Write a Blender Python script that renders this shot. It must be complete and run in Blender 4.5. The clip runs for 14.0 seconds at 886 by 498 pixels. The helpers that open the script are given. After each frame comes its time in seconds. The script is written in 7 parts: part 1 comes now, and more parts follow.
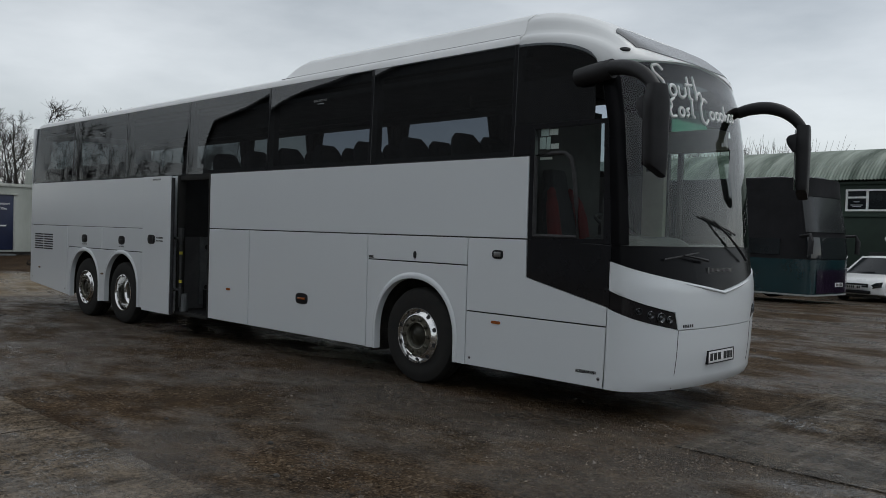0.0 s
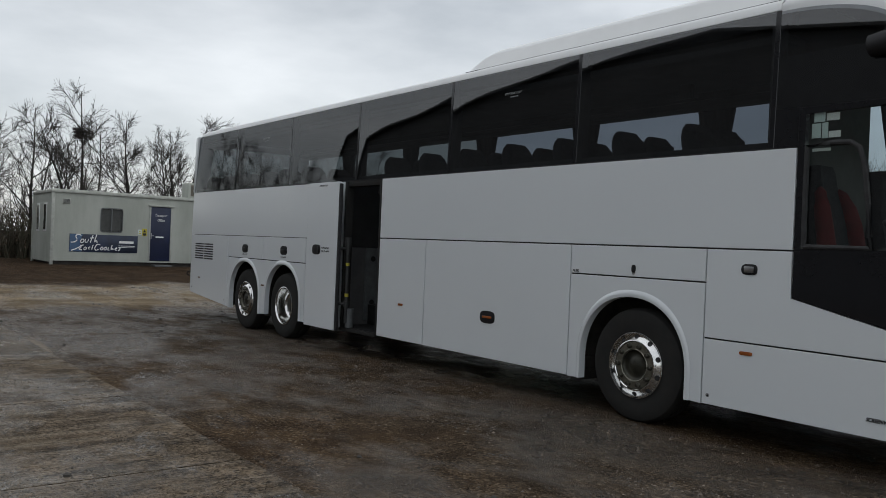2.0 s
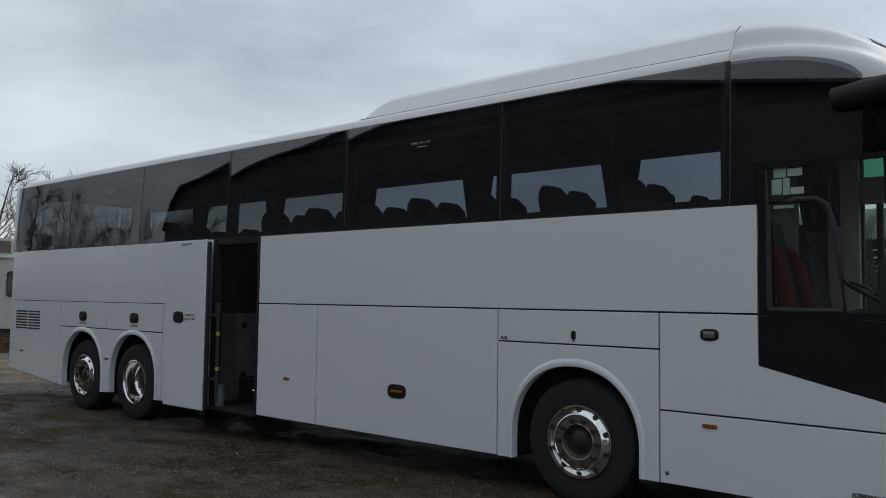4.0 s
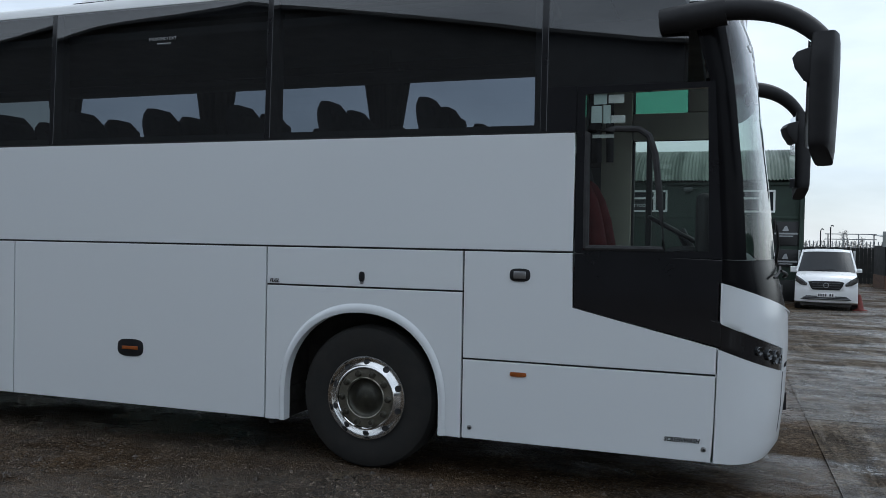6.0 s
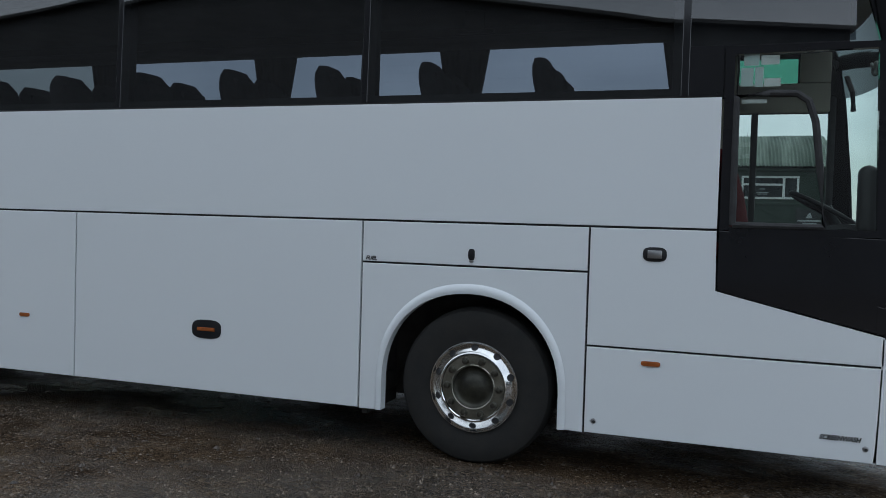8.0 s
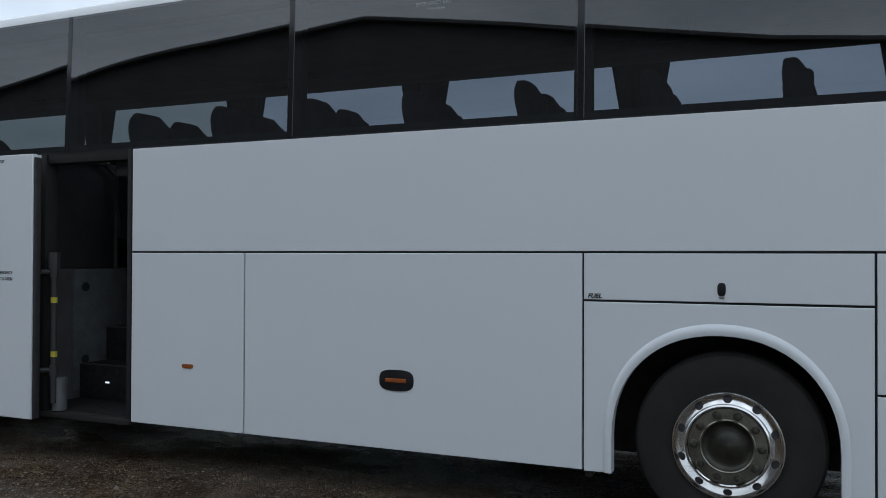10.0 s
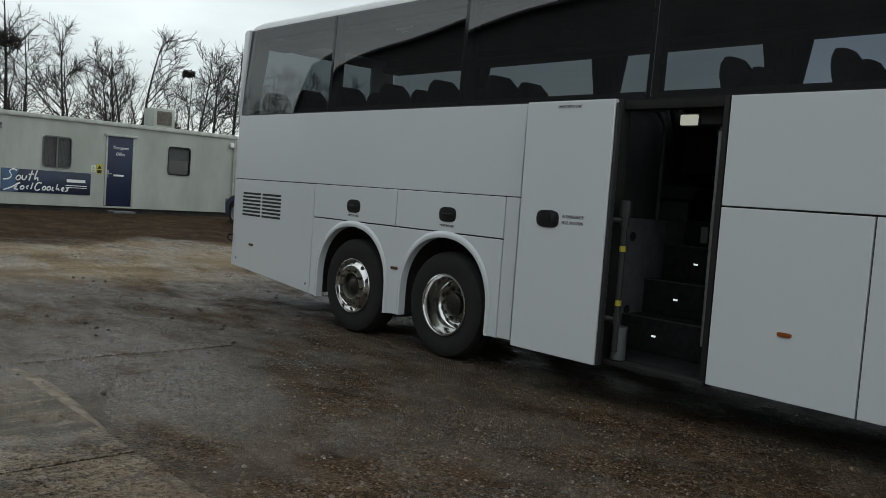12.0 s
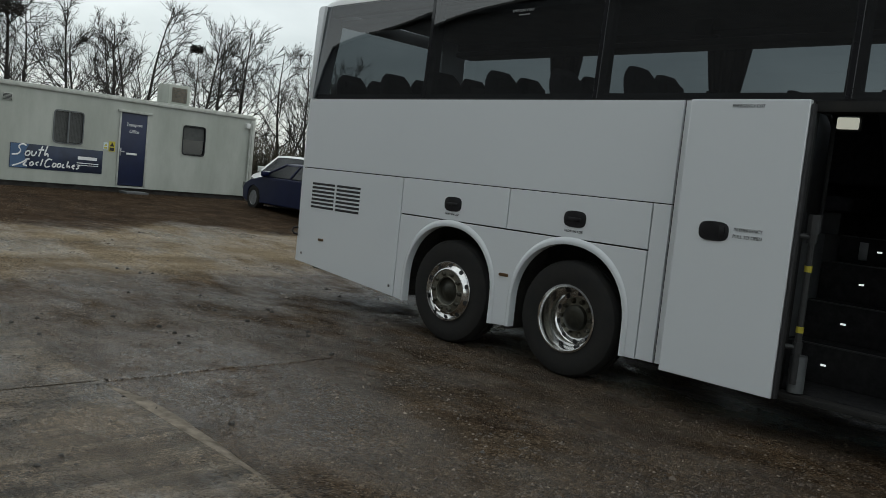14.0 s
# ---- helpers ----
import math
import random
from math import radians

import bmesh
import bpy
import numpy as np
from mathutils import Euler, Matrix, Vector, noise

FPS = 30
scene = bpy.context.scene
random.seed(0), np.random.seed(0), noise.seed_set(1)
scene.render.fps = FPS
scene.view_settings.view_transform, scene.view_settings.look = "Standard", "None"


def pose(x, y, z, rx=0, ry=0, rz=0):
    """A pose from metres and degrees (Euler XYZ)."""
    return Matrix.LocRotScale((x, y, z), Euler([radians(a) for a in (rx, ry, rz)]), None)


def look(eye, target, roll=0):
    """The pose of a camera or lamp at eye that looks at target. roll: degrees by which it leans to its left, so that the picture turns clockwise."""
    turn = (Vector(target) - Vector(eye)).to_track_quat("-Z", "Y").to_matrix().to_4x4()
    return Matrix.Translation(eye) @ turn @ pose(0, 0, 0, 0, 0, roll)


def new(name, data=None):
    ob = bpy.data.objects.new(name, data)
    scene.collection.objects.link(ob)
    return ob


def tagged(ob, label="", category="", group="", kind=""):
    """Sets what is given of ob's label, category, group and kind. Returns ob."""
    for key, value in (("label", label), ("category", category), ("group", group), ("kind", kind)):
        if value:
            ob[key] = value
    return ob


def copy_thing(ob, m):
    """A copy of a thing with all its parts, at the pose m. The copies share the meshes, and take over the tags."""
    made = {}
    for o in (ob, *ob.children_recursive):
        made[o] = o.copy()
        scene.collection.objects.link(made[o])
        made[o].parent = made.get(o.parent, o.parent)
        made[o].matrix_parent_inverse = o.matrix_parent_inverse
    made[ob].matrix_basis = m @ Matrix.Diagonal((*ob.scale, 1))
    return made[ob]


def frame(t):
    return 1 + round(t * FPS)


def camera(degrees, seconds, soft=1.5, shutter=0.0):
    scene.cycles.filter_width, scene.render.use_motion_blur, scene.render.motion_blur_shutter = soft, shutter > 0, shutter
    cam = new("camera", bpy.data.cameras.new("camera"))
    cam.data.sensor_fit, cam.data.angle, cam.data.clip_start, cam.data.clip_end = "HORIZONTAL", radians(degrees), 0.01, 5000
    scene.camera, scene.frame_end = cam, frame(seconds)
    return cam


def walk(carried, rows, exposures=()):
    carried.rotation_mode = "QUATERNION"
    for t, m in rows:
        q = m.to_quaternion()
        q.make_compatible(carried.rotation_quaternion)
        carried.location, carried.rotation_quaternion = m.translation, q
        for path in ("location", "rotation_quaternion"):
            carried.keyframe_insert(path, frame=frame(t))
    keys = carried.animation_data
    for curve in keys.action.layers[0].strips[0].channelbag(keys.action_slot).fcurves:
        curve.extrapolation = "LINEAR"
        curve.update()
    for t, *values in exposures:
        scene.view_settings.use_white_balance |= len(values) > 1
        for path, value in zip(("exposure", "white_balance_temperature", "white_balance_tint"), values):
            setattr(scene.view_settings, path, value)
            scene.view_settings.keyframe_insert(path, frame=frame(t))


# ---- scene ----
cam = camera(56.9, 14.0, 0.85)
PATH = [
    (0, (6.318, -6.173, 1.650), (4.933, -4.731, 1.608), 1.6),
    (0.1, (6.295, -6.106, 1.625), (4.905, -4.669, 1.567), 1.6),
    (0.2, (6.268, -6.041, 1.601), (4.889, -4.593, 1.556), 1.6),
    (0.3, (6.234, -5.978, 1.580), (4.870, -4.516, 1.549), 1.7),
    (0.4, (6.190, -5.919, 1.564), (4.823, -4.459, 1.546), 1.7),
    (0.5, (6.132, -5.865, 1.554), (4.761, -4.409, 1.530), 1.7),
    (0.6, (6.058, -5.817, 1.549), (4.674, -4.374, 1.524), 1.7),
    (0.7, (5.970, -5.778, 1.546), (4.554, -4.366, 1.523), 1.7),
    (0.8, (5.874, -5.748, 1.545), (4.434, -4.360, 1.510), 1.8),
    (0.9, (5.773, -5.729, 1.544), (4.304, -4.372, 1.513), 1.8),
    (1, (5.672, -5.722, 1.544), (4.175, -4.396, 1.520), 1.8),
    (1.1, (5.575, -5.738, 1.544), (4.054, -4.439, 1.518), 1.9),
    (1.2, (5.482, -5.776, 1.545), (3.932, -4.511, 1.527), 2.0),
    (1.3, (5.393, -5.822, 1.545), (3.827, -4.577, 1.532), 2.2),
    (1.4, (5.308, -5.863, 1.546), (3.731, -4.633, 1.550), 2.3),
    (1.5, (5.227, -5.884, 1.546), (3.624, -4.689, 1.554), 2.4),
    (1.6, (5.150, -5.889, 1.543), (3.536, -4.708, 1.547), 2.4),
    (1.7, (5.075, -5.893, 1.537), (3.447, -4.731, 1.554), 2.4),
    (1.8, (5.000, -5.894, 1.530), (3.378, -4.725, 1.571), 2.4),
    (1.9, (4.923, -5.895, 1.524), (3.316, -4.705, 1.546), 2.4),
    (2, (4.843, -5.895, 1.521), (3.251, -4.684, 1.516), 2.4),
    (2.2, (4.674, -5.869, 1.525), (3.093, -4.644, 1.520), 1.8),
    (4.3, (3.388, -5.916, 1.697), (2.166, -4.337, 1.810), 0.6),
    (4.5, (3.250, -5.893, 1.698), (2.096, -4.262, 1.797), 0.5),
    (4.6, (3.184, -5.874, 1.696), (2.082, -4.208, 1.806), 0.6),
    (4.7, (3.121, -5.853, 1.691), (2.059, -4.164, 1.822), 0.6),
    (4.8, (3.060, -5.832, 1.685), (2.053, -4.109, 1.813), 0.7),
    (4.9, (3.002, -5.811, 1.677), (2.029, -4.067, 1.796), 0.7),
    (5, (2.945, -5.790, 1.671), (2.038, -4.012, 1.803), 0.8),
    (5.1, (2.890, -5.770, 1.666), (2.036, -3.967, 1.806), 1.0),
    (5.2, (2.835, -5.748, 1.663), (2.028, -3.922, 1.784), 1.2),
    (5.3, (2.781, -5.723, 1.661), (1.993, -3.890, 1.796), 1.3),
    (5.4, (2.727, -5.692, 1.660), (1.963, -3.851, 1.822), 1.5),
    (5.5, (2.672, -5.653, 1.660), (1.927, -3.805, 1.824), 1.7),
    (5.6, (2.617, -5.604, 1.662), (1.886, -3.747, 1.795), 1.6),
    (5.7, (2.563, -5.549, 1.665), (1.847, -3.683, 1.746), 1.4),
    (5.8, (2.513, -5.489, 1.670), (1.814, -3.615, 1.693), 1.3),
    (5.9, (2.470, -5.428, 1.673), (1.795, -3.545, 1.662), 1.1),
    (6, (2.437, -5.369, 1.675), (1.785, -3.478, 1.651), 1.0),
    (6.1, (2.414, -5.316, 1.674), (1.801, -3.413, 1.615), 1.0),
    (6.2, (2.395, -5.270, 1.671), (1.800, -3.361, 1.621), 0.9),
    (6.3, (2.373, -5.234, 1.667), (1.780, -3.325, 1.615), 0.9),
    (6.4, (2.339, -5.211, 1.664), (1.749, -3.301, 1.608), 0.8),
    (6.5, (2.287, -5.203, 1.662), (1.677, -3.299, 1.621), 0.8),
    (6.6, (2.211, -5.215, 1.661), (1.614, -3.308, 1.570), 0.8),
    (6.7, (2.119, -5.243, 1.661), (1.521, -3.339, 1.528), 0.9),
    (6.8, (2.021, -5.277, 1.661), (1.407, -3.378, 1.533), 0.9),
    (6.9, (1.927, -5.305, 1.661), (1.290, -3.411, 1.582), 1.0),
    (7, (1.849, -5.317, 1.660), (1.204, -3.425, 1.600), 1.0),
    (7.2, (1.751, -5.294, 1.652), (1.141, -3.390, 1.599), 1.1),
    (9.3, (0.903, -4.714, 1.509), (0.151, -2.861, 1.451), 1.4),
    (9.5, (0.739, -4.653, 1.509), (-0.050, -2.815, 1.487), 0.4),
    (9.6, (0.656, -4.662, 1.515), (-0.152, -2.833, 1.534), 0.4),
    (9.7, (0.574, -4.687, 1.529), (-0.213, -2.849, 1.563), 0.3),
    (9.8, (0.492, -4.723, 1.546), (-0.305, -2.889, 1.571), 0.3),
    (9.9, (0.409, -4.765, 1.560), (-0.378, -2.927, 1.572), 0.2),
    (10, (0.325, -4.810, 1.566), (-0.457, -2.969, 1.588), 0.2),
    (10.1, (0.239, -4.853, 1.565), (-0.560, -3.020, 1.605), 0.3),
    (10.2, (0.152, -4.895, 1.562), (-0.660, -3.068, 1.593), 0.5),
    (10.3, (0.065, -4.936, 1.558), (-0.774, -3.120, 1.546), 0.6),
    (10.4, (-0.021, -4.976, 1.554), (-0.912, -3.186, 1.541), 0.8),
    (10.5, (-0.107, -5.017, 1.550), (-1.051, -3.254, 1.529), 0.9),
    (10.6, (-0.191, -5.058, 1.548), (-1.165, -3.311, 1.570), 1.1),
    (10.7, (-0.275, -5.096, 1.546), (-1.295, -3.376, 1.599), 1.3),
    (10.8, (-0.361, -5.127, 1.544), (-1.443, -3.446, 1.600), 1.6),
    (10.9, (-0.452, -5.149, 1.541), (-1.616, -3.524, 1.599), 1.8),
    (11, (-0.550, -5.157, 1.536), (-1.762, -3.566, 1.586), 2.0),
    (11.1, (-0.656, -5.155, 1.529), (-1.911, -3.600, 1.588), 2.0),
    (11.2, (-0.765, -5.151, 1.521), (-2.054, -3.623, 1.580), 2.0),
    (11.3, (-0.874, -5.146, 1.514), (-2.201, -3.650, 1.536), 2.1),
    (11.4, (-0.978, -5.142, 1.508), (-2.324, -3.663, 1.516), 2.1),
    (11.5, (-1.071, -5.140, 1.506), (-2.440, -3.682, 1.520), 2.1),
    (11.6, (-1.150, -5.172, 1.509), (-2.537, -3.730, 1.504), 2.5),
    (11.7, (-1.219, -5.248, 1.517), (-2.621, -3.822, 1.484), 2.9),
    (11.8, (-1.281, -5.341, 1.525), (-2.691, -3.923, 1.464), 3.3),
    (11.9, (-1.342, -5.422, 1.533), (-2.758, -4.012, 1.461), 3.7),
    (12, (-1.405, -5.465, 1.536), (-2.850, -4.088, 1.406), 4.1),
    (12.1, (-1.475, -5.476, 1.532), (-2.912, -4.088, 1.451), 4.5),
    (12.2, (-1.550, -5.483, 1.520), (-2.999, -4.104, 1.480), 4.9),
    (12.3, (-1.632, -5.487, 1.502), (-3.082, -4.111, 1.452), 5.2),
    (12.4, (-1.717, -5.488, 1.482), (-3.178, -4.125, 1.393), 5.6),
    (12.5, (-1.806, -5.488, 1.461), (-3.259, -4.120, 1.332), 6.0),
    (12.6, (-1.897, -5.476, 1.441), (-3.329, -4.084, 1.323), 6.0),
    (12.7, (-1.989, -5.447, 1.424), (-3.430, -4.067, 1.290), 6.1),
    (12.8, (-2.080, -5.412, 1.411), (-3.519, -4.034, 1.240), 6.1),
    (12.9, (-2.169, -5.383, 1.402), (-3.604, -4.005, 1.198), 6.2),
    (13, (-2.254, -5.371, 1.399), (-3.713, -4.013, 1.234), 6.2),
    (13.1, (-2.334, -5.376, 1.403), (-3.803, -4.036, 1.190), 6.1),
    (13.2, (-2.408, -5.392, 1.415), (-3.887, -4.061, 1.214), 6.0),
    (13.3, (-2.478, -5.419, 1.432), (-3.962, -4.090, 1.256), 6.0),
    (13.4, (-2.544, -5.455, 1.452), (-4.037, -4.137, 1.264), 5.9),
    (13.5, (-2.607, -5.503, 1.473), (-4.116, -4.204, 1.277), 5.8),
    (13.6, (-2.667, -5.561, 1.493), (-4.197, -4.286, 1.308), 5.8),
    (13.7, (-2.725, -5.627, 1.511), (-4.254, -4.348, 1.348), 5.8),
    (13.8, (-2.781, -5.699, 1.529), (-4.282, -4.389, 1.351), 5.9),
    (13.9, (-2.836, -5.775, 1.546), (-4.283, -4.405, 1.382), 5.9),
    (14, (-2.890, -5.854, 1.563), (-4.292, -4.437, 1.400), 5.9),
]
walk(cam, [(t, look(eye, target, roll)) for t, eye, target, roll in PATH],
     [(0, 0.08, 6350, 7), (0.5, 0.06, 6350, 7), (1.0, 0.20, 6350, 7), (1.5, 0.16, 6400, 7), (2.0, 0.33, 6450, 8), (4.5, 0.04, 6050, 7), (5.0, 0.05, 6050, 7), (5.5, -0.08, 6200, 9),
      (6.0, 0.56, 5800, 6), (6.5, 0.72, 5800, 6), (9.5, 0.85, 5800, 5), (10.0, 0.70, 5850, 6), (10.5, 0.46, 5900, 6), (11.0, 0.36, 5950, 7), (11.5, 0.46, 6000, 5), (12.0, 0.46, 6450, 2), (12.2, 0.40, 6450, 2), (12.5, 0.58, 6500, 2), (13.0, 0.80, 6500, 2), (13.5, 0.2, 6500, 2), (14, 0.41, 6500, 2)])
SKY, SUN = 1.14, 0.5

# ---- light ----
world = bpy.data.worlds.new("overcast")
scene.world = world
world.use_nodes = True
wn, wl = world.node_tree.nodes, world.node_tree.links
wn.clear()
w_out = wn.new("ShaderNodeOutputWorld")
w_bg = wn.new("ShaderNodeBackground")
w_sky = wn.new("ShaderNodeTexSky")
w_sky.sky_type = "NISHITA"
w_sky.sun_disc = False
w_sky.sun_elevation, w_sky.sun_rotation = radians(56), radians(30)
w_tc = wn.new("ShaderNodeTexCoord")
w_map = wn.new("ShaderNodeMapping")
w_map.inputs["Scale"].default_value = (1.0, 1.0, 3.2)
w_noise = wn.new("ShaderNodeTexNoise")
w_noise.inputs["Scale"].default_value = 2.1
w_noise.inputs["Detail"].default_value = 7
w_noise.inputs["Roughness"].default_value = 0.52
w_ramp = wn.new("ShaderNodeValToRGB")
w_ramp.color_ramp.elements[0].position, w_ramp.color_ramp.elements[0].color = 0.34, (0.475, 0.485, 0.495, 1)
w_ramp.color_ramp.elements[1].position, w_ramp.color_ramp.elements[1].color = 0.66, (0.825, 0.825, 0.83, 1)
w_tint = wn.new("ShaderNodeMix")
w_tint.data_type = "RGBA"
w_tint.inputs["Factor"].default_value = 0.02
wl.new(w_tc.outputs["Generated"], w_map.inputs["Vector"])
wl.new(w_map.outputs["Vector"], w_noise.inputs["Vector"])
wl.new(w_noise.outputs["Fac"], w_ramp.inputs["Fac"])
w_dot = wn.new("ShaderNodeVectorMath")
w_dot.operation = "DOT_PRODUCT"
w_dot.inputs[1].default_value = (0.0, 0.08, 0.60)
w_grad = wn.new("ShaderNodeMapRange")
w_grad.inputs["From Min"].default_value, w_grad.inputs["From Max"].default_value = -1.0, 1.0
w_grad.inputs["To Min"].default_value, w_grad.inputs["To Max"].default_value = 0.43, 0.99
w_mul = wn.new("ShaderNodeVectorMath")
w_mul.operation = "SCALE"
wl.new(w_tc.outputs["Generated"], w_dot.inputs[0])
wl.new(w_dot.outputs["Value"], w_grad.inputs["Value"])
wl.new(w_ramp.outputs["Color"], w_mul.inputs[0])
w_dot2 = wn.new("ShaderNodeVectorMath")
w_dot2.operation = "DOT_PRODUCT"
w_dot2.inputs[1].default_value = (-1.0, 0.05, 0.0)
w_grad2 = wn.new("ShaderNodeMapRange")
w_grad2.inputs["From Min"].default_value, w_grad2.inputs["From Max"].default_value = -1.0, 1.0
w_grad2.inputs["To Min"].default_value, w_grad2.inputs["To Max"].default_value = 0.94, 0.93
w_both = wn.new("ShaderNodeMath")
w_both.operation = "MULTIPLY"
wl.new(w_tc.outputs["Generated"], w_dot2.inputs[0])
wl.new(w_dot2.outputs["Value"], w_grad2.inputs["Value"])
wl.new(w_grad.outputs["Result"], w_both.inputs[0])
wl.new(w_grad2.outputs["Result"], w_both.inputs[1])
wl.new(w_both.outputs["Value"], w_mul.inputs["Scale"])
wl.new(w_mul.outputs["Vector"], w_tint.inputs["A"])
wl.new(w_sky.outputs["Color"], w_tint.inputs["B"])
wl.new(w_tint.outputs["Result"], w_bg.inputs["Color"])
wl.new(w_bg.outputs["Background"], w_out.inputs["Surface"])
w_bg.inputs["Strength"].default_value = SKY

sun_data = bpy.data.lights.new("sun", "SUN")
sun_data.energy, sun_data.angle, sun_data.color = SUN, radians(25), (1.0, 0.97, 0.93)
sun = new("sun", sun_data)
sun.matrix_world = look((8, 14, 24), (0, 0, 0))


# ---- materials ----
def socket(node, name, value):
    if name in node.inputs:
        node.inputs[name].default_value = value


def material(name, color, rough=0.5, metal=0.0, coat=0.0, vary=0.0, scale=4.0, bump=0.0, bump_scale=60.0, spec=0.5, color2=None,
             stretch=(1, 1, 1), rough2=None):
    """A principled surface, with broad and fine variation of its colour and roughness and a fine relief."""
    m = bpy.data.materials.new(name)
    m.use_nodes = True
    n, l = m.node_tree.nodes, m.node_tree.links
    b = n["Principled BSDF"]
    socket(b, "Base Color", (*color, 1))
    socket(b, "Roughness", rough)
    socket(b, "Metallic", metal)
    socket(b, "Coat Weight", coat)
    socket(b, "Coat Roughness", 0.06)
    socket(b, "Specular IOR Level", spec)
    if not (vary or bump or color2):
        return m
    tc = n.new("ShaderNodeTexCoord")
    mp = n.new("ShaderNodeMapping")
    mp.inputs["Scale"].default_value = stretch
    l.new(tc.outputs["Object"], mp.inputs["Vector"])
    if vary or color2:
        broad = n.new("ShaderNodeTexNoise")
        broad.inputs["Scale"].default_value = scale
        broad.inputs["Detail"].default_value = 8
        broad.inputs["Roughness"].default_value = 0.62
        l.new(mp.outputs["Vector"], broad.inputs["Vector"])
        ramp = n.new("ShaderNodeValToRGB")
        ramp.color_ramp.elements[0].position, ramp.color_ramp.elements[1].position = 0.36, 0.66
        other = color2 or tuple(c * (1 - vary) for c in color)
        ramp.color_ramp.elements[0].color = (*other, 1)
        ramp.color_ramp.elements[1].color = (*color, 1)
        l.new(broad.outputs["Fac"], ramp.inputs["Fac"])
        l.new(ramp.outputs["Color"], b.inputs["Base Color"])
        mr = n.new("ShaderNodeMapRange")
        mr.inputs["To Min"].default_value = rough2 if rough2 is not None else min(1.0, rough * 1.35 + 0.02)
        mr.inputs["To Max"].default_value = rough * 0.85
        l.new(broad.outputs["Fac"], mr.inputs["Value"])
        l.new(mr.outputs["Result"], b.inputs["Roughness"])
    if bump:
        fine = n.new("ShaderNodeTexNoise")
        fine.inputs["Scale"].default_value = bump_scale
        fine.inputs["Detail"].default_value = 4
        l.new(mp.outputs["Vector"], fine.inputs["Vector"])
        bp = n.new("ShaderNodeBump")
        bp.inputs["Strength"].default_value = bump
        bp.inputs["Distance"].default_value = 0.01
        l.new(fine.outputs["Fac"], bp.inputs["Height"])
        l.new(bp.outputs["Normal"], b.inputs["Normal"])
    return m


def glass(name, tint, gloss=1.0, rough=0.0, ior=1.5, more=1.7, grazing=1.0, bend=5.0):
    """A thin pane: tinted straight-through light, and a mirror reflection by Fresnel."""
    m = bpy.data.materials.new(name)
    m.use_nodes = True
    n, l = m.node_tree.nodes, m.node_tree.links
    n.clear()
    out = n.new("ShaderNodeOutputMaterial")
    mix = n.new("ShaderNodeMixShader")
    clear = n.new("ShaderNodeBsdfTransparent")
    clear.inputs["Color"].default_value = (*tint, 1)
    mirror = n.new("ShaderNodeBsdfGlossy")
    mirror.inputs["Roughness"].default_value = rough
    mirror.inputs["Color"].default_value = (gloss, gloss, gloss, 1)
    lw = n.new("ShaderNodeLayerWeight")
    lw.inputs["Blend"].default_value = 0.5
    power = n.new("ShaderNodeMath")
    power.operation = "POWER"
    power.inputs[1].default_value = bend
    gain = n.new("ShaderNodeMapRange")
    gain.inputs["To Min"].default_value, gain.inputs["To Max"].default_value = ((ior - 1) / (ior + 1)) ** 2 * more, grazing
    l.new(lw.outputs["Facing"], power.inputs[0])
    l.new(power.outputs["Value"], gain.inputs["Value"])
    l.new(gain.outputs["Result"], mix.inputs["Fac"])
    l.new(clear.outputs["BSDF"], mix.inputs[1])
    l.new(mirror.outputs["BSDF"], mix.inputs[2])
    l.new(mix.outputs["Shader"], out.inputs["Surface"])
    return m


WHITE = material("white_coach_paint", (0.735, 0.767, 0.788), 0.26, coat=0.35, vary=0.03, scale=0.35, bump=0.003, bump_scale=3, color2=(0.715, 0.747, 0.768), rough2=0.27)
WHITE_ROOF = material("white_roof_paint", (0.76, 0.77, 0.77), 0.36, coat=0.2, vary=0.05, scale=1.6)
BLACK = material("black_gloss_paint", (0.014, 0.014, 0.016), 0.07, coat=0.1, vary=0.2, scale=2, spec=0.4)
SEAM = material("black_rubber_seal", (0.034, 0.034, 0.036), 0.7, vary=0.3, scale=12, bump=0.1)
UNDER = material("dirty_chassis_black", (0.065, 0.060, 0.054), 0.85, vary=0.5, scale=5, bump=0.3, bump_scale=30)
RUBBER = material("tyre_rubber", (0.018, 0.018, 0.018), 0.75, vary=0.35, scale=7, bump=0.12, bump_scale=40, color2=(0.027, 0.026, 0.024), spec=0.25)
CHROME = material("polished_alloy", (0.80, 0.80, 0.79), 0.13, 1.0, vary=0.08, scale=6)
HUB = material("worn_grey_hub", (0.33, 0.32, 0.27), 0.34, 0.85, vary=0.3, scale=9, bump=0.10, color2=(0.17, 0.165, 0.135))
DARK_OLIVE = material("dark_olive_hub_cap", (0.060, 0.058, 0.044), 0.38, 0.5, vary=0.4, scale=9, bump=0.1, color2=(0.022, 0.022, 0.018))
CEMENT = material("worn_damp_cement", (0.235, 0.20, 0.16), 0.72, spec=0.2, vary=0.35, scale=9, bump=0.25, bump_scale=60, color2=(0.08, 0.068, 0.052))
NUT = material("dull_steel_nut", (0.13, 0.125, 0.105), 0.38, 0.9, vary=0.3, scale=20)
PLASTIC = material("black_moulded_plastic", (0.016, 0.016, 0.018), 0.46, vary=0.25, scale=9, bump=0.08, bump_scale=200, spec=0.3)
BROW = material("dark_grey_brow_panel", (0.020, 0.023, 0.026), 0.16, vary=0.2, scale=3, spec=0.5)
SOFT_PLASTIC = material("dark_grey_interior_plastic", (0.036, 0.037, 0.038), 0.55, vary=0.25, scale=5, bump=0.1, bump_scale=120)
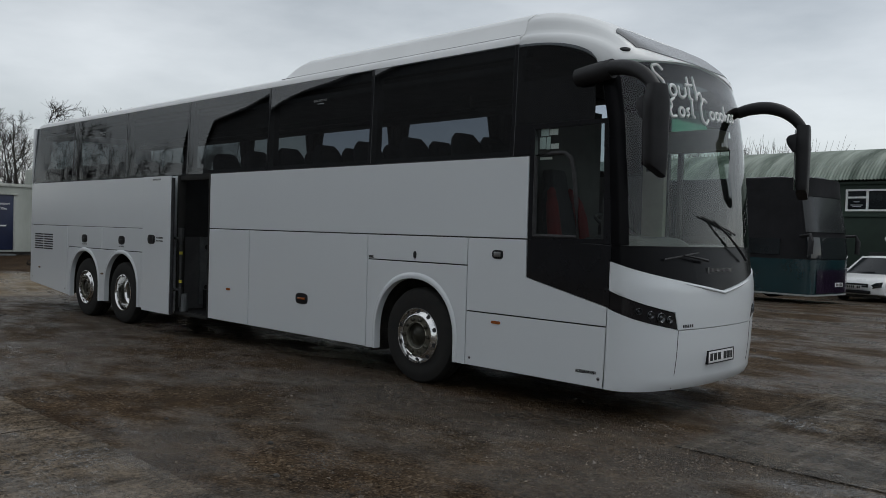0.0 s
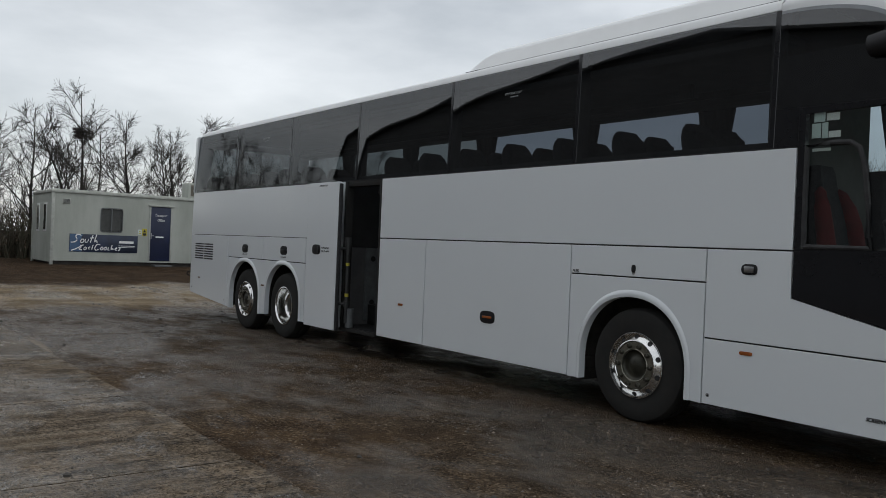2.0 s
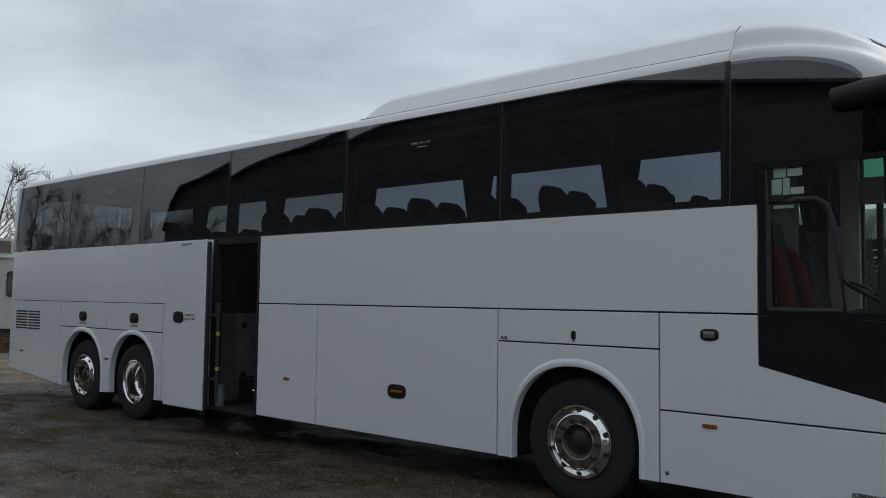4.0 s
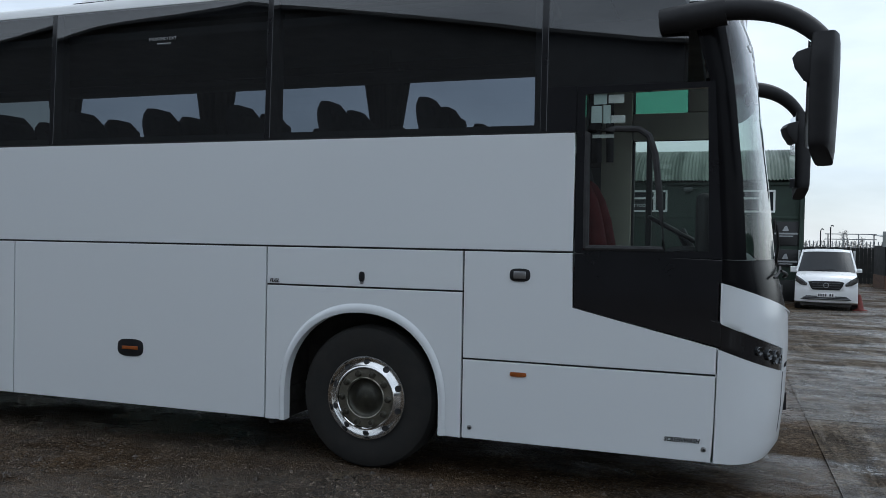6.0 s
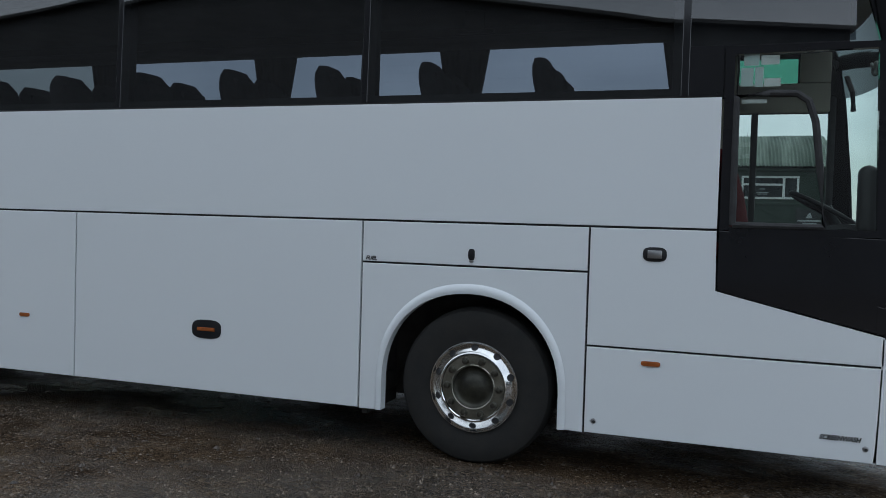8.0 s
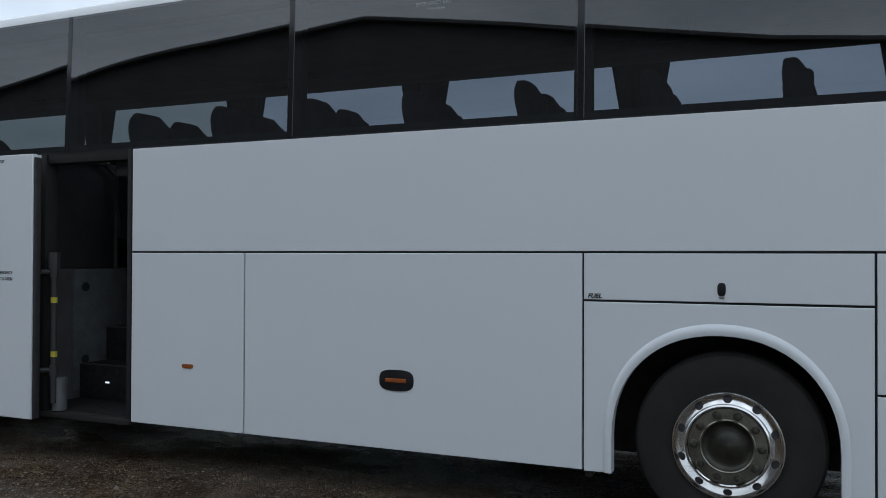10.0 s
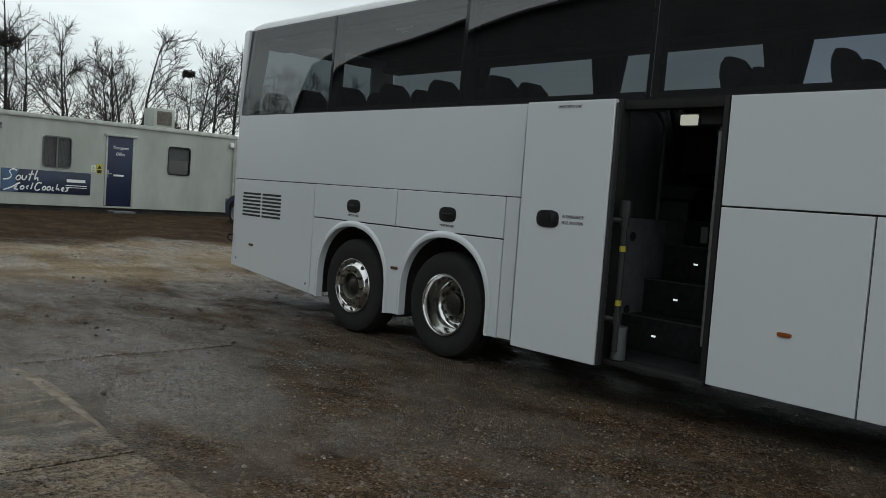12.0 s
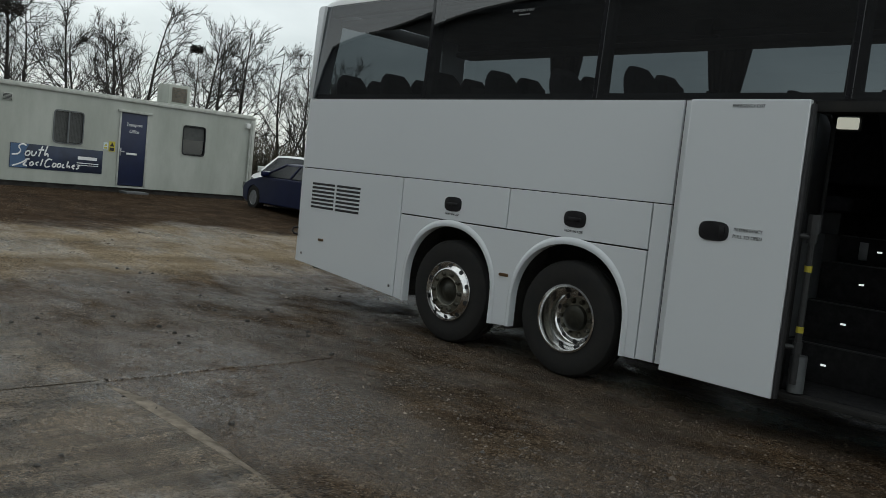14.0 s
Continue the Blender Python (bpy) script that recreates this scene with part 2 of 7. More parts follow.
LINING = material("dark_interior_lining", (0.11, 0.11, 0.112), 0.8, vary=0.2, scale=4)
SEAT = material("charcoal_seat_fabric", (0.036, 0.036, 0.042), 0.9, vary=0.4, scale=25, bump=0.3, bump_scale=250, spec=0.2)
RED_SEAT = material("red_leather", (0.12, 0.014, 0.016), 0.75, vary=0.35, scale=12, bump=0.15, bump_scale=150, spec=0.2)
CARPET = material("dark_step_carpet", (0.030, 0.030, 0.031), 0.95, vary=0.4, scale=18, bump=0.4, bump_scale=300, spec=0.08)
AMBER = material("amber_lens", (0.36, 0.10, 0.022), 0.18, coat=0.6, vary=0.25, scale=40)
DULL_AMBER = material("faded_marker_lens", (0.13, 0.075, 0.035), 0.35, vary=0.3, scale=40)
BLIND = material("grey_window_blind", (0.075, 0.078, 0.075), 0.7, vary=0.2, scale=10)
RED_LENS = material("red_lens", (0.35, 0.02, 0.015), 0.2, coat=0.5)
LAMP_LENS = material("silver_lamp_reflector", (0.25, 0.26, 0.27), 0.16, 0.9, vary=0.3, scale=30)
SMOKED_LAMP = material("smoked_headlamp_lens", (0.10, 0.105, 0.11), 0.14, 0.7, vary=0.3, scale=30)
INK = material("black_vinyl_lettering", (0.015, 0.015, 0.016), 0.5, vary=0.2, scale=30)
PALE_INK = material("white_vinyl_lettering", (0.82, 0.82, 0.82), 0.5, vary=0.08, scale=30)
GREY_INK = material("grey_window_lettering", (0.36, 0.375, 0.385), 0.5, vary=0.1, scale=30)
STEEL = material("brushed_grab_rail", (0.42, 0.42, 0.43), 0.30, 0.9, vary=0.25, scale=18)
GREY_METAL = material("grey_painted_metal", (0.15, 0.16, 0.165), 0.5, 0.2, vary=0.3, scale=8, bump=0.06)
YELLOW = material("yellow_marker_tape", (0.56, 0.48, 0.05), 0.5, vary=0.2, scale=20)
PAPER = material("pale_paper_sticker", (0.62, 0.70, 0.70), 0.6, vary=0.1, scale=20)
TINT = glass("dark_tinted_glass", (0.215, 0.23, 0.245), 0.92, rough=0.012, ior=1.56, more=2.1, grazing=0.25)
CLEAR = glass("clear_cab_glass", (0.70, 0.76, 0.73), 0.9, ior=1.6)
SCREEN = glass("windscreen_glass", (0.66, 0.74, 0.70), 0.92, ior=1.5, more=1.1, bend=4.4)
LOWER_BLACK = material("satin_black_panel", (0.008, 0.008, 0.009), 0.18, vary=0.2, scale=2, spec=0.06)
FAR_GLASS = glass("far_side_glass", (0.50, 0.55, 0.62), 0.7, ior=1.4)
DIM_GLASS = glass("dim_rear_side_glass", (0.40, 0.44, 0.44), 0.7, ior=1.4)
MIRROR = material("mirror_glass", (0.85, 0.87, 0.88), 0.02, 1.0)
CABIN = material("weathered_cabin_paint", (0.43, 0.45, 0.41), 0.55, vary=0.16, scale=1.3, bump=0.12, bump_scale=45, color2=(0.33, 0.35, 0.31), stretch=(1, 1, 0.35))
CABIN_TRIM = material("cabin_steel_trim", (0.46, 0.475, 0.44), 0.5, 0.1, vary=0.25, scale=5, color2=(0.33, 0.34, 0.31))
NAVY = material("navy_door_paint", (0.012, 0.019, 0.058), 0.38, vary=0.25, scale=3)
BANNER = material("dark_blue_banner_vinyl", (0.022, 0.034, 0.072), 0.35, vary=0.3, scale=1.2, color2=(0.012, 0.017, 0.034))
BANNER_BLUE = material("pale_blue_banner_stripe", (0.07, 0.13, 0.24), 0.35, vary=0.2, scale=3)
SIGN_BLACK = material("black_sign_board", (0.012, 0.012, 0.013), 0.4, vary=0.2, scale=4)
BARK = material("bare_tree_bark", (0.036, 0.031, 0.026), 0.95, vary=0.45, scale=9, bump=0.4, bump_scale=60, color2=(0.019, 0.017, 0.015))
NEST = material("twig_nest", (0.030, 0.024, 0.019), 0.95, vary=0.3, scale=20)
HEDGE = material("winter_hedge_twigs", (0.060, 0.045, 0.032), 0.95, vary=0.5, scale=3, color2=(0.032, 0.034, 0.018))
GREEN_WALL = material("dark_green_cladding", (0.017, 0.036, 0.024), 0.55, vary=0.3, scale=0.9, bump=0.1, bump_scale=20)
GREEN_ROOF = material("mossy_green_corrugated_sheet", (0.26, 0.31, 0.265), 0.55, vary=0.62, scale=1.7, color2=(0.030, 0.056, 0.038), stretch=(1, 0.10, 0.10))
UPVC = material("white_window_frame", (0.76, 0.77, 0.76), 0.35, vary=0.06, scale=4)
DARK_GLASS = material("dark_window_pane", (0.020, 0.024, 0.027), 0.05, coat=0.5, vary=0.3, scale=2)
WAREHOUSE = material("dark_steel_cladding", (0.10, 0.103, 0.108), 0.6, vary=0.25, scale=0.4)
WAREHOUSE_ROOF = material("grey_sheet_roof", (0.10, 0.10, 0.10), 0.6, vary=0.25, scale=0.5)
CAR_SCREEN = material("dull_dark_car_glass", (0.018, 0.021, 0.024), 0.16, vary=0.2, scale=2, spec=0.22)
MATT_BLACK = material("dull_black_coach_side", (0.019, 0.019, 0.021), 0.5, vary=0.3, scale=1.5, spec=0.10)
GREY_SCREEN = material("grey_reflecting_screen", (0.028, 0.031, 0.033), 0.18, vary=0.25, scale=1.2)
BRICK = material("brown_brick", (0.14, 0.085, 0.06), 0.9, vary=0.4, scale=8, bump=0.3)
FENCE = material("dark_fence_boards", (0.020, 0.021, 0.020), 0.8, vary=0.4, scale=3)
PALE_SHEET = material("pale_corrugated_sheet", (0.36, 0.38, 0.37), 0.5, 0.2, vary=0.25, scale=2)
GALV = material("galvanised_steel", (0.34, 0.35, 0.36), 0.5, 0.7, vary=0.3, scale=6)
TEAL = material("teal_coach_paint", (0.006, 0.034, 0.042), 0.22, coat=0.5, vary=0.3, scale=0.6)
PURPLE = material("purple_coach_paint", (0.017, 0.007, 0.026), 0.22, coat=0.5, vary=0.3, scale=0.8)
CAR_WHITE = material("white_car_paint", (0.78, 0.79, 0.79), 0.25, coat=0.5, vary=0.05, scale=2)
CAR_BLUE = material("dark_blue_car_paint", (0.004, 0.008, 0.042), 0.3, coat=0.05, spec=0.3, vary=0.15, scale=2)
CAR_DARK = material("dark_grey_car_paint", (0.018, 0.021, 0.026), 0.22, coat=0.7, vary=0.15, scale=2)
CONE = material("faded_orange_plastic", (0.20, 0.035, 0.025), 0.6, vary=0.3, scale=12)
def stone_material():
    """Wet chippings, each with its own brightness."""
    m = material("wet_grey_stones", (0.13, 0.12, 0.105), 0.38, bump=0.1)
    n, l = m.node_tree.nodes, m.node_tree.links
    geo = n.new("ShaderNodeNewGeometry")
    r = n.new("ShaderNodeValToRGB")
    for k, (p, c) in enumerate(((0.0, (0.020, 0.014, 0.009)), (0.45, (0.060, 0.042, 0.027)), (0.82, (0.105, 0.078, 0.054)), (1.0, (0.23, 0.185, 0.14)))):
        e = r.color_ramp.elements[k] if k < 2 else r.color_ramp.elements.new(p)
        e.position, e.color = p, (*c, 1)
    l.new(geo.outputs["Random Per Island"], r.inputs["Fac"])
    l.new(r.outputs["Color"], n["Principled BSDF"].inputs["Base Color"])
    return m


STONE = stone_material()


# ---- mesh helpers ----
def finish(ob, mat, smooth=28):
    me = ob.data
    me.materials.append(mat)
    if smooth:
        me.polygons.foreach_set("use_smooth", [True] * len(me.polygons))
        me.set_sharp_from_angle(angle=radians(smooth))


def part(name, bm, mat, parent=None, label="", smooth=28):
    """Links a bmesh as one mesh object, under a thing or a part where one is given."""
    bmesh.ops.recalc_face_normals(bm, faces=bm.faces)
    me = bpy.data.meshes.new(name)
    bm.to_mesh(me)
    bm.free()
    ob = new(name, me)
    finish(ob, mat, smooth)
    if parent:
        ob.parent = parent
    if label:
        tagged(ob, label)
    return ob


def twin(ob, m, parent=None):
    """A second object on the same mesh."""
    o = new(ob.name.split(".")[0], ob.data)
    o.matrix_basis = m
    o.parent = parent or ob.parent
    if "label" in ob:
        o["label"] = ob["label"]
    return o


def thing(name, m, label, category, group="", kind=""):
    ob = new(name)
    ob.empty_display_size = 0.2
    ob.matrix_basis = m
    return tagged(ob, label, category, group, kind)


def box(bm, x0, x1, y0, y1, z0, z1, bevel=0.0, seg=2):
    res = bmesh.ops.create_cube(bm, size=1.0)
    vs = res["verts"]
    for v in vs:
        v.co = Vector(((x0 + x1) / 2 + v.co.x * (x1 - x0), (y0 + y1) / 2 + v.co.y * (y1 - y0), (z0 + z1) / 2 + v.co.z * (z1 - z0)))
    if bevel:
        es = list({e for v in vs for e in v.link_edges})
        bmesh.ops.bevel(bm, geom=es, offset=bevel, segments=seg, profile=0.5, affect="EDGES")
    return bm


def boxed(*a, **k):
    return box(bmesh.new(), *a, **k)


def prism(bm, pts, y0, y1, bevel=0.0, plane="xz"):
    """A polygon of the plane given, drawn out along the third axis from y0 (the seen face) to y1."""
    def at(a, b, c):
        return {"xz": (a, c, b), "yz": (c, a, b), "xy": (a, b, c)}[plane]
    front = [bm.verts.new(at(a, b, y0)) for a, b in pts]
    back = [bm.verts.new(at(a, b, y1)) for a, b in pts]
    f = bm.faces.new(front)
    bm.faces.new(list(reversed(back)))
    n = len(pts)
    for i in range(n):
        bm.faces.new((front[i], back[i], back[(i + 1) % n], front[(i + 1) % n]))
    if bevel:
        bmesh.ops.bevel(bm, geom=list(f.edges), offset=bevel, segments=2, profile=0.5, affect="EDGES", clamp_overlap=True)
    return bm


def lathe(bm, prof, n=32, centre=(0, 0, 0), axis="y", closed=False, cap=True):
    """Turns a profile of (radius, along) about an axis."""
    rings = []
    for r, a in prof:
        ring = []
        for i in range(n):
            c, s = math.cos(2 * math.pi * i / n) * r, math.sin(2 * math.pi * i / n) * r
            p = {"y": (c, a, s), "z": (c, s, a), "x": (a, c, s)}[axis]
            ring.append(bm.verts.new(Vector(p) + Vector(centre)))
        rings.append(ring)
    pairs = list(zip(rings, rings[1:])) + ([(rings[-1], rings[0])] if closed else [])
    for a, b in pairs:
        for i in range(n):
            bm.faces.new((a[i], a[(i + 1) % n], b[(i + 1) % n], b[i]))
    if cap and not closed:
        for ring in (rings[0], rings[-1]):
            bm.faces.new(ring)
    return bm


def tube(bm, pts, radii, n=8, cap=True, flat=1.0):
    """A round bar along points; flat squeezes it in height."""
    pts = [Vector(p) for p in pts]
    rings, up = [], None
    for i, p in enumerate(pts):
        d = (pts[min(i + 1, len(pts) - 1)] - pts[max(i - 1, 0)]).normalized()
        ref = Vector((0, 0, 1)) if abs(d.z) < 0.9 else Vector((1, 0, 0))
        side = d.cross(ref).normalized()
        up = side.cross(d)
        r = radii[i] if isinstance(radii, (list, tuple)) else radii
        rings.append([bm.verts.new(p + side * math.cos(2 * math.pi * k / n) * r + up * math.sin(2 * math.pi * k / n) * r * flat) for k in range(n)])
    for a, b in zip(rings, rings[1:]):
        for k in range(n):
            bm.faces.new((a[k], a[(k + 1) % n], b[(k + 1) % n], b[k]))
    if cap:
        bm.faces.new(rings[0])
        bm.faces.new(rings[-1])
    return bm


def sheet(bm, f, nu, nv, back=None):
    """A surface f(u, v), u and v from 0 to 1; back is the step to its inner face."""
    def layer(shift):
        return [[bm.verts.new(Vector(f(i / nu, j / nv)) + shift) for j in range(nv + 1)] for i in range(nu + 1)]
    g = layer(Vector((0, 0, 0)))
    for i in range(nu):
        for j in range(nv):
            bm.faces.new((g[i][j], g[i + 1][j], g[i + 1][j + 1], g[i][j + 1]))
    if back:
        h = layer(Vector(back))
        for i in range(nu):
            for j in range(nv):
                bm.faces.new((h[i][j], h[i][j + 1], h[i + 1][j + 1], h[i + 1][j]))
        rim = [(i, 0) for i in range(nu)] + [(nu, j) for j in range(nv)] + [(i, nv) for i in range(nu, 0, -1)] + [(0, j) for j in range(nv, 0, -1)]
        for (a, b), (c, d) in zip(rim, rim[1:] + rim[:1]):
            bm.faces.new((g[a][b], h[a][b], h[c][d], g[c][d]))
    return bm


def rounded(pts, times=2):
    """Cuts the corners of an open line of points."""
    for _ in range(times):
        out = [pts[0]]
        for p, q in zip(pts, pts[1:]):
            out += [tuple(a * 0.75 + b * 0.25 for a, b in zip(p, q)), tuple(a * 0.25 + b * 0.75 for a, b in zip(p, q))]
        pts = out + [pts[-1]]
    return pts


def oval(cx, cz, w, h, n=20, p=2.6):
    pts = []
    for i in range(n):
        a = 2 * math.pi * i / n
        c, s = math.cos(a), math.sin(a)
        pts.append((cx + w / 2 * math.copysign(abs(c) ** (2 / p), c), cz + h / 2 * math.copysign(abs(s) ** (2 / p), s)))
    return pts


def lettering(name, words, size, m, mat, parent, wide=1.0, label="", align="CENTER", shear=0.0, bold=0.0):
    cu = bpy.data.curves.new(name, "FONT")
    cu.body, cu.size, cu.align_x, cu.align_y, cu.extrude, cu.shear = words, size, align, "CENTER", 0.0008, shear
    cu.offset = size * bold
    cu.resolution_u = 3
    tmp = bpy.data.objects.new(name, cu)
    scene.collection.objects.link(tmp)
    bpy.context.view_layer.update()
    me = bpy.data.meshes.new_from_object(tmp.evaluated_get(bpy.context.evaluated_depsgraph_get()))
    bpy.data.objects.remove(tmp)
    me.transform(m @ Matrix.Diagonal((wide, 1, 1, 1)))
    me.materials.clear()
    me.materials.append(mat)
    ob = new(name, me)
    ob.parent = parent
    if label:
        tagged(ob, label)
    return ob


def smoothstep(a, b, x):
    t = min(1.0, max(0.0, (x - a) / (b - a)))
    return t * t * (3 - 2 * t)


def ground_height(x, y):
    """The yard rises towards the office cabin and falls towards the green barn."""
    dip = 0.045 * smoothstep(-2, -6.5, x) * (1 - smoothstep(-11, -16, x))
    return 0.42 * smoothstep(-12, -23, x) - dip - (0.26 + 0.08 * smoothstep(-1, 5, x)) * smoothstep(8, 26, y) + 0.06 * smoothstep(-14, -30, y)


# ---- ground ----
def ground_material(name, earth_a, earth_b, tar_a, tar_b, streaks=0.0, yard=True, wet_lo=0.16, pale=(0.17, 0.135, 0.095), gloss=0.5, puddles=0.3):
    m = bpy.data.materials.new(name)
    m.use_nodes = True
    n, l = m.node_tree.nodes, m.node_tree.links
    b = n["Principled BSDF"]
    tc = n.new("ShaderNodeTexCoord")
    sep = n.new("ShaderNodeSeparateXYZ")
    l.new(tc.outputs["Object"], sep.inputs["Vector"])

    def noise_tex(scale, detail=8, rough=0.6, stretch=None):
        t = n.new("ShaderNodeTexNoise")
        t.inputs["Scale"].default_value, t.inputs["Detail"].default_value, t.inputs["Roughness"].default_value = scale, detail, rough
        src = tc.outputs["Object"]
        if stretch:
            mp = n.new("ShaderNodeMapping")
            mp.inputs["Scale"].default_value = stretch
            l.new(src, mp.inputs["Vector"])
            src = mp.outputs["Vector"]
        l.new(src, t.inputs["Vector"])
        return t.outputs["Fac"]

    def ramp(src, a, b_, ca=(0, 0, 0), cb=(1, 1, 1)):
        r = n.new("ShaderNodeValToRGB")
        e = r.color_ramp.elements
        e[0].position, e[0].color, e[1].position, e[1].color = a, (*ca, 1), b_, (*cb, 1)
        l.new(src, r.inputs["Fac"])
        return r.outputs["Color"]

    def mixc(fac, a, b_):
        x = n.new("ShaderNodeMix")
        x.data_type = "RGBA"
        for s, v in (("Factor", fac), ("A", a), ("B", b_)):
            sock = [i for i in x.inputs if i.name == s and (i.type == ("VALUE" if s == "Factor" else "RGBA"))][0]
            if isinstance(v, tuple):
                sock.default_value = (*v, 1)
            elif isinstance(v, float):
                sock.default_value = v
            else:
                l.new(v, sock)
        return [o for o in x.outputs if o.type == "RGBA"][0]

    def math_node(op, a, b_=None, clamp=False):
        x = n.new("ShaderNodeMath")
        x.operation, x.use_clamp = op, clamp
        for i, v in enumerate((a, b_)):
            if v is None:
                continue
            if isinstance(v, (int, float)):
                x.inputs[i].default_value = v
            else:
                l.new(v, x.inputs[i])
        return x.outputs["Value"]

    broad, mid, fine = noise_tex(0.32, 9, 0.62), noise_tex(2.2, 8, 0.65), noise_tex(38, 5, 0.7)
    earth = mixc(ramp(mid, 0.38, 0.64), earth_a, earth_b)
    tarmac = mixc(ramp(mid, 0.40, 0.66), tar_a, tar_b)
    base = mixc(ramp(broad, 0.44, 0.58), earth, tarmac)
    # pale swept concrete apron between the coach's tail and the cabin
    wob = math_node("MULTIPLY_ADD", broad, 5.0)
    wob.node.inputs[2].default_value = -2.5
    edge = math_node("ADD", sep.outputs["X"], wob)
    apron_a = n.new("ShaderNodeMapRange")
    apron_a.inputs["From Min"].default_value, apron_a.inputs["From Max"].default_value = -12.6, -13.6
    l.new(edge, apron_a.inputs["Value"])
    apron_b = n.new("ShaderNodeMapRange")
    apron_b.inputs["From Min"].default_value, apron_b.inputs["From Max"].default_value = -17.6, -17.0
    l.new(edge, apron_b.inputs["Value"])
    apron = math_node("MULTIPLY", apron_a.outputs["Result"], apron_b.outputs["Result"], True)
    sand = mixc(ramp(noise_tex(1.4, 8, 0.6, (1, 0.3, 1)), 0.36, 0.66), (0.13, 0.098, 0.062), (0.27, 0.215, 0.145))
    if yard:
        base = mixc(apron, base, sand)
        soil = n.new("ShaderNodeMapRange")
        soil.inputs["From Min"].default_value, soil.inputs["From Max"].default_value = -17.2, -17.9
        l.new(edge, soil.inputs["Value"])
        base = mixc(soil.outputs["Result"], base, mixc(ramp(mid, 0.36, 0.66), (0.018, 0.011, 0.006), (0.052, 0.032, 0.018)))
    if streaks:
        lines = noise_tex(2.6, 9, 0.74, (2.6, 0.20, 1))
        base = mixc(math_node("MULTIPLY", ramp(lines, 0.50, 0.66), streaks), base, pale)
        base = mixc(math_node("MULTIPLY", ramp(noise_tex(3.4, 8, 0.7, (1.2, 0.22, 1)), 0.50, 0.62), streaks), base, (0.020, 0.016, 0.012))
    # pebbles: each cell its own brightness, pale chips among them
    def cells(scale):
        v = n.new("ShaderNodeTexVoronoi")
        v.inputs["Scale"].default_value = scale
        l.new(tc.outputs["Object"], v.inputs["Vector"])
        s = n.new("ShaderNodeSeparateColor")
        l.new(v.outputs["Color"], s.inputs["Color"])
        return v.outputs["Distance"], s.outputs["Red"]
    vd, vr = cells(46)
    wd, wr = cells(105)
    stony = ramp(noise_tex(0.9, 7, 0.65), 0.30, 0.54)
    grain = n.new("ShaderNodeMapRange")
    grain.inputs["To Min"].default_value, grain.inputs["To Max"].default_value = 0.10, 2.1
    l.new(math_node("ADD", math_node("MULTIPLY", vr, 0.6), math_node("MULTIPLY", wr, 0.4)), grain.inputs["Value"])
    scaled = n.new("ShaderNodeVectorMath")
    scaled.operation = "SCALE"
    l.new(base, scaled.inputs[0])
    l.new(grain.outputs["Result"], scaled.inputs["Scale"])
    base = mixc(stony, base, scaled.outputs["Vector"])
    chips = math_node("MULTIPLY", ramp(vr, 0.90, 0.97), ramp(mid, 0.40, 0.60))
    base = mixc(math_node("MULTIPLY", chips, 0.8), base, (0.22, 0.175, 0.125))
    chips2 = math_node("MULTIPLY", ramp(wr, 0.88, 0.96), stony)
    base = mixc(math_node("MULTIPLY", chips2, 0.75), base, (0.20, 0.155, 0.11))
    l.new(base, b.inputs["Base Color"])
    sheen = n.new("ShaderNodeMapRange")
    sheen.inputs["To Min"].default_value, sheen.inputs["To Max"].default_value = 0.03, gloss
    wet = ramp(noise_tex(0.55, 9, 0.66, (0.7, 1.2, 1)), 0.44, 0.60)
    if yard:
        # standing damp in a shallow hollow along the slab joint
        hollow = math_node("ADD", math_node("POWER", math_node("ABSOLUTE", math_node("MULTIPLY", math_node("ADD", sep.outputs["X"], 7.9), 0.55)), 2.0),
                           math_node("POWER", math_node("ABSOLUTE", math_node("MULTIPLY", math_node("ADD", sep.outputs["Y"], 2.65), 1.25)), 2.0))
        damp = math_node("MULTIPLY", math_node("SUBTRACT", 1.5, hollow, True), ramp(noise_tex(1.3, 8, 0.7), 0.34, 0.48))
        wet = math_node("MAXIMUM", wet, damp)
        wet = math_node("MULTIPLY", wet, math_node("SUBTRACT", 1.0, soil.outputs["Result"]))
    rough = n.new("ShaderNodeMapRange")
    rough.inputs["To Min"].default_value, rough.inputs["To Max"].default_value = 0.75, wet_lo
    l.new(wet, rough.inputs["Value"])
    l.new(wet, sheen.inputs["Value"])
    l.new(sheen.outputs["Result"], b.inputs["Specular IOR Level"])
    l.new(rough.outputs["Result"], b.inputs["Roughness"])
    # a film of water standing in the lower spots
    film = ramp(noise_tex(0.8, 9, 0.68, (0.8, 1.3, 1)), 0.60 - 0.12 * puddles, 0.68 - 0.12 * puddles)
    if yard:
        film = math_node("MAXIMUM", math_node("MULTIPLY", film, math_node("SUBTRACT", 1.0, soil.outputs["Result"])), math_node("MULTIPLY", damp, 1.0))
    # stones stand out of the water, which lies in the gaps between them
    strength = math_node("MULTIPLY_ADD", ramp(noise_tex(30, 4, 0.75), 0.47, 0.60), 0.85)
    strength.node.inputs[2].default_value = 0.15
    l.new(math_node("MULTIPLY", film, strength), b.inputs["Coat Weight"])
    b.inputs["Coat Roughness"].default_value = 0.10
    b.inputs["Coat IOR"].default_value = 1.7
    h = math_node("ADD", math_node("MULTIPLY", fine, 0.5), math_node("MULTIPLY", math_node("MULTIPLY", vd, -1.0), stony))
    h = math_node("ADD", h, math_node("MULTIPLY", wd, -0.5))
    h = math_node("ADD", h, math_node("MULTIPLY", mid, 1.2))
    bp = n.new("ShaderNodeBump")
    bp.inputs["Strength"].default_value, bp.inputs["Distance"].default_value = 1.0, 0.024
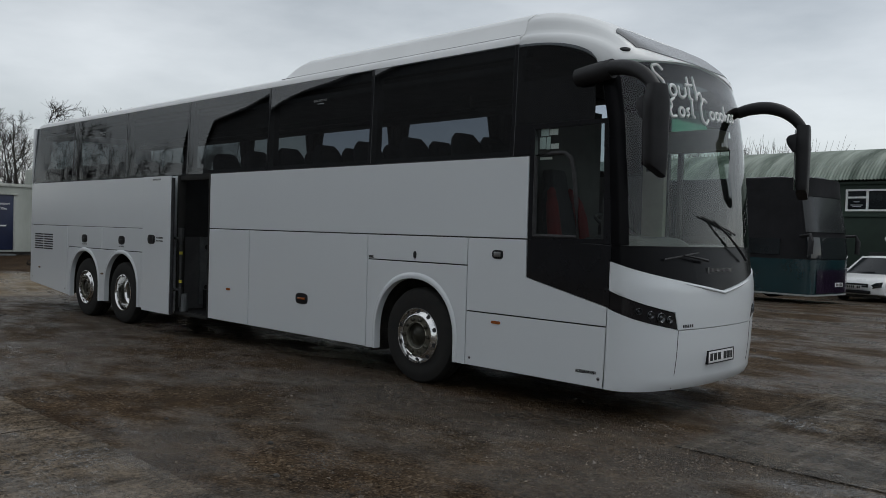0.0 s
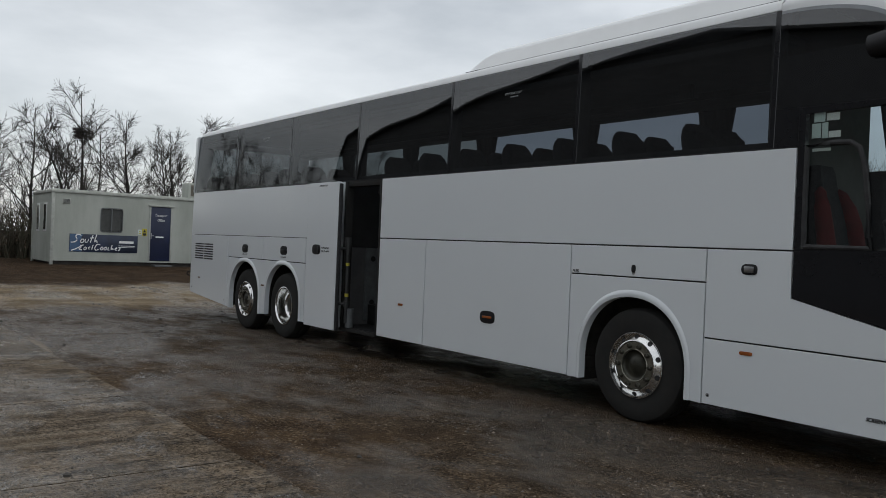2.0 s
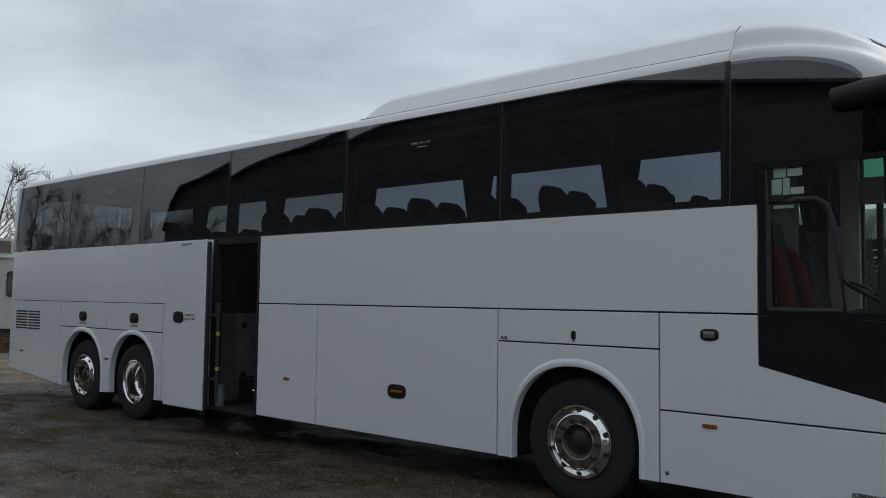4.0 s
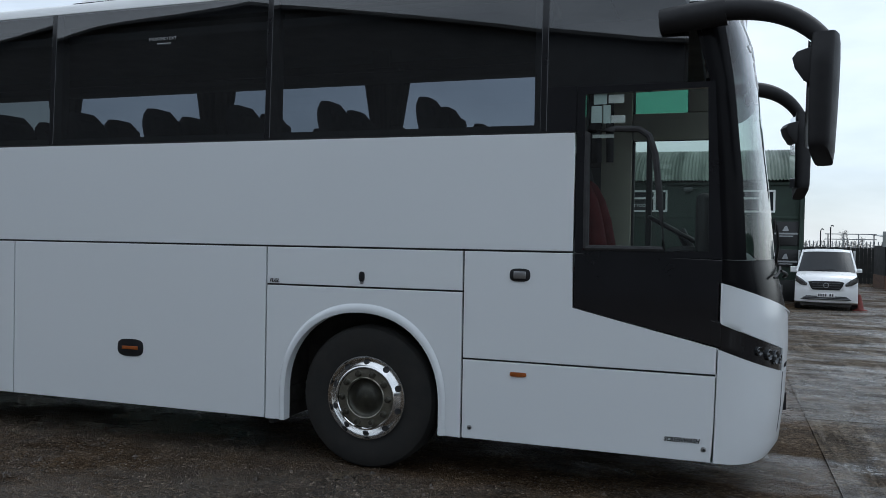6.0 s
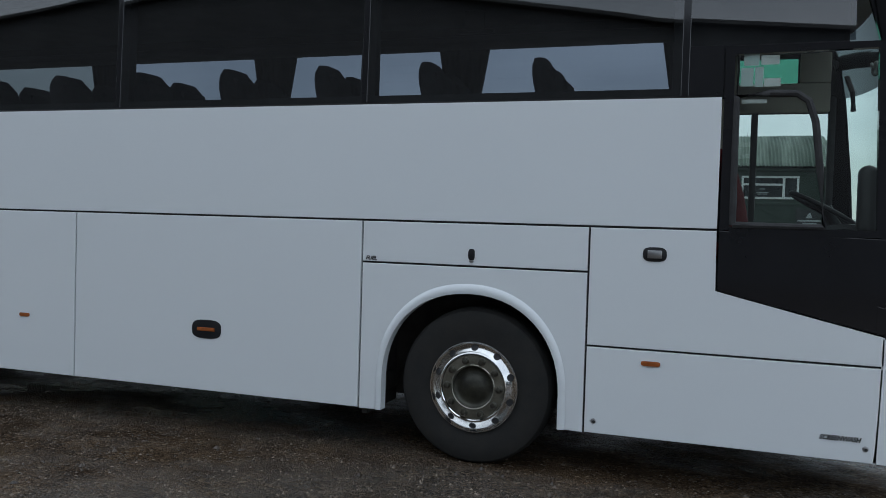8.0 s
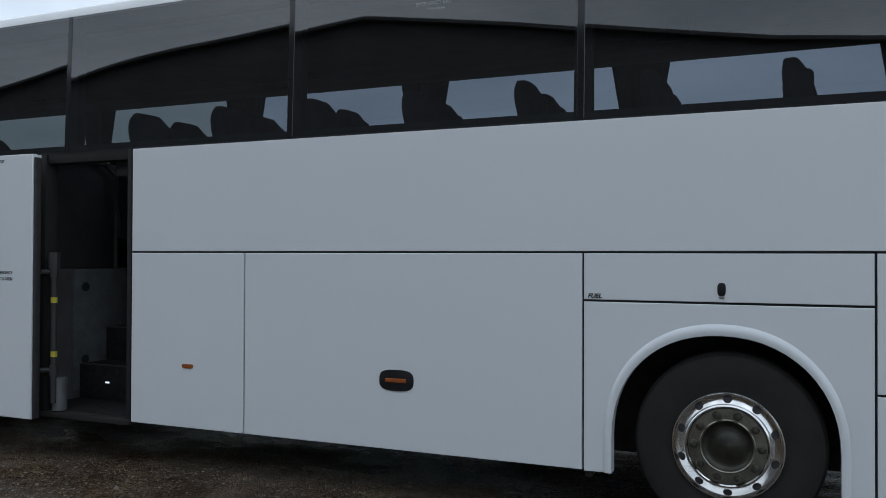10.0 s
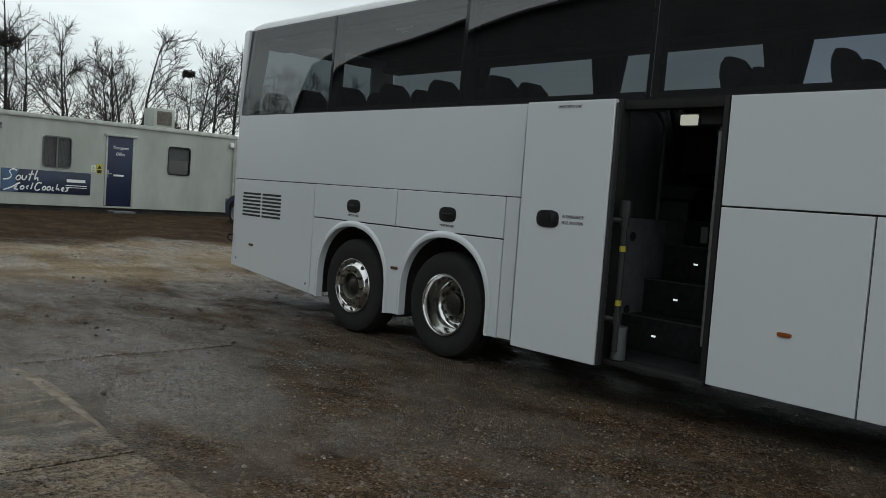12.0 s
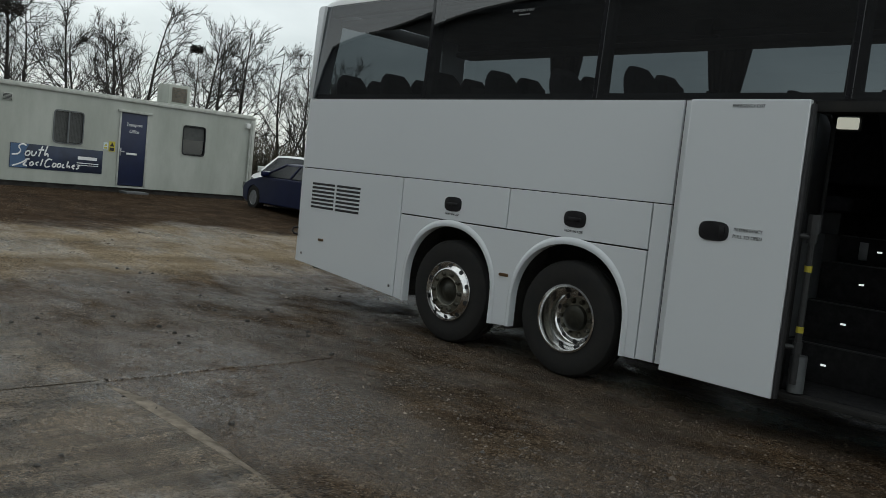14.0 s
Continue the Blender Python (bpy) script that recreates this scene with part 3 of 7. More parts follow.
    l.new(h, bp.inputs["Height"])
    l.new(bp.outputs["Normal"], b.inputs["Normal"])
    ripple = n.new("ShaderNodeBump")
    ripple.inputs["Strength"].default_value, ripple.inputs["Distance"].default_value = 0.22, 0.024
    l.new(h, ripple.inputs["Height"])
    l.new(ripple.outputs["Normal"], b.inputs["Coat Normal"])
    return m


GROUND = ground_material("wet_gravelly_yard", (0.040, 0.026, 0.0155), (0.086, 0.057, 0.033), (0.046, 0.034, 0.023), (0.092, 0.068, 0.046), gloss=0.50, puddles=0.5)
CONCRETE = ground_material("wet_streaked_concrete", (0.068, 0.052, 0.037), (0.180, 0.140, 0.100), (0.080, 0.064, 0.049), (0.200, 0.162, 0.120), 0.75, False, 0.14, (0.23, 0.195, 0.15), 0.45, 0.85)
APRON = ground_material("wet_rutted_concrete", (0.028, 0.020, 0.014), (0.104, 0.080, 0.056), (0.038, 0.030, 0.022), (0.130, 0.105, 0.078), 0.65, False, 0.08, (0.24, 0.21, 0.17), 0.5, 0.55)


def make_ground():
    bm = bmesh.new()
    def spaced(a, b):
        near = [a + i for i in range(b - a + 1)]
        far = [40, 90, 180, 350, 700]
        return [a - f for f in reversed(far)] + near + [b + f for f in far]
    xs, ys = spaced(-32, 18), spaced(-14, 36)
    grid = [[bm.verts.new((x, y, ground_height(x, y) + (0.004 * noise.noise(Vector((x * 0.35, y * 0.35, 0))) if abs(x) < 40 else 0))) for y in ys] for x in xs]
    for i in range(len(xs) - 1):
        for j in range(len(ys) - 1):
            bm.faces.new((grid[i][j], grid[i + 1][j], grid[i + 1][j + 1], grid[i][j + 1]))
    return tagged(part("ground", bm, GROUND, smooth=80), "wet brown gravel and worn tarmac yard with damp patches", "ground", kind="structure")


ground = make_ground()


# ---- the coach ----
Z_SKIRT, Z_MID, Z_WAIST, Z_TOP = 0.305, 1.603, 2.397, 3.485
GAP = 0.0065
coach = thing("coach", pose(0, 0, 0), "white three-axle touring coach with dark tinted windows and open middle door", "coach")


def side_panel(name, pts, label="", y0=0.0, y1=0.028, mat=None):
    """A body panel on the seen side; its outline is drawn in by half a seam."""
    cx, cz = sum(p[0] for p in pts) / len(pts), sum(p[1] for p in pts) / len(pts)
    return part(name, prism(bmesh.new(), pts, y0, y1, 0.004), mat or WHITE, coach, label, smooth=20)


def rect(x0, x1, z0, z1, g=GAP):
    return [(x0 + g, z0 + g), (x1 - g, z0 + g), (x1 - g, z1 - g), (x0 + g, z1 - g)]


def arch(cx, half, top, foot, n=20, zc=0.52, p=2.15):
    """The outline of a wheel opening from its front foot to its rear foot (towards -x first)."""
    pts = [(cx - half, foot)]
    for i in range(n + 1):
        a = math.pi * (1 - i / n)
        c, s = math.cos(a), math.sin(a)
        pts.append((cx + half * math.copysign(abs(c) ** (2 / p), c), zc + (top - zc) * abs(s) ** (2 / p)))
    return pts + [(cx + half, foot)]


ARCHES = ((-0.033, 0.626, 1.157, 0.31), (-7.120, 0.626, 1.152, 0.285), (-8.595, 0.626, 1.147, 0.27))

side_panel("upper_side_panel", rect(-4.30, 1.497, Z_MID, Z_WAIST))
side_panel("upper_side_panel", rect(-11.19, -6.195, Z_MID - 0.036, Z_WAIST))
side_panel("luggage_door", rect(-4.30, -3.255, Z_SKIRT, Z_MID))
side_panel("luggage_door", rect(-3.255, -0.812, Z_SKIRT, Z_MID))
side_panel("fuel_flap", rect(-0.812, 0.737, 1.317, Z_MID))
lf = ARCHES[0]
side_panel("wheel_arch_panel", [(-0.812 + GAP, Z_SKIRT), *arch(*lf), (0.737 - GAP, Z_SKIRT), (0.737 - GAP, 1.317 - GAP), (-0.812 + GAP, 1.317 - GAP)])
side_panel("driver_locker_door", [(0.737 + GAP, 0.855 + GAP), (2.418 - GAP, 0.852 + GAP), (2.418 - GAP, 1.022), (1.497 - GAP, 1.235), (1.497 - GAP, Z_MID - GAP), (0.737 + GAP, Z_MID - GAP)])
side_panel("front_skirt_panel", [(0.737 + GAP, Z_SKIRT + 0.004), (2.402 - GAP, Z_SKIRT), (2.416 - GAP, 0.852 - GAP), (0.737 + GAP, 0.855 - GAP)])
grille_panel = side_panel("engine_side_panel", [(-11.215, 0.43), (-9.37 - GAP, 0.285), (-9.37 - GAP, 1.57 - GAP), (-11.205, 1.57 - GAP)])
side_panel("locker_flap", rect(-9.37, -7.880, 1.183, 1.572))
side_panel("locker_flap", rect(-7.88, -6.365, 1.183, 1.572))
side_panel("wheel_arch_panel", [(-9.37 + GAP, 0.285), *arch(*ARCHES[2]), *arch(*ARCHES[1]), (-6.365 - GAP, 0.285), (-6.365 - GAP, 1.183 - GAP), (-9.37 + GAP, 1.183 - GAP)])
side_panel("narrow_skirt_panel", rect(-6.365, -6.195, 0.285, 1.572))
side_panel("fixed_body_panel", rect(-6.195, -5.24, 0.285, Z_WAIST), y0=0.012, y1=0.04)


def arch_flare(cx, half, top, foot):
    """The raised lip round a wheel opening, drawn outwards and rounded."""
    bm = bmesh.new()
    inner = arch(cx, half - 0.02, top - 0.02, foot, 28)
    outer = arch(cx, half + 0.028, top + 0.045, foot, 28)
    rows = []
    for (a, b), (c, d) in zip(inner, outer):
        rows.append([bm.verts.new(p) for p in ((a, 0.07, b), (a, -0.013, b), (a + (c - a) * 0.3, -0.019, b + (d - b) * 0.3), (a + (c - a) * 0.72, -0.015, b + (d - b) * 0.72), (c, -0.0015, d))])
    for r, s in zip(rows, rows[1:]):
        for k in range(4):
            bm.faces.new((r[k], r[k + 1], s[k + 1], s[k]))
    return part("arch_flare", bm, WHITE, coach, smooth=60)


for a in ARCHES:
    arch_flare(*a)

# dark seal behind the seams, open at the wheels and the door
bm = bmesh.new()
prism(bm, [(-4.29, 0.33), *arch(-0.040, 0.635, 1.17, 0.33), (2.40, 0.33), (2.40, 1.01), (1.49, 1.24), (1.49, 2.40), (-4.29, 2.40)], 0.0285, 0.045)
prism(bm, [(-11.19, 0.45), (-9.37, 0.31), *arch(-8.60, 0.632, 1.15, 0.31), *arch(-7.125, 0.632, 1.15, 0.31), (-6.2, 0.31), (-5.25, 0.31), (-5.25, 2.40), (-11.19, 2.40)], 0.0415, 0.055)
part("seam_seal", bm, SEAM, coach, smooth=0)

# underbody, wheel housings and the far side of the body
for x0, x1 in ((-11.0, -9.3), (-6.3, -5.5), (-4.25, -0.75), (0.70, 2.45)):
    part("floor_pan", boxed(x0, x1, 0.10, 2.44, 0.36, 0.50, 0.02), UNDER, coach, smooth=0)
part("floor_pan", boxed(-5.5, -4.25, 1.78, 2.44, 0.36, 0.50, 0.02), UNDER, coach, smooth=0)
for x0, x1 in ((-9.3, -6.3), (-0.75, 0.70)):
    part("axle_frame", boxed(x0, x1, 0.95, 1.60, 0.30, 0.60, 0.02), UNDER, coach, smooth=0)
for x0, x1 in ((-9.35, -6.35), (-0.80, 0.72)):
    for y0, y1, z0, z1 in ((0.62, 0.66, 0.30, 1.25), (0.06, 0.615, 1.20, 1.25), (1.88, 1.92, 0.42, 1.25)):
        part("wheel_housing", boxed(x0, x1, y0, y1, z0, z1), UNDER, coach, smooth=0)
for x, z0 in ((-9.34, 0.30), (-7.84, 0.24), (-6.36, 0.30), (-0.79, 0.26), (0.71, 0.36)):
    part("mud_flap", boxed(x - 0.02, x + 0.02, 0.06, 0.60, z0, 1.19), UNDER, coach, smooth=0)
bm = bmesh.new()
far = [(-11.19, 0.43), (-9.37, 0.29), *arch(*ARCHES[2]), *arch(*ARCHES[1]), (-6.2, 0.29), *arch(*lf), (2.41, Z_SKIRT), (2.41, 1.12), (1.50, 1.12), (1.50, Z_WAIST), (-11.19, Z_WAIST)]
prism(bm, far, 2.54, 2.51)
part("far_side_panel", bm, WHITE, coach, smooth=20)
bm = bmesh.new()
box(bm, -11.15, -5.47, 0.06, 2.50, 1.42, 1.46)
box(bm, -4.28, 1.45, 0.06, 2.50, 1.42, 1.46)
box(bm, -5.47, -4.28, 1.77, 2.50, 1.42, 1.46)
box(bm, 1.45, 2.45, 0.06, 2.50, 1.02, 1.06)
part("cabin_floor", bm, CARPET, coach, smooth=0)

# rear wall
bm = bmesh.new()
def rear_f(u, v):
    z = 0.43 + v * (3.50 - 0.43)
    w = 2 * u - 1
    lean = 0.10 * smoothstep(2.3, 3.5, z)
    return (-11.19 - 0.17 * (1 - abs(w) ** 3.2) ** 0.5 + lean - 0.03 * math.sin(math.pi * min(1, v * 1.6)), 0.004 + 2.532 * u + (0.5 - u) * 2 * 0.085 * smoothstep(2.4, 3.5, z), z)
def rear_piece(bm, u0, u1, v0, v1, nu, nv):
    return sheet(bm, lambda u, v: rear_f(u0 + (u1 - u0) * u, v0 + (v1 - v0) * v), nu, nv, (0.03, 0, 0))
rear_piece(bm, 0, 1, 0, 0.66, 28, 16)
rear_piece(bm, 0, 0.13, 0.66, 1, 6, 8)
rear_piece(bm, 0.87, 1, 0.66, 1, 6, 8)
rear_piece(bm, 0.13, 0.87, 0.95, 1, 16, 2)
part("rear_wall", bm, WHITE, coach, smooth=40)
bm = bmesh.new()
sheet(bm, lambda u, v: (lambda p: (p[0] - 0.004, p[1], p[2]))(rear_f(0.125 + 0.75 * u, 0.655 + 0.30 * v)), 16, 8)
q = part("rear_window", bm, DIM_GLASS, coach, "tinted rear window", smooth=40)
q.visible_shadow = False
part("rear_corner_post", prism(bmesh.new(), [(-11.235, Z_WAIST + 0.003), (-11.165, Z_WAIST + 0.003), (-11.055, 3.494), (-11.135, 3.492), (-11.163, 3.478), (-11.180, 3.45)], 0.004, 0.10, 0.004), WHITE, coach)


def y_glass(z):
    return 0.006 + 0.036 * min(1.0, max(0.0, (z - Z_WAIST) / (Z_TOP - Z_WAIST)))


# tinted side windows, one pane between each pair of uprights
EDGES = (-11.09, -9.20, -7.06, -4.985, -2.885, -0.83, 1.275)
for far_side in (False, True):
    for i, (a, b) in enumerate(zip(EDGES, EDGES[1:])):
        bm = bmesh.new()
        lean = -0.085 if i == 0 else 0.0
        def pane(u, v, a=a, b=b, lean=lean):
            z = Z_WAIST + 0.006 + v * (Z_TOP - Z_WAIST - 0.006)
            x0 = a + (lean * (1 - v)) + 0.004
            y = y_glass(z)
            y -= 0.0050 * (1 - abs(2 * u - 1) ** 3.2)
            return (x0 + u * (b - 0.004 - x0), 2.535 - y if far_side else y, z)
        sheet(bm, pane, 28, 6)
        ob = part("far_window_pane" if far_side else "window_pane", bm, (FAR_GLASS if i > 2 else DIM_GLASS) if far_side else TINT, coach, smooth=60)
        ob.visible_shadow = False
for x in EDGES[1:]:
    bm = bmesh.new()
    rows = [[bm.verts.new((x + dx, y_glass(z) - 0.0035 + dy, z)) for dx, dy in ((-0.024, 0.004), (-0.019, 0.0), (0.019, 0.0), (0.024, 0.004))] for z in (Z_WAIST + 0.008, 2.9, Z_TOP)]
    for r, q in zip(rows, rows[1:]):
        for k in range(3):
            bm.faces.new((r[k], r[k + 1], q[k + 1], q[k]))
    part("pane_seal", bm, BLACK, coach, "black bonded seal between two panes", smooth=0)
# uprights behind the glass, and black borders
bm = bmesh.new()
for y0, y1 in ((0.055, 0.135), (2.40, 2.48)):
    for x in EDGES[1:-1]:
        for k in (0, 1):
            z0, z1 = Z_WAIST, Z_TOP
            pts = [(x - 0.055, z0), (x + 0.055, z0), (x + 0.045, z1), (x - 0.045, z1)]
        s = 0.035 if y0 < 1 else -0.035
        v0 = [bm.verts.new((px, y0 + (s if pz > 3 else 0), pz)) for px, pz in pts]
        v1 = [bm.verts.new((px, y1 + (s if pz > 3 else 0), pz)) for px, pz in pts]
        bm.faces.new(v0), bm.faces.new(v1[::-1])
        for q in range(4):
            bm.faces.new((v0[q], v1[q], v1[(q + 1) % 4], v0[(q + 1) % 4]))
box(bm, -11.12, 1.35, 0.035, 0.10, Z_WAIST - 0.02, Z_WAIST + 0.055)
box(bm, -11.10, 1.35, 0.10, 0.20, Z_TOP - 0.10, Z_TOP + 0.01)
box(bm, -11.12, 1.35, 2.43, 2.50, Z_WAIST - 0.02, Z_WAIST + 0.055)
box(bm, -11.10, 1.35, 2.33, 2.44, Z_TOP - 0.10, Z_TOP + 0.01)
part("window_upright", bm, SEAM, coach, "black window uprights and borders", smooth=0)

# roof: side strip, edge, crown; the raised pod begins behind the middle
def roof_half(x):
    """The section of the roof at x from the near edge to the crown: (y, z)."""
    lift = 0.0
    if x > -2.85:
        lift = min(1.0, (x + 2.92) / 0.55)
        lift = math.sin(lift * math.pi / 2)
    low = [(0.080, 3.487), (0.070, 3.500), (0.086, 3.560), (0.130, 3.592), (0.180, 3.600), (0.30, 3.615), (0.55, 3.635), (0.9, 3.65), (1.27, 3.655)]
    high = [(0.080, 3.487), (0.070, 3.500), (0.086, 3.560), (0.120, 3.588), (0.150, 3.605), (0.205, 3.755), (0.32, 3.835), (0.75, 3.885), (1.27, 3.90)]
    return [(a + (c - a) * lift, b + (d - b) * lift) for (a, b), (c, d) in zip(low, high)]


def roof_section(x):
    h = roof_half(x)
    return h + [(2.54 - y, z) for y, z in reversed(h[:-1])]


ROOF_X = [-11.195, -11.17, -11.12, -11.05, -10.9] + [-10.5 + 0.5 * i for i in range(15)] + [-2.95, -2.91, -2.86, -2.78, -2.62, -2.5, -2.38, -2.28, -1.8, -1.2, -0.6, 0.0, 0.6, 1.272]
bm = bmesh.new()
rows = []
for x in ROOF_X:
    sec = roof_section(x)
    end = max(0.0, (-10.95 - x) / 0.245)
    rows.append([bm.verts.new((x, y + (1.27 - y) * 0.015 * end, z - (z - 3.487) * 0.75 * end ** 2)) for y, z in sec])
for r, s in zip(rows, rows[1:]):
    for k in range(len(r) - 1):
        bm.faces.new((r[k], s[k], s[k + 1], r[k + 1]))
part("roof", bm, WHITE_ROOF, coach, smooth=50)
bm = bmesh.new()
tube(bm, [(x, 0.148, 3.6035) for x in (-2.80, -2, -1, 0, 1.25)], 0.0035, 6)
part("roof_seam", bm, SEAM, coach)

# front brow of the roof, from the seam down to the top edge of the windscreen
def plan(u, n=2.5):
    return (1 - min(1, abs(u)) ** n) ** (1 / n)


def brow_edge(s):
    """s from 0 (near side) to 1: the lower edge of the brow."""
    u = 2 * s - 1
    return Vector((2.205 + 0.355 * plan(u), 0.085 + 2.37 * s, 3.195 + 0.12 * (1 - abs(u) ** 1.7)))


sec0 = roof_section(1.272)
lens = [0.0]
for (a, b), (c, d) in zip(sec0, sec0[1:]):
    lens.append(lens[-1] + math.hypot(c - a, d - b))


def brow(s, w):
    """s across, w from the seam (0) down to the edge (1)."""
    t = s * lens[-1]
    k = max(i for i in range(len(sec0) - 1) if lens[i] <= t + 1e-9)
    f = (t - lens[k]) / (lens[k + 1] - lens[k])
    y, z = sec0[k][0] + f * (sec0[k + 1][0] - sec0[k][0]), sec0[k][1] + f * (sec0[k + 1][1] - sec0[k][1])
    e = brow_edge(s)
    return Vector((1.280 + (e.x - 1.280) * math.sin(w * math.pi / 2), y + (e.y - y) * w, e.z + (z - e.z) * math.cos(w * math.pi / 2) ** (1.1 + 1.5 * math.sin(math.pi * s) ** 1.5)))


part("roof_brow", sheet(bmesh.new(), brow, 72, 20, (-0.02, 0, -0.02)), WHITE_ROOF, coach, smooth=50)
bm = bmesh.new()
def dark_brow(u, v):
    s = 0.125 + 0.75 * u
    top = 0.42 + 0.14 * (2 * u - 1) ** 4
    p = brow(s, top + (0.765 - top) * v)
    return p + Vector((0.004, 0, 0.005))
part("brow_panel", sheet(bm, dark_brow, 30, 8, (-0.003, 0, -0.003)), BROW, coach, "dark panel set in the roof brow", smooth=60)
for s in (0.068, 0.932):
    p = brow(s, 0.78)
    bm = bmesh.new()
    lathe(bm, [(0.0, -0.02), (0.040, -0.015), (0.046, 0.004), (0.030, 0.012), (0.0, 0.012)], 14, axis="x")
    bmesh.ops.transform(bm, matrix=Matrix.Translation(p + Vector((0.004, 0, 0))) @ pose(0, 0, 0, 0, -35, -45 if s < 0.5 else 45) @ Matrix.Diagonal((1, 1.1, 0.55, 1)), verts=bm.verts)
    part("marker_lamp", bm, PLASTIC, coach)


# curved front: rows of height with the side edge, the reach at the centre
FRONT = ((0.27, 2.385, 0.40), (0.33, 2.40, 0.435), (0.60, 2.412, 0.455), (1.0, 2.42, 0.465), (1.20, 2.425, 0.455), (1.42, 2.427, 0.40), (1.57, 2.425, 0.365), (2.1, 2.405, 0.33), (2.7, 2.352, 0.31), (3.05, 2.285, 0.325), (3.2, 2.21, 0.352), (3.33, 2.16, 0.40))


def front_at(s, z, out=0.0):
    """The front skin: s from 0 (near side) to 1, at a height."""
    for (za, xa, da), (zb, xb, db) in zip(FRONT, FRONT[1:]):
        if z <= zb or zb == FRONT[-1][0]:
            f = (z - za) / (zb - za)
            break
    x, d = xa + f * (xb - xa), da + f * (db - da)
    a = math.pi * s
    u = -math.cos(a)
    inset = y_glass(z) if z > Z_WAIST else 0.0
    return Vector((x + (d + out) * plan(u, 2.35), inset - out * (1 - 2 * s) + (2.54 - 2 * inset) * (0.5 + 0.5 * u) , z))


def front_skin(name, lo, hi, s0, s1, mat, label="", nu=40, nv=8, out=0.0, back=(-0.02, 0, 0)):
    bm = bmesh.new()
    def f(u, v):
        s = s0 + (s1 - s0) * u
        a, b = lo(s), hi(s)
        return front_at(s, a + (b - a) * v, out)
    return part(name, sheet(bm, f, nu, nv, back), mat, coach, label, smooth=45)


def vee(s, side, tip):
    """An edge that falls from the sides to a point at the centre."""
    d = abs(2 * s - 1)
    return tip + (side - tip) * d ** 0.95


BAND_S = 0.30
def band_top(s):
    d = min(s, 1 - s)
    return 1.180 - 0.200 * min(1, d / BAND_S) ** 0.9


def band_low(s):
    d = min(s, 1 - s)
    return 1.018 - 0.180 * min(1, d / BAND_S) ** 0.9


def bumper_top(s):
    return band_low(s) - 0.004 if min(s, 1 - s) < BAND_S else 0.828


bumper = front_skin("bumper", lambda s: 0.275 + 0.03 * abs(2 * s - 1), bumper_top, 0.0, 1.0, WHITE, "white moulded front bumper", 60, 10)
front_skin("headlamp_band", band_low, band_top, 0.0, BAND_S, BLACK, "black headlamp band", 24, 4, out=-0.008)
front_skin("headlamp_band", band_low, band_top, 1 - BAND_S, 1.0, BLACK, "black headlamp band", 24, 4, out=-0.008)
front_skin("nose_panel", lambda s: (band_top(s) + 0.003 if min(s, 1 - s) < BAND_S else 0.835), lambda s: vee(s, 1.430, 1.165), 0.0, 1.0, WHITE, "white nose panel with a pointed upper edge", 60, 8)
front_skin("lower_screen_panel", lambda s: vee(s, 1.434, 1.169), lambda s: 1.575, 0.0, 1.0, LOWER_BLACK, "satin black panel under the windscreen", 60, 6, out=-0.012)
# light pointed lip along the nose's upper edge
bm = bmesh.new()
pts = [front_at(s, vee(s, 1.430, 1.165) - 0.016, 0.002) for s in [0.32 + 0.36 * i / 40 for i in range(41)]]
tube(bm, pts, [0.003 + 0.011 * math.sin(math.pi * i / 40) for i in range(41)], 6)
part("nose_lip", bm, WHITE, coach)
# windscreen and the black surround
screen = front_skin("windscreen", lambda s: 1.578, lambda s: brow_edge(0.5 - 0.5 * math.cos(math.pi * s)).z + 0.01, 0.10, 0.90, SCREEN, "large curved windscreen", 44, 20, out=-0.004, back=None)
screen.visible_shadow = False
for s0, s1 in ((0.0, 0.10), (0.90, 1.0)):
    front_skin("windscreen_pillar", lambda s: 1.578, lambda s: brow_edge(0.5 - 0.5 * math.cos(math.pi * s)).z + 0.01, s0, s1, LOWER_BLACK, "gloss black windscreen pillar", 8, 20, out=-0.004)
shade = front_skin("sun_strip", lambda s: 2.74, lambda s: brow_edge(0.5 - 0.5 * math.cos(math.pi * s)).z - 0.01, 0.09, 0.91, glass("dark_sun_strip", (0.16, 0.17, 0.18), 0.0, ior=1.01), "dark tinted sun strip", 40, 6, out=-0.016, back=None)
shade.visible_shadow = False

# headlamps in the band
for side in (0, 1):
    for s, r in ((0.135, 0.030), (0.185, 0.036), (0.228, 0.046), (0.262, 0.034)):
        q = 1 - s if side else s
        z = (band_low(q) + band_top(q)) / 2
        p, p2 = front_at(q, z, 0.002), front_at(q + 0.004, z, 0.002)
        along = (p2 - p).normalized()
        nrm = Vector((along.y, -along.x, 0))
        if nrm.x < 0:
            nrm = -nrm
        rot = Matrix.Translation(p) @ nrm.to_track_quat("Z", "Y").to_matrix().to_4x4()
        bm = bmesh.new()
        lathe(bm, [(r, -0.02), (r, 0.004), (r * 0.9, 0.008), (r * 0.8, 0.002), (r * 0.45, -0.008), (r * 0.42, 0.0), (r * 0.25, 0.005), (0.001, 0.006)], 18, axis="z")
        bmesh.ops.transform(bm, matrix=rot, verts=bm.verts)
        part("headlamp", bm, SMOKED_LAMP, coach, "round silver headlamp")

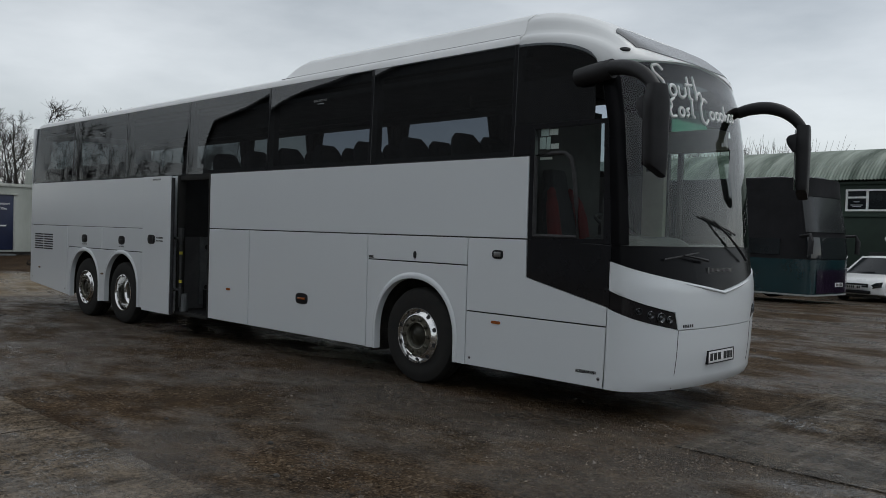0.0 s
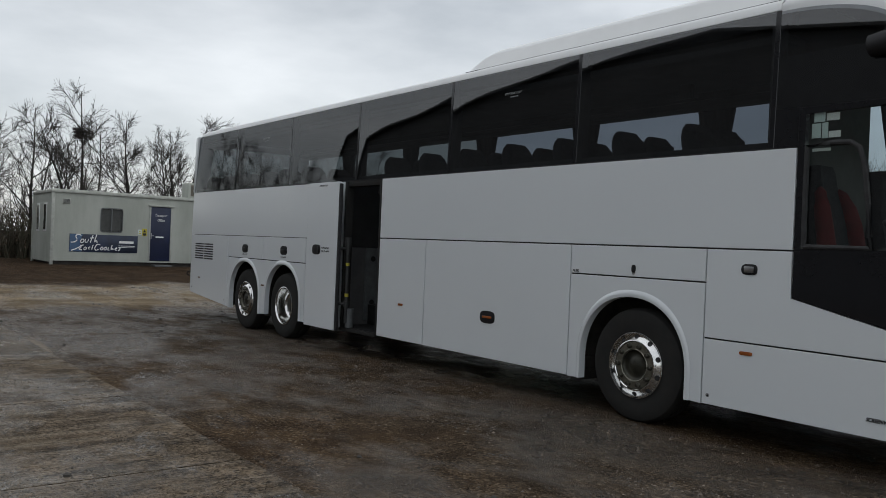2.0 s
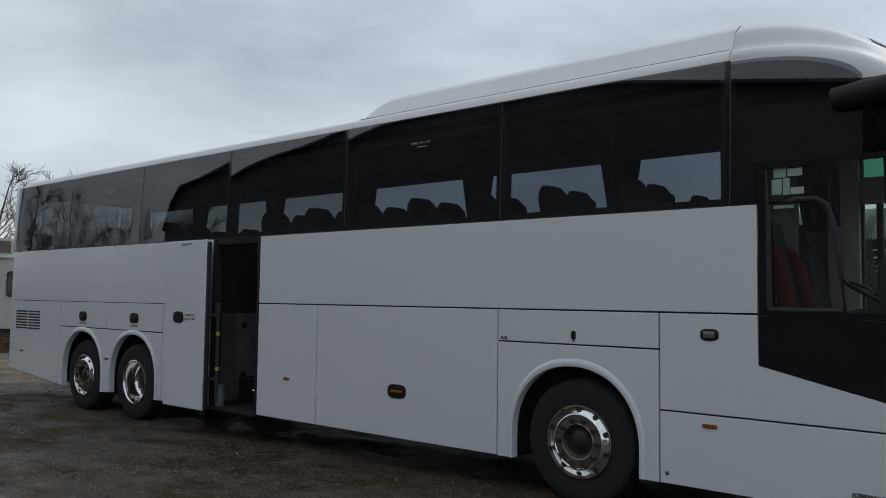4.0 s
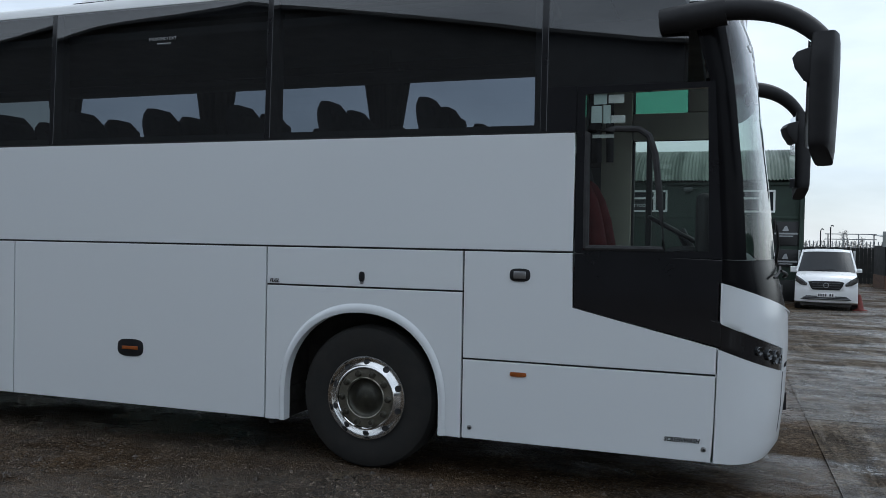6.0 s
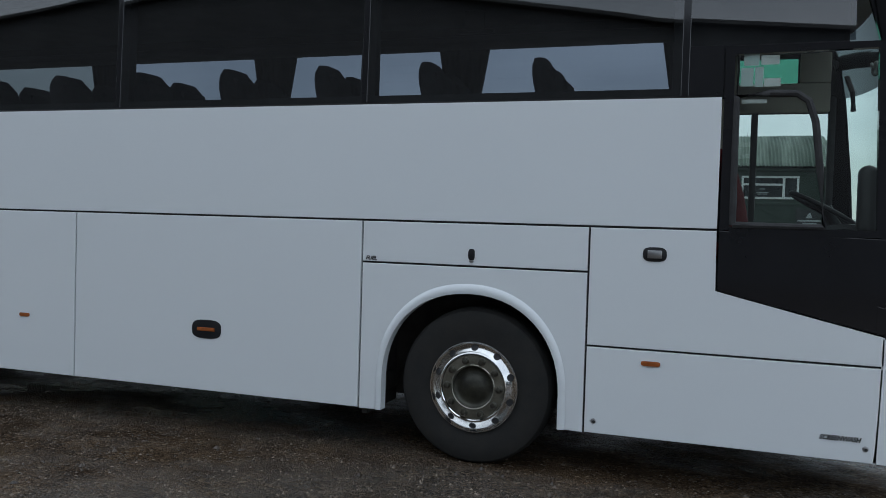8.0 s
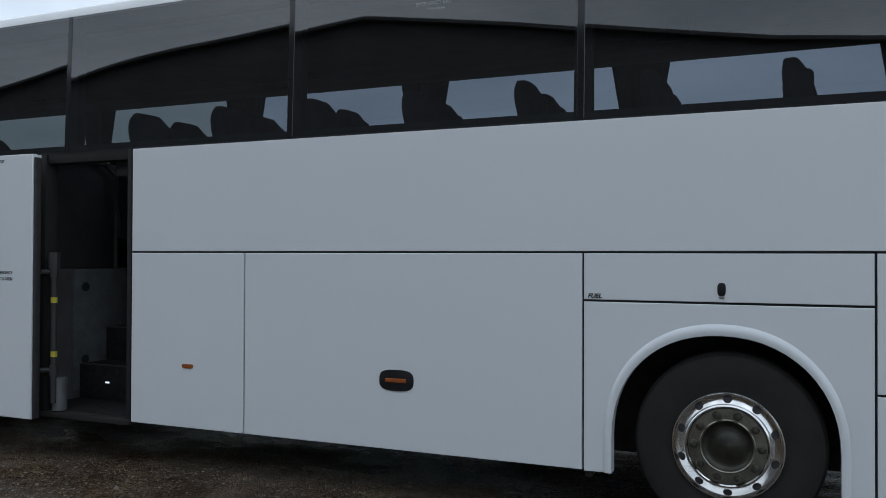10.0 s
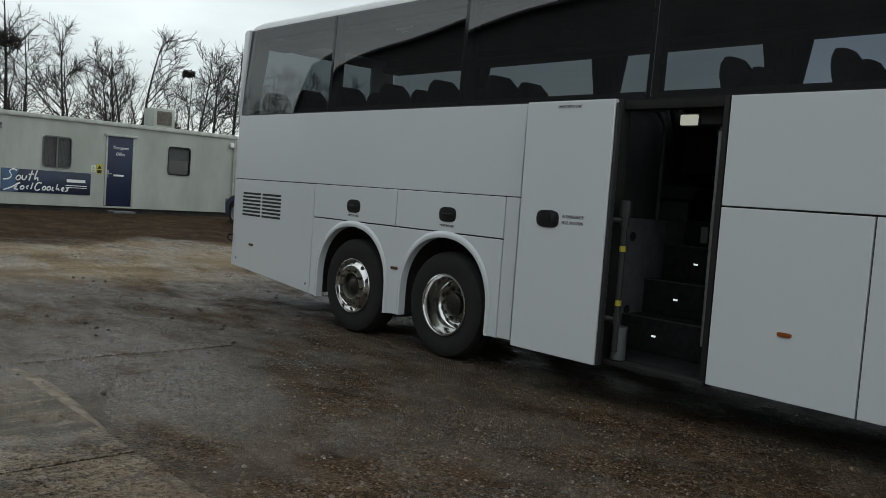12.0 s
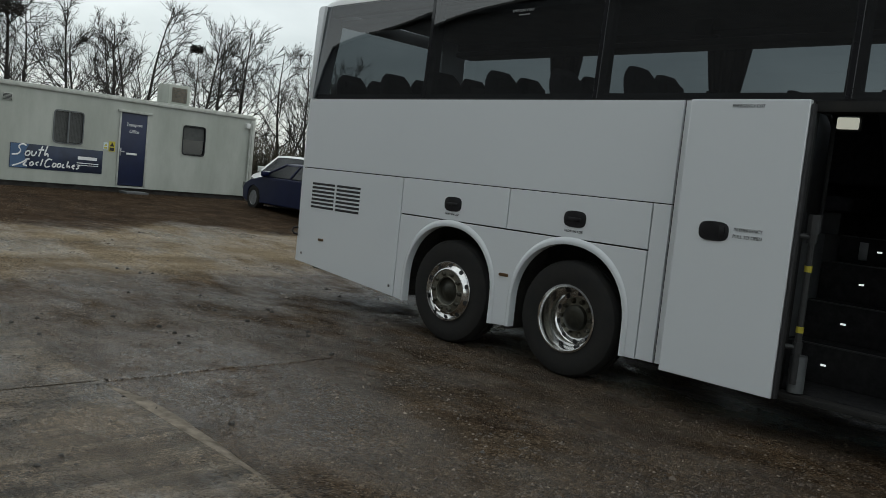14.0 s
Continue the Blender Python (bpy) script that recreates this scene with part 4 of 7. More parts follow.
# seam and number plate on the bumper, plain bars for the plate's characters
for s in (0.30, 0.70):
    bm = bmesh.new()
    tube(bm, [front_at(s, z, 0.0005) for z in (0.30, 0.45, 0.6, 0.75, 0.83)], 0.003, 5)
    part("bumper_seam", bm, SEAM, coach)
bm = bmesh.new()
px = front_at(0.5, 0.55).x
box(bm, px - 0.01, px + 0.012, 1.01, 1.53, 0.495, 0.605, 0.004)
plate = part("number_plate", bm, PALE_INK, coach, "white front number plate in a black frame")
bm = bmesh.new()
bm.free()
for y0, y1 in ((1.045, 1.105), (1.125, 1.185), (1.205, 1.265), (1.325, 1.385), (1.400, 1.455), (1.470, 1.505)):
    part("plate_bar", boxed(px + 0.012, px + 0.0145, y0, y1, 0.515, 0.585), INK, plate, smooth=0)
bm = bmesh.new()
for z0, z1, y0, y1 in ((0.487, 0.495, 1.0, 1.54), (0.605, 0.613, 1.0, 1.54), (0.487, 0.613, 1.0, 1.01), (0.487, 0.613, 1.53, 1.54)):
    box(bm, px - 0.01, px + 0.015, y0, y1, z0, z1)
part("plate_frame", bm, PLASTIC, plate, smooth=0)
bm = bmesh.new()
for i in range(10):
    y = 1.02 + i * 0.052
    x = front_at(0.5, 1.36, 0.0).x - 0.008
    tall = 0.055 if i == 0 else 0.038
    for a in (0.0, 0.026):
        box(bm, x - 0.003, x + 0.004, y + a, y + a + 0.008, 1.36 - tall / 2, 1.36 + tall / 2)
part("maker_badge", bm, STEEL, coach, "row of slim silver badge bars", smooth=0)
bm = bmesh.new()
for i in range(5):
    p = front_at(0.318 + i * 0.009, 0.865, 0.0)
    box(bm, p.x - 0.006, p.x + 0.004, p.y, p.y + 0.020, 0.852, 0.878)
part("maker_badge", bm, INK, coach, smooth=0)

# white script shapes on the windscreen, drawn as plain strokes
def loop(s, z, rs, rz, a0=0, a1=360, n=10):
    return [(s + rs * math.cos(radians(a0 + (a1 - a0) * i / n)), z + rz * math.sin(radians(a0 + (a1 - a0) * i / n))) for i in range(n + 1)]


script = []
script.append([(0.345, 3.09), (0.325, 3.13), (0.300, 3.11), (0.305, 3.05), (0.335, 2.99), (0.340, 2.93), (0.318, 2.88), (0.295, 2.90)])
for i, s in enumerate((0.372, 0.412)):
    script.append(loop(s, 2.92, 0.014, 0.05) if i == 0 else [(s - 0.015, 2.97), (s - 0.014, 2.89), (s, 2.87), (s + 0.014, 2.90), (s + 0.014, 2.97)])
script.append([(0.446, 3.08), (0.442, 2.89), (0.455, 2.87)])
script.append([(0.430, 3.00), (0.462, 3.01)])
script.append([(0.476, 3.10), (0.474, 2.87), (0.478, 2.93), (0.492, 2.96), (0.500, 2.92), (0.502, 2.87)])
script.append([(0.368, 2.83), (0.350, 2.80), (0.356, 2.76), (0.345, 2.72), (0.352, 2.66), (0.372, 2.67)])
script.append(loop(0.398, 2.71, 0.011, 0.04))
script.append([(0.432, 2.75), (0.420, 2.73), (0.432, 2.70), (0.420, 2.67)])
script.append([(0.450, 2.82), (0.448, 2.69), (0.458, 2.67)])
script.append([(0.525, 2.83), (0.508, 2.86), (0.492, 2.78), (0.494, 2.66), (0.512, 2.62), (0.526, 2.67)])
for s in (0.548, 0.578, 0.602, 0.662):
    script.append(loop(s, 2.71, 0.011, 0.038))
script.append([(0.622, 2.82), (0.622, 2.67), (0.630, 2.74), (0.640, 2.72), (0.642, 2.67)])
script.append([(0.694, 2.75), (0.682, 2.73), (0.694, 2.69), (0.680, 2.67)])
bm = bmesh.new()
for pts in script:
    fine = []
    for a, b in zip(pts, pts[1:]):
        fine += [(a[0] + (b[0] - a[0]) * k / 2, a[1] + (b[1] - a[1]) * k / 2) for k in range(2)]
    fine = rounded(fine + [pts[-1]])
    tube(bm, [front_at(0.488 + (s - 0.5) * (1.08 if pts[0][1] > 2.87 else 1.04), 2.66 + (z - 2.62) * 1.05 + 0.035 + (0.0 if pts[0][1] > 2.87 else 0.02 + 0.22 * (s - 0.35)), -0.0155) for s, z in fine], 0.0165, 8)
part("windscreen_script", bm, PALE_INK, coach, "white sweeping script shapes across the windscreen", smooth=60)

# wipers
bm = bmesh.new()
bm.free()
for s0, s1, z1, b0, bz0, b1, bz1 in ((0.655, 0.475, 1.83, 0.425, 1.86, 0.605, 1.70), (0.43, 0.33, 1.50, 0.25, 1.46, 0.40, 1.52)):
    bm = bmesh.new()
    tube(bm, [front_at(s0 + (s1 - s0) * i / 6, 1.45 + (z1 - 1.45) * (i / 6), 0.030 + 0.020 * math.sin(math.pi * i / 6)) for i in range(7)], [0.015, 0.014, 0.013, 0.011, 0.010, 0.009, 0.008], 6)
    arm = part("wiper", bm, PLASTIC, coach, "black windscreen wiper")
    part("wiper_blade", tube(bmesh.new(), [front_at(b0 + (b1 - b0) * i / 8, bz0 + (bz1 - bz0) * i / 8, 0.016) for i in range(9)], 0.009, 6), SEAM, arm)

# black cab side: panel under the driver's window, window surround, pillar, quarter pane
side_panel("cab_side_panel", [(1.503, 1.242), (2.42, 1.030), (2.425, 1.575), (1.503, 1.60)], mat=BLACK)
side_panel("headlamp_band_return", [(2.36, 1.045), (2.424, 1.030), (2.424, 1.185), (2.36, 1.2)], mat=BLACK, y0=-0.001)
def cab_top(x):
    """The curved upper edge of the cab glass."""
    f = min(1.0, max(0.0, (x - 1.28) / 0.925))
    return 3.195 + 0.287 * math.sqrt(max(0, 1 - f * f))


bm = bmesh.new()
sheet(bm, lambda u, v: (lambda x, z: (x, y_glass(z), z))(1.279 + u * 0.915, 2.70 + v * (cab_top(1.279 + u * 0.915) - 0.004 - 2.70)), 16, 6)
q = part("quarter_pane", bm, TINT, coach, "dark curved quarter window", smooth=60)
q.visible_shadow = False
bm = bmesh.new()
sheet(bm, lambda u, v: (lambda z: (1.279 + u * 0.215, y_glass(z), z))(Z_WAIST + 0.006 + v * (2.70 - Z_WAIST - 0.008)), 2, 3)
q = part("quarter_pane", bm, BLACK, coach, smooth=60)
q.visible_shadow = False
# surround of the driver's window
part("cab_header_panel", boxed(1.275, 1.52, 0.05, 0.07, 2.39, 2.655), SEAM, coach, smooth=0)
part("cab_header_panel", boxed(1.30, 2.17, 0.062, 0.075, 2.66, 3.12), SEAM, coach, smooth=0)
for outline, y0, y1 in (([(1.503, 1.604), (1.556, 1.604), (1.556, 2.64), (1.503, 2.69)], 0.0, 0.05),
                        ([(1.503, 2.692), (1.556, 2.642), (2.325, 2.655), (2.36, 2.692)], 0.012, 0.06),
                        ([(2.345, 1.585), (2.425, 1.578), (2.36, 2.69), (2.318, 2.655)], 0.0, 0.05)):
    part("cab_window_surround", prism(bmesh.new(), outline, y0, y1), BLACK, coach, "gloss black surround of the driver's window", smooth=20)
part("cab_window_surround", boxed(1.556, 2.345, -0.002, 0.05, 1.582, 1.622), BLACK, coach, "gloss black surround of the driver's window", smooth=20)
part("cab_pillar_strip", prism(bmesh.new(), [(2.330, 2.70), (2.372, 2.70), (2.21, 3.19), (2.19, 3.20)], 0.05, 0.09), BLACK, coach)
bm = bmesh.new()
sheet(bm, lambda u, v: (1.556 + u * (0.789 - 0.027 * v), 0.016 + 0.010 * v, 1.622 + v * 1.026), 4, 4)
q = part("driver_window", bm, CLEAR, coach, "clear driver's side window", smooth=60)
q.visible_shadow = False
bm = bmesh.new()
fr = [(1.575, 0.006, 1.635), (1.572, 0.006, 2.0), (1.572, 0.008, 2.395), (1.75, 0.010, 2.41), (1.90, 0.010, 2.405), (1.965, 0.010, 2.36), (2.005, 0.009, 2.24), (2.04, 0.008, 1.95), (2.07, 0.006, 1.635), (1.575, 0.006, 1.635)]
tube(bm, fr, 0.021, 8)
part("sliding_window_frame", bm, SEAM, coach, "black rounded sliding window frame")
for a, b, c, d, mat in ((1.605, 1.69, 2.575, 2.645, PAPER), (1.70, 1.80, 2.58, 2.635, PALE_INK), (1.59, 1.66, 2.455, 2.565, PAPER), (1.668, 1.715, 2.45, 2.568, PAPER), (1.72, 1.81, 2.452, 2.50, PALE_INK), (1.60, 1.74, 2.355, 2.378, PALE_INK)):
    part("sticker", boxed(a, b, 0.030, 0.032, c, d), mat, coach, "pale paper notice on the glass", smooth=0)
# folded mirror arm cover low on the cab corner
bm = bmesh.new()
box(bm, 2.255, 2.36, 0.06, 0.20, 1.60, 2.0, 0.05, 4)
part("door_mirror_cover", bm, SOFT_PLASTIC, coach)


# small fittings on the side
def fitting(name, cx, cz, w, h, mat, label="", y=-0.006, p=3.2, depth=0.02):
    return part(name, prism(bmesh.new(), oval(cx, cz, w, h, 24, p), y, y + depth, 0.004), mat, coach, label)


for cx, cz, w, h in ((-2.046, 0.765, 0.250, 0.138), (1.137, 1.443, 0.142, 0.088), (-8.605, 1.352, 0.235, 0.145), (-7.11, 1.358, 0.235, 0.145)):
    holder = fitting("handle_recess", cx, cz, w, h, PLASTIC, "black oval recessed handle")
    grip = 0.28 if cx > 1 else 0.10
    part("handle_lever", boxed(cx - w * 0.30, cx + w * 0.30, -0.014, -0.004, cz - h * grip, cz + h * grip, 0.004), AMBER if cx == -2.046 else (STEEL if cx > 1 else PLASTIC), holder)
fitting("fuel_lock", -0.028, 1.395, 0.045, 0.075, PLASTIC, "black flap lock")
fitting("lock_pull", -0.028, 1.352, 0.030, 0.018, STEEL)
for cx, cz, w in ((1.136, 0.772, 0.115), (-3.755, 0.765, 0.10), (-7.85, 0.755, 0.115), (-10.73, 0.73, 0.10)):
    fitting("side_marker", cx, cz, w, 0.030, DULL_AMBER if cx < -7 else AMBER, "faded amber side marker lamp" if cx < -7 else "amber side marker lamp", y=-0.008, p=5)
for cx, cz in ((0.80, 0.385), (2.335, 0.385), (-9.45, 0.39), (-11.1, 0.53)):
    fitting("skirt_bolt", cx, cz, 0.034, 0.034, STEEL, p=2)
    fitting("bolt_hole", cx + 0.003, cz - 0.003, 0.020, 0.020, SEAM, y=-0.0075, p=2, depth=0.004)
bm = bmesh.new()
tube(bm, [(-11.20, 0.0, 0.745), (-11.23, -0.045, 0.755), (-11.24, -0.06, 0.79), (-11.23, -0.045, 0.825), (-11.2, 0.0, 0.83)], 0.013, 8)
part("rear_marker_stalk", bm, PLASTIC, coach, "small black rubber marker lamp stalk")
slot = part("vent_slot", boxed(0, 0.435, -0.003, 0.012, 0, 0.026, 0.002, 1), SEAM, grille_panel, "dark slot of the engine grille", smooth=0)
slot.matrix_basis = pose(-10.985, 0, 1.098)
for col in (0, 1):
    for i in range(7):
        if col or i:
            twin(slot, pose(-10.985 + col * 0.475, 0, 1.098 + i * 0.046))
lettering("fuel_lettering", "FUEL", 0.036, pose(-0.742, -0.003, 1.345, 90), INK, coach, 1.05, shear=0.3, bold=0.03)
lettering("screenwash_lettering", "SCREENWASH", 0.038, pose(2.20, -0.003, 0.432, 90), INK, coach, 0.88, shear=0.3, bold=0.04)
for cx in (-8.605, -7.11):
    lettering("flap_lettering", "NOT IN USE", 0.030, pose(cx, -0.003, 1.250, 90), INK, coach, 1.2)
for cx in (-7.93, -1.75):
    z = 3.20
    lettering("window_lettering", "EMERGENCY EXIT", 0.034, pose(cx - 0.05, y_glass(z) - 0.004, z + 0.02, 87), GREY_INK, coach, 0.95)
    part("window_lettering_bar", boxed(cx - 0.10, cx + 0.03, y_glass(3.18) - 0.005, y_glass(3.18) - 0.003, 3.172, 3.187), GREY_INK, coach, smooth=0)


# wheels
def wheel(x, kind, far_side=False):
    """One wheel, its hub axis across the coach: kind steer has a proud disc, drive a deep dish."""
    R, W, r = 0.522, 0.295, 0.302
    y = 0.045
    bm = bmesh.new()
    prof = [(r - 0.012, 0.016), (r + 0.012, 0.006), (r + 0.05, 0.0), (r + 0.105, -0.004), (R - 0.055, 0.0), (R - 0.022, 0.014), (R - 0.004, 0.045), (R, 0.085)]
    prof += [(R, 0.105), (R - 0.012, 0.108), (R - 0.012, 0.118), (R, 0.121), (R, 0.165), (R - 0.012, 0.168), (R - 0.012, 0.178), (R, 0.181), (R, W - 0.06), (R - 0.03, W - 0.01), (r, W), (r - 0.012, W - 0.02)]
    lathe(bm, prof, 56, cap=False)
    zc = R - 0.004 + ground_height(x, 0)
    m = pose(x, 2.54 - y, zc, 0, 0, 180) if far_side else pose(x, y, zc)
    tyre = part("wheel", bm, RUBBER, coach, "black tyre on a polished alloy rim", smooth=35)
    tyre.matrix_basis = m
    bm = bmesh.new()
    if kind == "steer":
        prof = [(r + 0.006, 0.012), (r + 0.005, -0.002), (r - 0.001, -0.011), (r - 0.006, -0.012), (r - 0.010, -0.004), (r - 0.013, 0.014), (r - 0.017, 0.020), (0.240, -0.010), (0.234, -0.018), (0.228, -0.024), (0.221, -0.025), (0.215, -0.018)]
        hole_r, hole_y, hub_y, tilt = 0.2615, 0.0045, -0.012, 0.58
    else:
        prof = [(r + 0.006, 0.012), (r + 0.004, -0.004), (r - 0.012, -0.008), (r - 0.022, 0.006), (r - 0.026, 0.05), (r - 0.032, 0.13), (r - 0.046, 0.180), (0.235, 0.196), (0.205, 0.186), (0.188, 0.178), (0.182, 0.180)]
        hole_r, hole_y, hub_y, tilt = 0.220, 0.1895, 0.174, 0.33
    rings = []
    n = 48
    for rr, a in prof:
        rings.append([bm.verts.new((rr * math.cos(2 * math.pi * i / n), a, rr * math.sin(2 * math.pi * i / n))) for i in range(n)])
    for a, b in zip(rings, rings[1:]):
        for i in range(n):
            bm.faces.new((a[i], a[(i + 1) % n], b[(i + 1) % n], b[i]))
    part("rim", bm, CHROME, tyre, "polished alloy rim", smooth=40)
    hole = None
    for i in range(10):
        a = 2 * math.pi * (i + 0.5) / 10
        c = pose(hole_r * math.cos(a), hole_y, hole_r * math.sin(a)) @ Matrix.Rotation(-a, 4, "Y") @ Matrix.Rotation(tilt, 4, "Z")
        if hole:
            twin(hole, c, tyre)
        else:
            hole = part("hand_hole", lathe(bmesh.new(), [(0.0, 0.010), (0.0245, 0.010), (0.0245, -0.001), (0.0225, -0.003), (0.0, -0.002)], 16), SEAM, tyre, smooth=30)
            hole.matrix_basis = c
    bm = bmesh.new()
    if kind == "steer":
        lathe(bm, [(0.214, 0.03), (0.212, hub_y - 0.004), (0.152, hub_y - 0.007), (0.146, hub_y - 0.012), (0.140, hub_y - 0.008), (0.136, hub_y + 0.020)], 36, cap=False)
        bowl = lathe(bmesh.new(), [(0.138, hub_y + 0.010), (0.128, hub_y + 0.022), (0.100, hub_y + 0.026), (0.070, hub_y + 0.010), (0.040, hub_y - 0.004), (0.0, hub_y - 0.008)], 32, cap=False)
        part("hub_cap", bowl, DARK_OLIVE, tyre, "dark greasy sunken hub cap", smooth=60)
    else:
        lathe(bm, [(0.19, 0.19), (0.186, hub_y), (0.120, hub_y - 0.004), (0.117, hub_y - 0.012)], 32, cap=False)
        centre = lathe(bmesh.new(), [(0.119, hub_y), (0.115, hub_y - 0.050), (0.100, hub_y - 0.062), (0.06, hub_y - 0.068), (0.0, hub_y - 0.069)], 32, cap=False)
        part("hub_cap", centre, DARK_OLIVE, tyre, "dark greasy hub end", smooth=35)
    part("hub", bm, HUB, tyre, "worn grey hub flange", smooth=35)
    nut = None
    for i in range(10):
        a = 2 * math.pi * i / 10
        bolt_r = 0.180 if kind == "steer" else 0.155
        c = pose(bolt_r * math.cos(a), hub_y, bolt_r * math.sin(a))
        if nut:
            twin(nut, c, tyre)
        else:
            nut = part("wheel_nut", lathe(bmesh.new(), [(0.0, 0.01), (0.027, 0.0), (0.026, -0.005), (0.0225, -0.008), (0.0215, -0.026), (0.016, -0.035), (0.0, -0.037)], 10), NUT, tyre, smooth=30)
            nut.matrix_basis = c
    return tyre


for x, kind in ((0.0, "steer"), (-7.125, "drive"), (-8.595, "steer")):
    wheel(x, kind)
    wheel(x, kind, True)


# sliding door, standing open and proud of the side
door = part("middle_door", boxed(-6.055, -5.165, -0.155, -0.105, 0.285, 2.378, 0.008, 2), WHITE, coach, "white plug door standing open along the side", smooth=20)
part("door_edge_seal", boxed(-5.163, -5.135, -0.148, -0.095, 0.29, 2.35, 0.008), SEAM, door)
part("inner_door_skin", boxed(-6.04, -5.175, -0.104, -0.085, 0.32, 2.34, 0.004), GREY_METAL, door)
h = part("door_handle", prism(bmesh.new(), oval(-5.745, 1.408, 0.235, 0.145, 24, 3.2), -0.163, -0.150, 0.004), PLASTIC, door, "black oval emergency door handle")
part("handle_lever", boxed(-5.70, -5.655, -0.172, -0.160, 1.362, 1.452, 0.006), PLASTIC, h)
lettering("door_lettering", "IN EMERGENCY", 0.036, pose(-5.485, -0.157, 1.436, 90), INK, door, 0.85)
lettering("door_lettering", "PULL TO OPEN", 0.036, pose(-5.485, -0.157, 1.386, 90), INK, door, 0.90)
lettering("door_lettering", "EMERGENCY EXIT", 0.032, pose(-5.60, -0.157, 2.328, 90), INK, door, 0.95)
# door frame, swing arms and rails
POST_X, POST_Y = -5.085, -0.01
bm = bmesh.new()
box(bm, -5.255, -5.20, 0.0, 0.12, 0.30, 2.39, 0.006)
box(bm, -4.345, -4.305, 0.0, 0.12, 0.30, 2.39, 0.006)
box(bm, -5.20, -4.345, 0.02, 0.12, 2.315, 2.392, 0.006)
box(bm, -5.255, -4.305, -0.02, 0.10, 0.285, 0.325, 0.004)
part("door_frame", bm, RUBBER, coach, "black rubber-edged door frame")
for z in (1.44, 0.66):
    bm = bmesh.new()
    tube(bm, [(-5.20, -0.075, z), (-5.13, -0.05, z + 0.004), (POST_X, POST_Y, z)], 0.020, 8)
    tube(bm, [(POST_X, POST_Y, z - 0.04), (POST_X, POST_Y, z + 0.04)], 0.035, 10)
    part("door_swing_arm", bm, SOFT_PLASTIC, coach)
bm = bmesh.new()
tube(bm, [(POST_X, POST_Y, 0.40), (POST_X, POST_Y, 1.60)], 0.024, 10)
tube(bm, [(POST_X, POST_Y, 1.47), (POST_X, POST_Y, 1.60)], 0.045, 10)
part("door_post", bm, SOFT_PLASTIC, coach, "dark grey door turning post")
part("door_cylinder", tube(bmesh.new(), [(POST_X, 0.05, 0.335), (POST_X, 0.05, 0.60)], 0.058, 14), GREY_METAL, coach, "silver door cylinder")
for z in (0.79, 1.22):
    part("marker_tape", tube(bmesh.new(), [(POST_X, POST_Y, z - 0.022), (POST_X, POST_Y, z + 0.022)], 0.0265, 10), YELLOW, coach, "yellow marker tape")
part("grab_rail", tube(bmesh.new(), [(-4.43, 0.16, 0.55), (-4.43, 0.15, 1.3), (-4.43, 0.15, 2.15), (-4.46, 0.22, 2.24)], 0.016, 8), STEEL, coach, "steel grab rail")
bm = bmesh.new()
box(bm, -5.45, -5.42, 0.50, 1.15, 0.40, 1.46, 0.01)
well = part("stair_side_panel", bm, GREY_METAL, coach, "grey stairwell side panel")
for z in (0.66, 1.30):
    part("panel_hole", tube(bmesh.new(), [(-5.42, 0.62, z), (-5.412, 0.62, z)], 0.040, 14), RUBBER, well, "dark round hole")
glow = bpy.data.materials.new("step_light_glow")
glow.use_nodes = True
gb = glow.node_tree.nodes["Principled BSDF"]
gb.inputs["Emission Color"].default_value = (0.92, 0.95, 1, 1)
gb.inputs["Emission Strength"].default_value = 0.5
part("stairwell_floor", boxed(-5.42, -4.31, 0.10, 1.5, 0.30, 0.335, 0.004), CARPET, coach)
for y, z0, z1 in ((0.56, 0.335, 0.63), (0.86, 0.63, 0.93), (1.15, 0.93, 1.24), (1.48, 1.24, 1.46)):
    st = part("stair", boxed(-5.42, -4.315, y, 1.75, z0, z1, 0.010, 2), CARPET, coach, "dark carpeted entrance step")
    part("step_edge", boxed(-5.42, -4.32, y - 0.004, y + 0.028, z1 - 0.006, z1 + 0.004), SOFT_PLASTIC, st, smooth=0)
    part("step_light", boxed(-5.11, -5.07, y - 0.010, y - 0.001, (z0 + z1) / 2 - 0.006, (z0 + z1) / 2 + 0.009, 0.003), glow, st, "small lit step lamp")
part("door_gear_cover", boxed(-4.60, -4.31, 0.13, 0.40, 2.20, 2.40, 0.02), SEAM, coach)
part("switch_plate", boxed(-5.25, -5.18, 1.468, 1.478, 1.27, 1.42, 0.004), GALV, coach)
bm = bmesh.new()
box(bm, -5.46, -5.45, 0.10, 1.75, 0.33, 1.46)
box(bm, -4.315, -4.30, 0.10, 1.75, 0.33, 1.46)
box(bm, -5.46, -4.30, 1.75, 1.77, 0.33, 1.46)
part("stair_wall", bm, LINING, coach, smooth=0)
bm = bmesh.new()
box(bm, -5.47, -5.44, 0.12, 1.02, 1.46, 2.42, 0.02)
tube(bm, [(-5.40, 0.95, 1.46), (-5.40, 0.95, 2.30), (-5.40, 0.80, 2.40), (-5.40, 0.2, 2.40)], 0.018, 8)
part("modesty_screen", bm, SOFT_PLASTIC, coach, "dark modesty screen beside the stairwell")
part("modesty_screen", boxed(-4.32, -4.29, 0.12, 1.02, 1.46, 2.30, 0.02), SOFT_PLASTIC, coach, "dark modesty screen beside the stairwell")


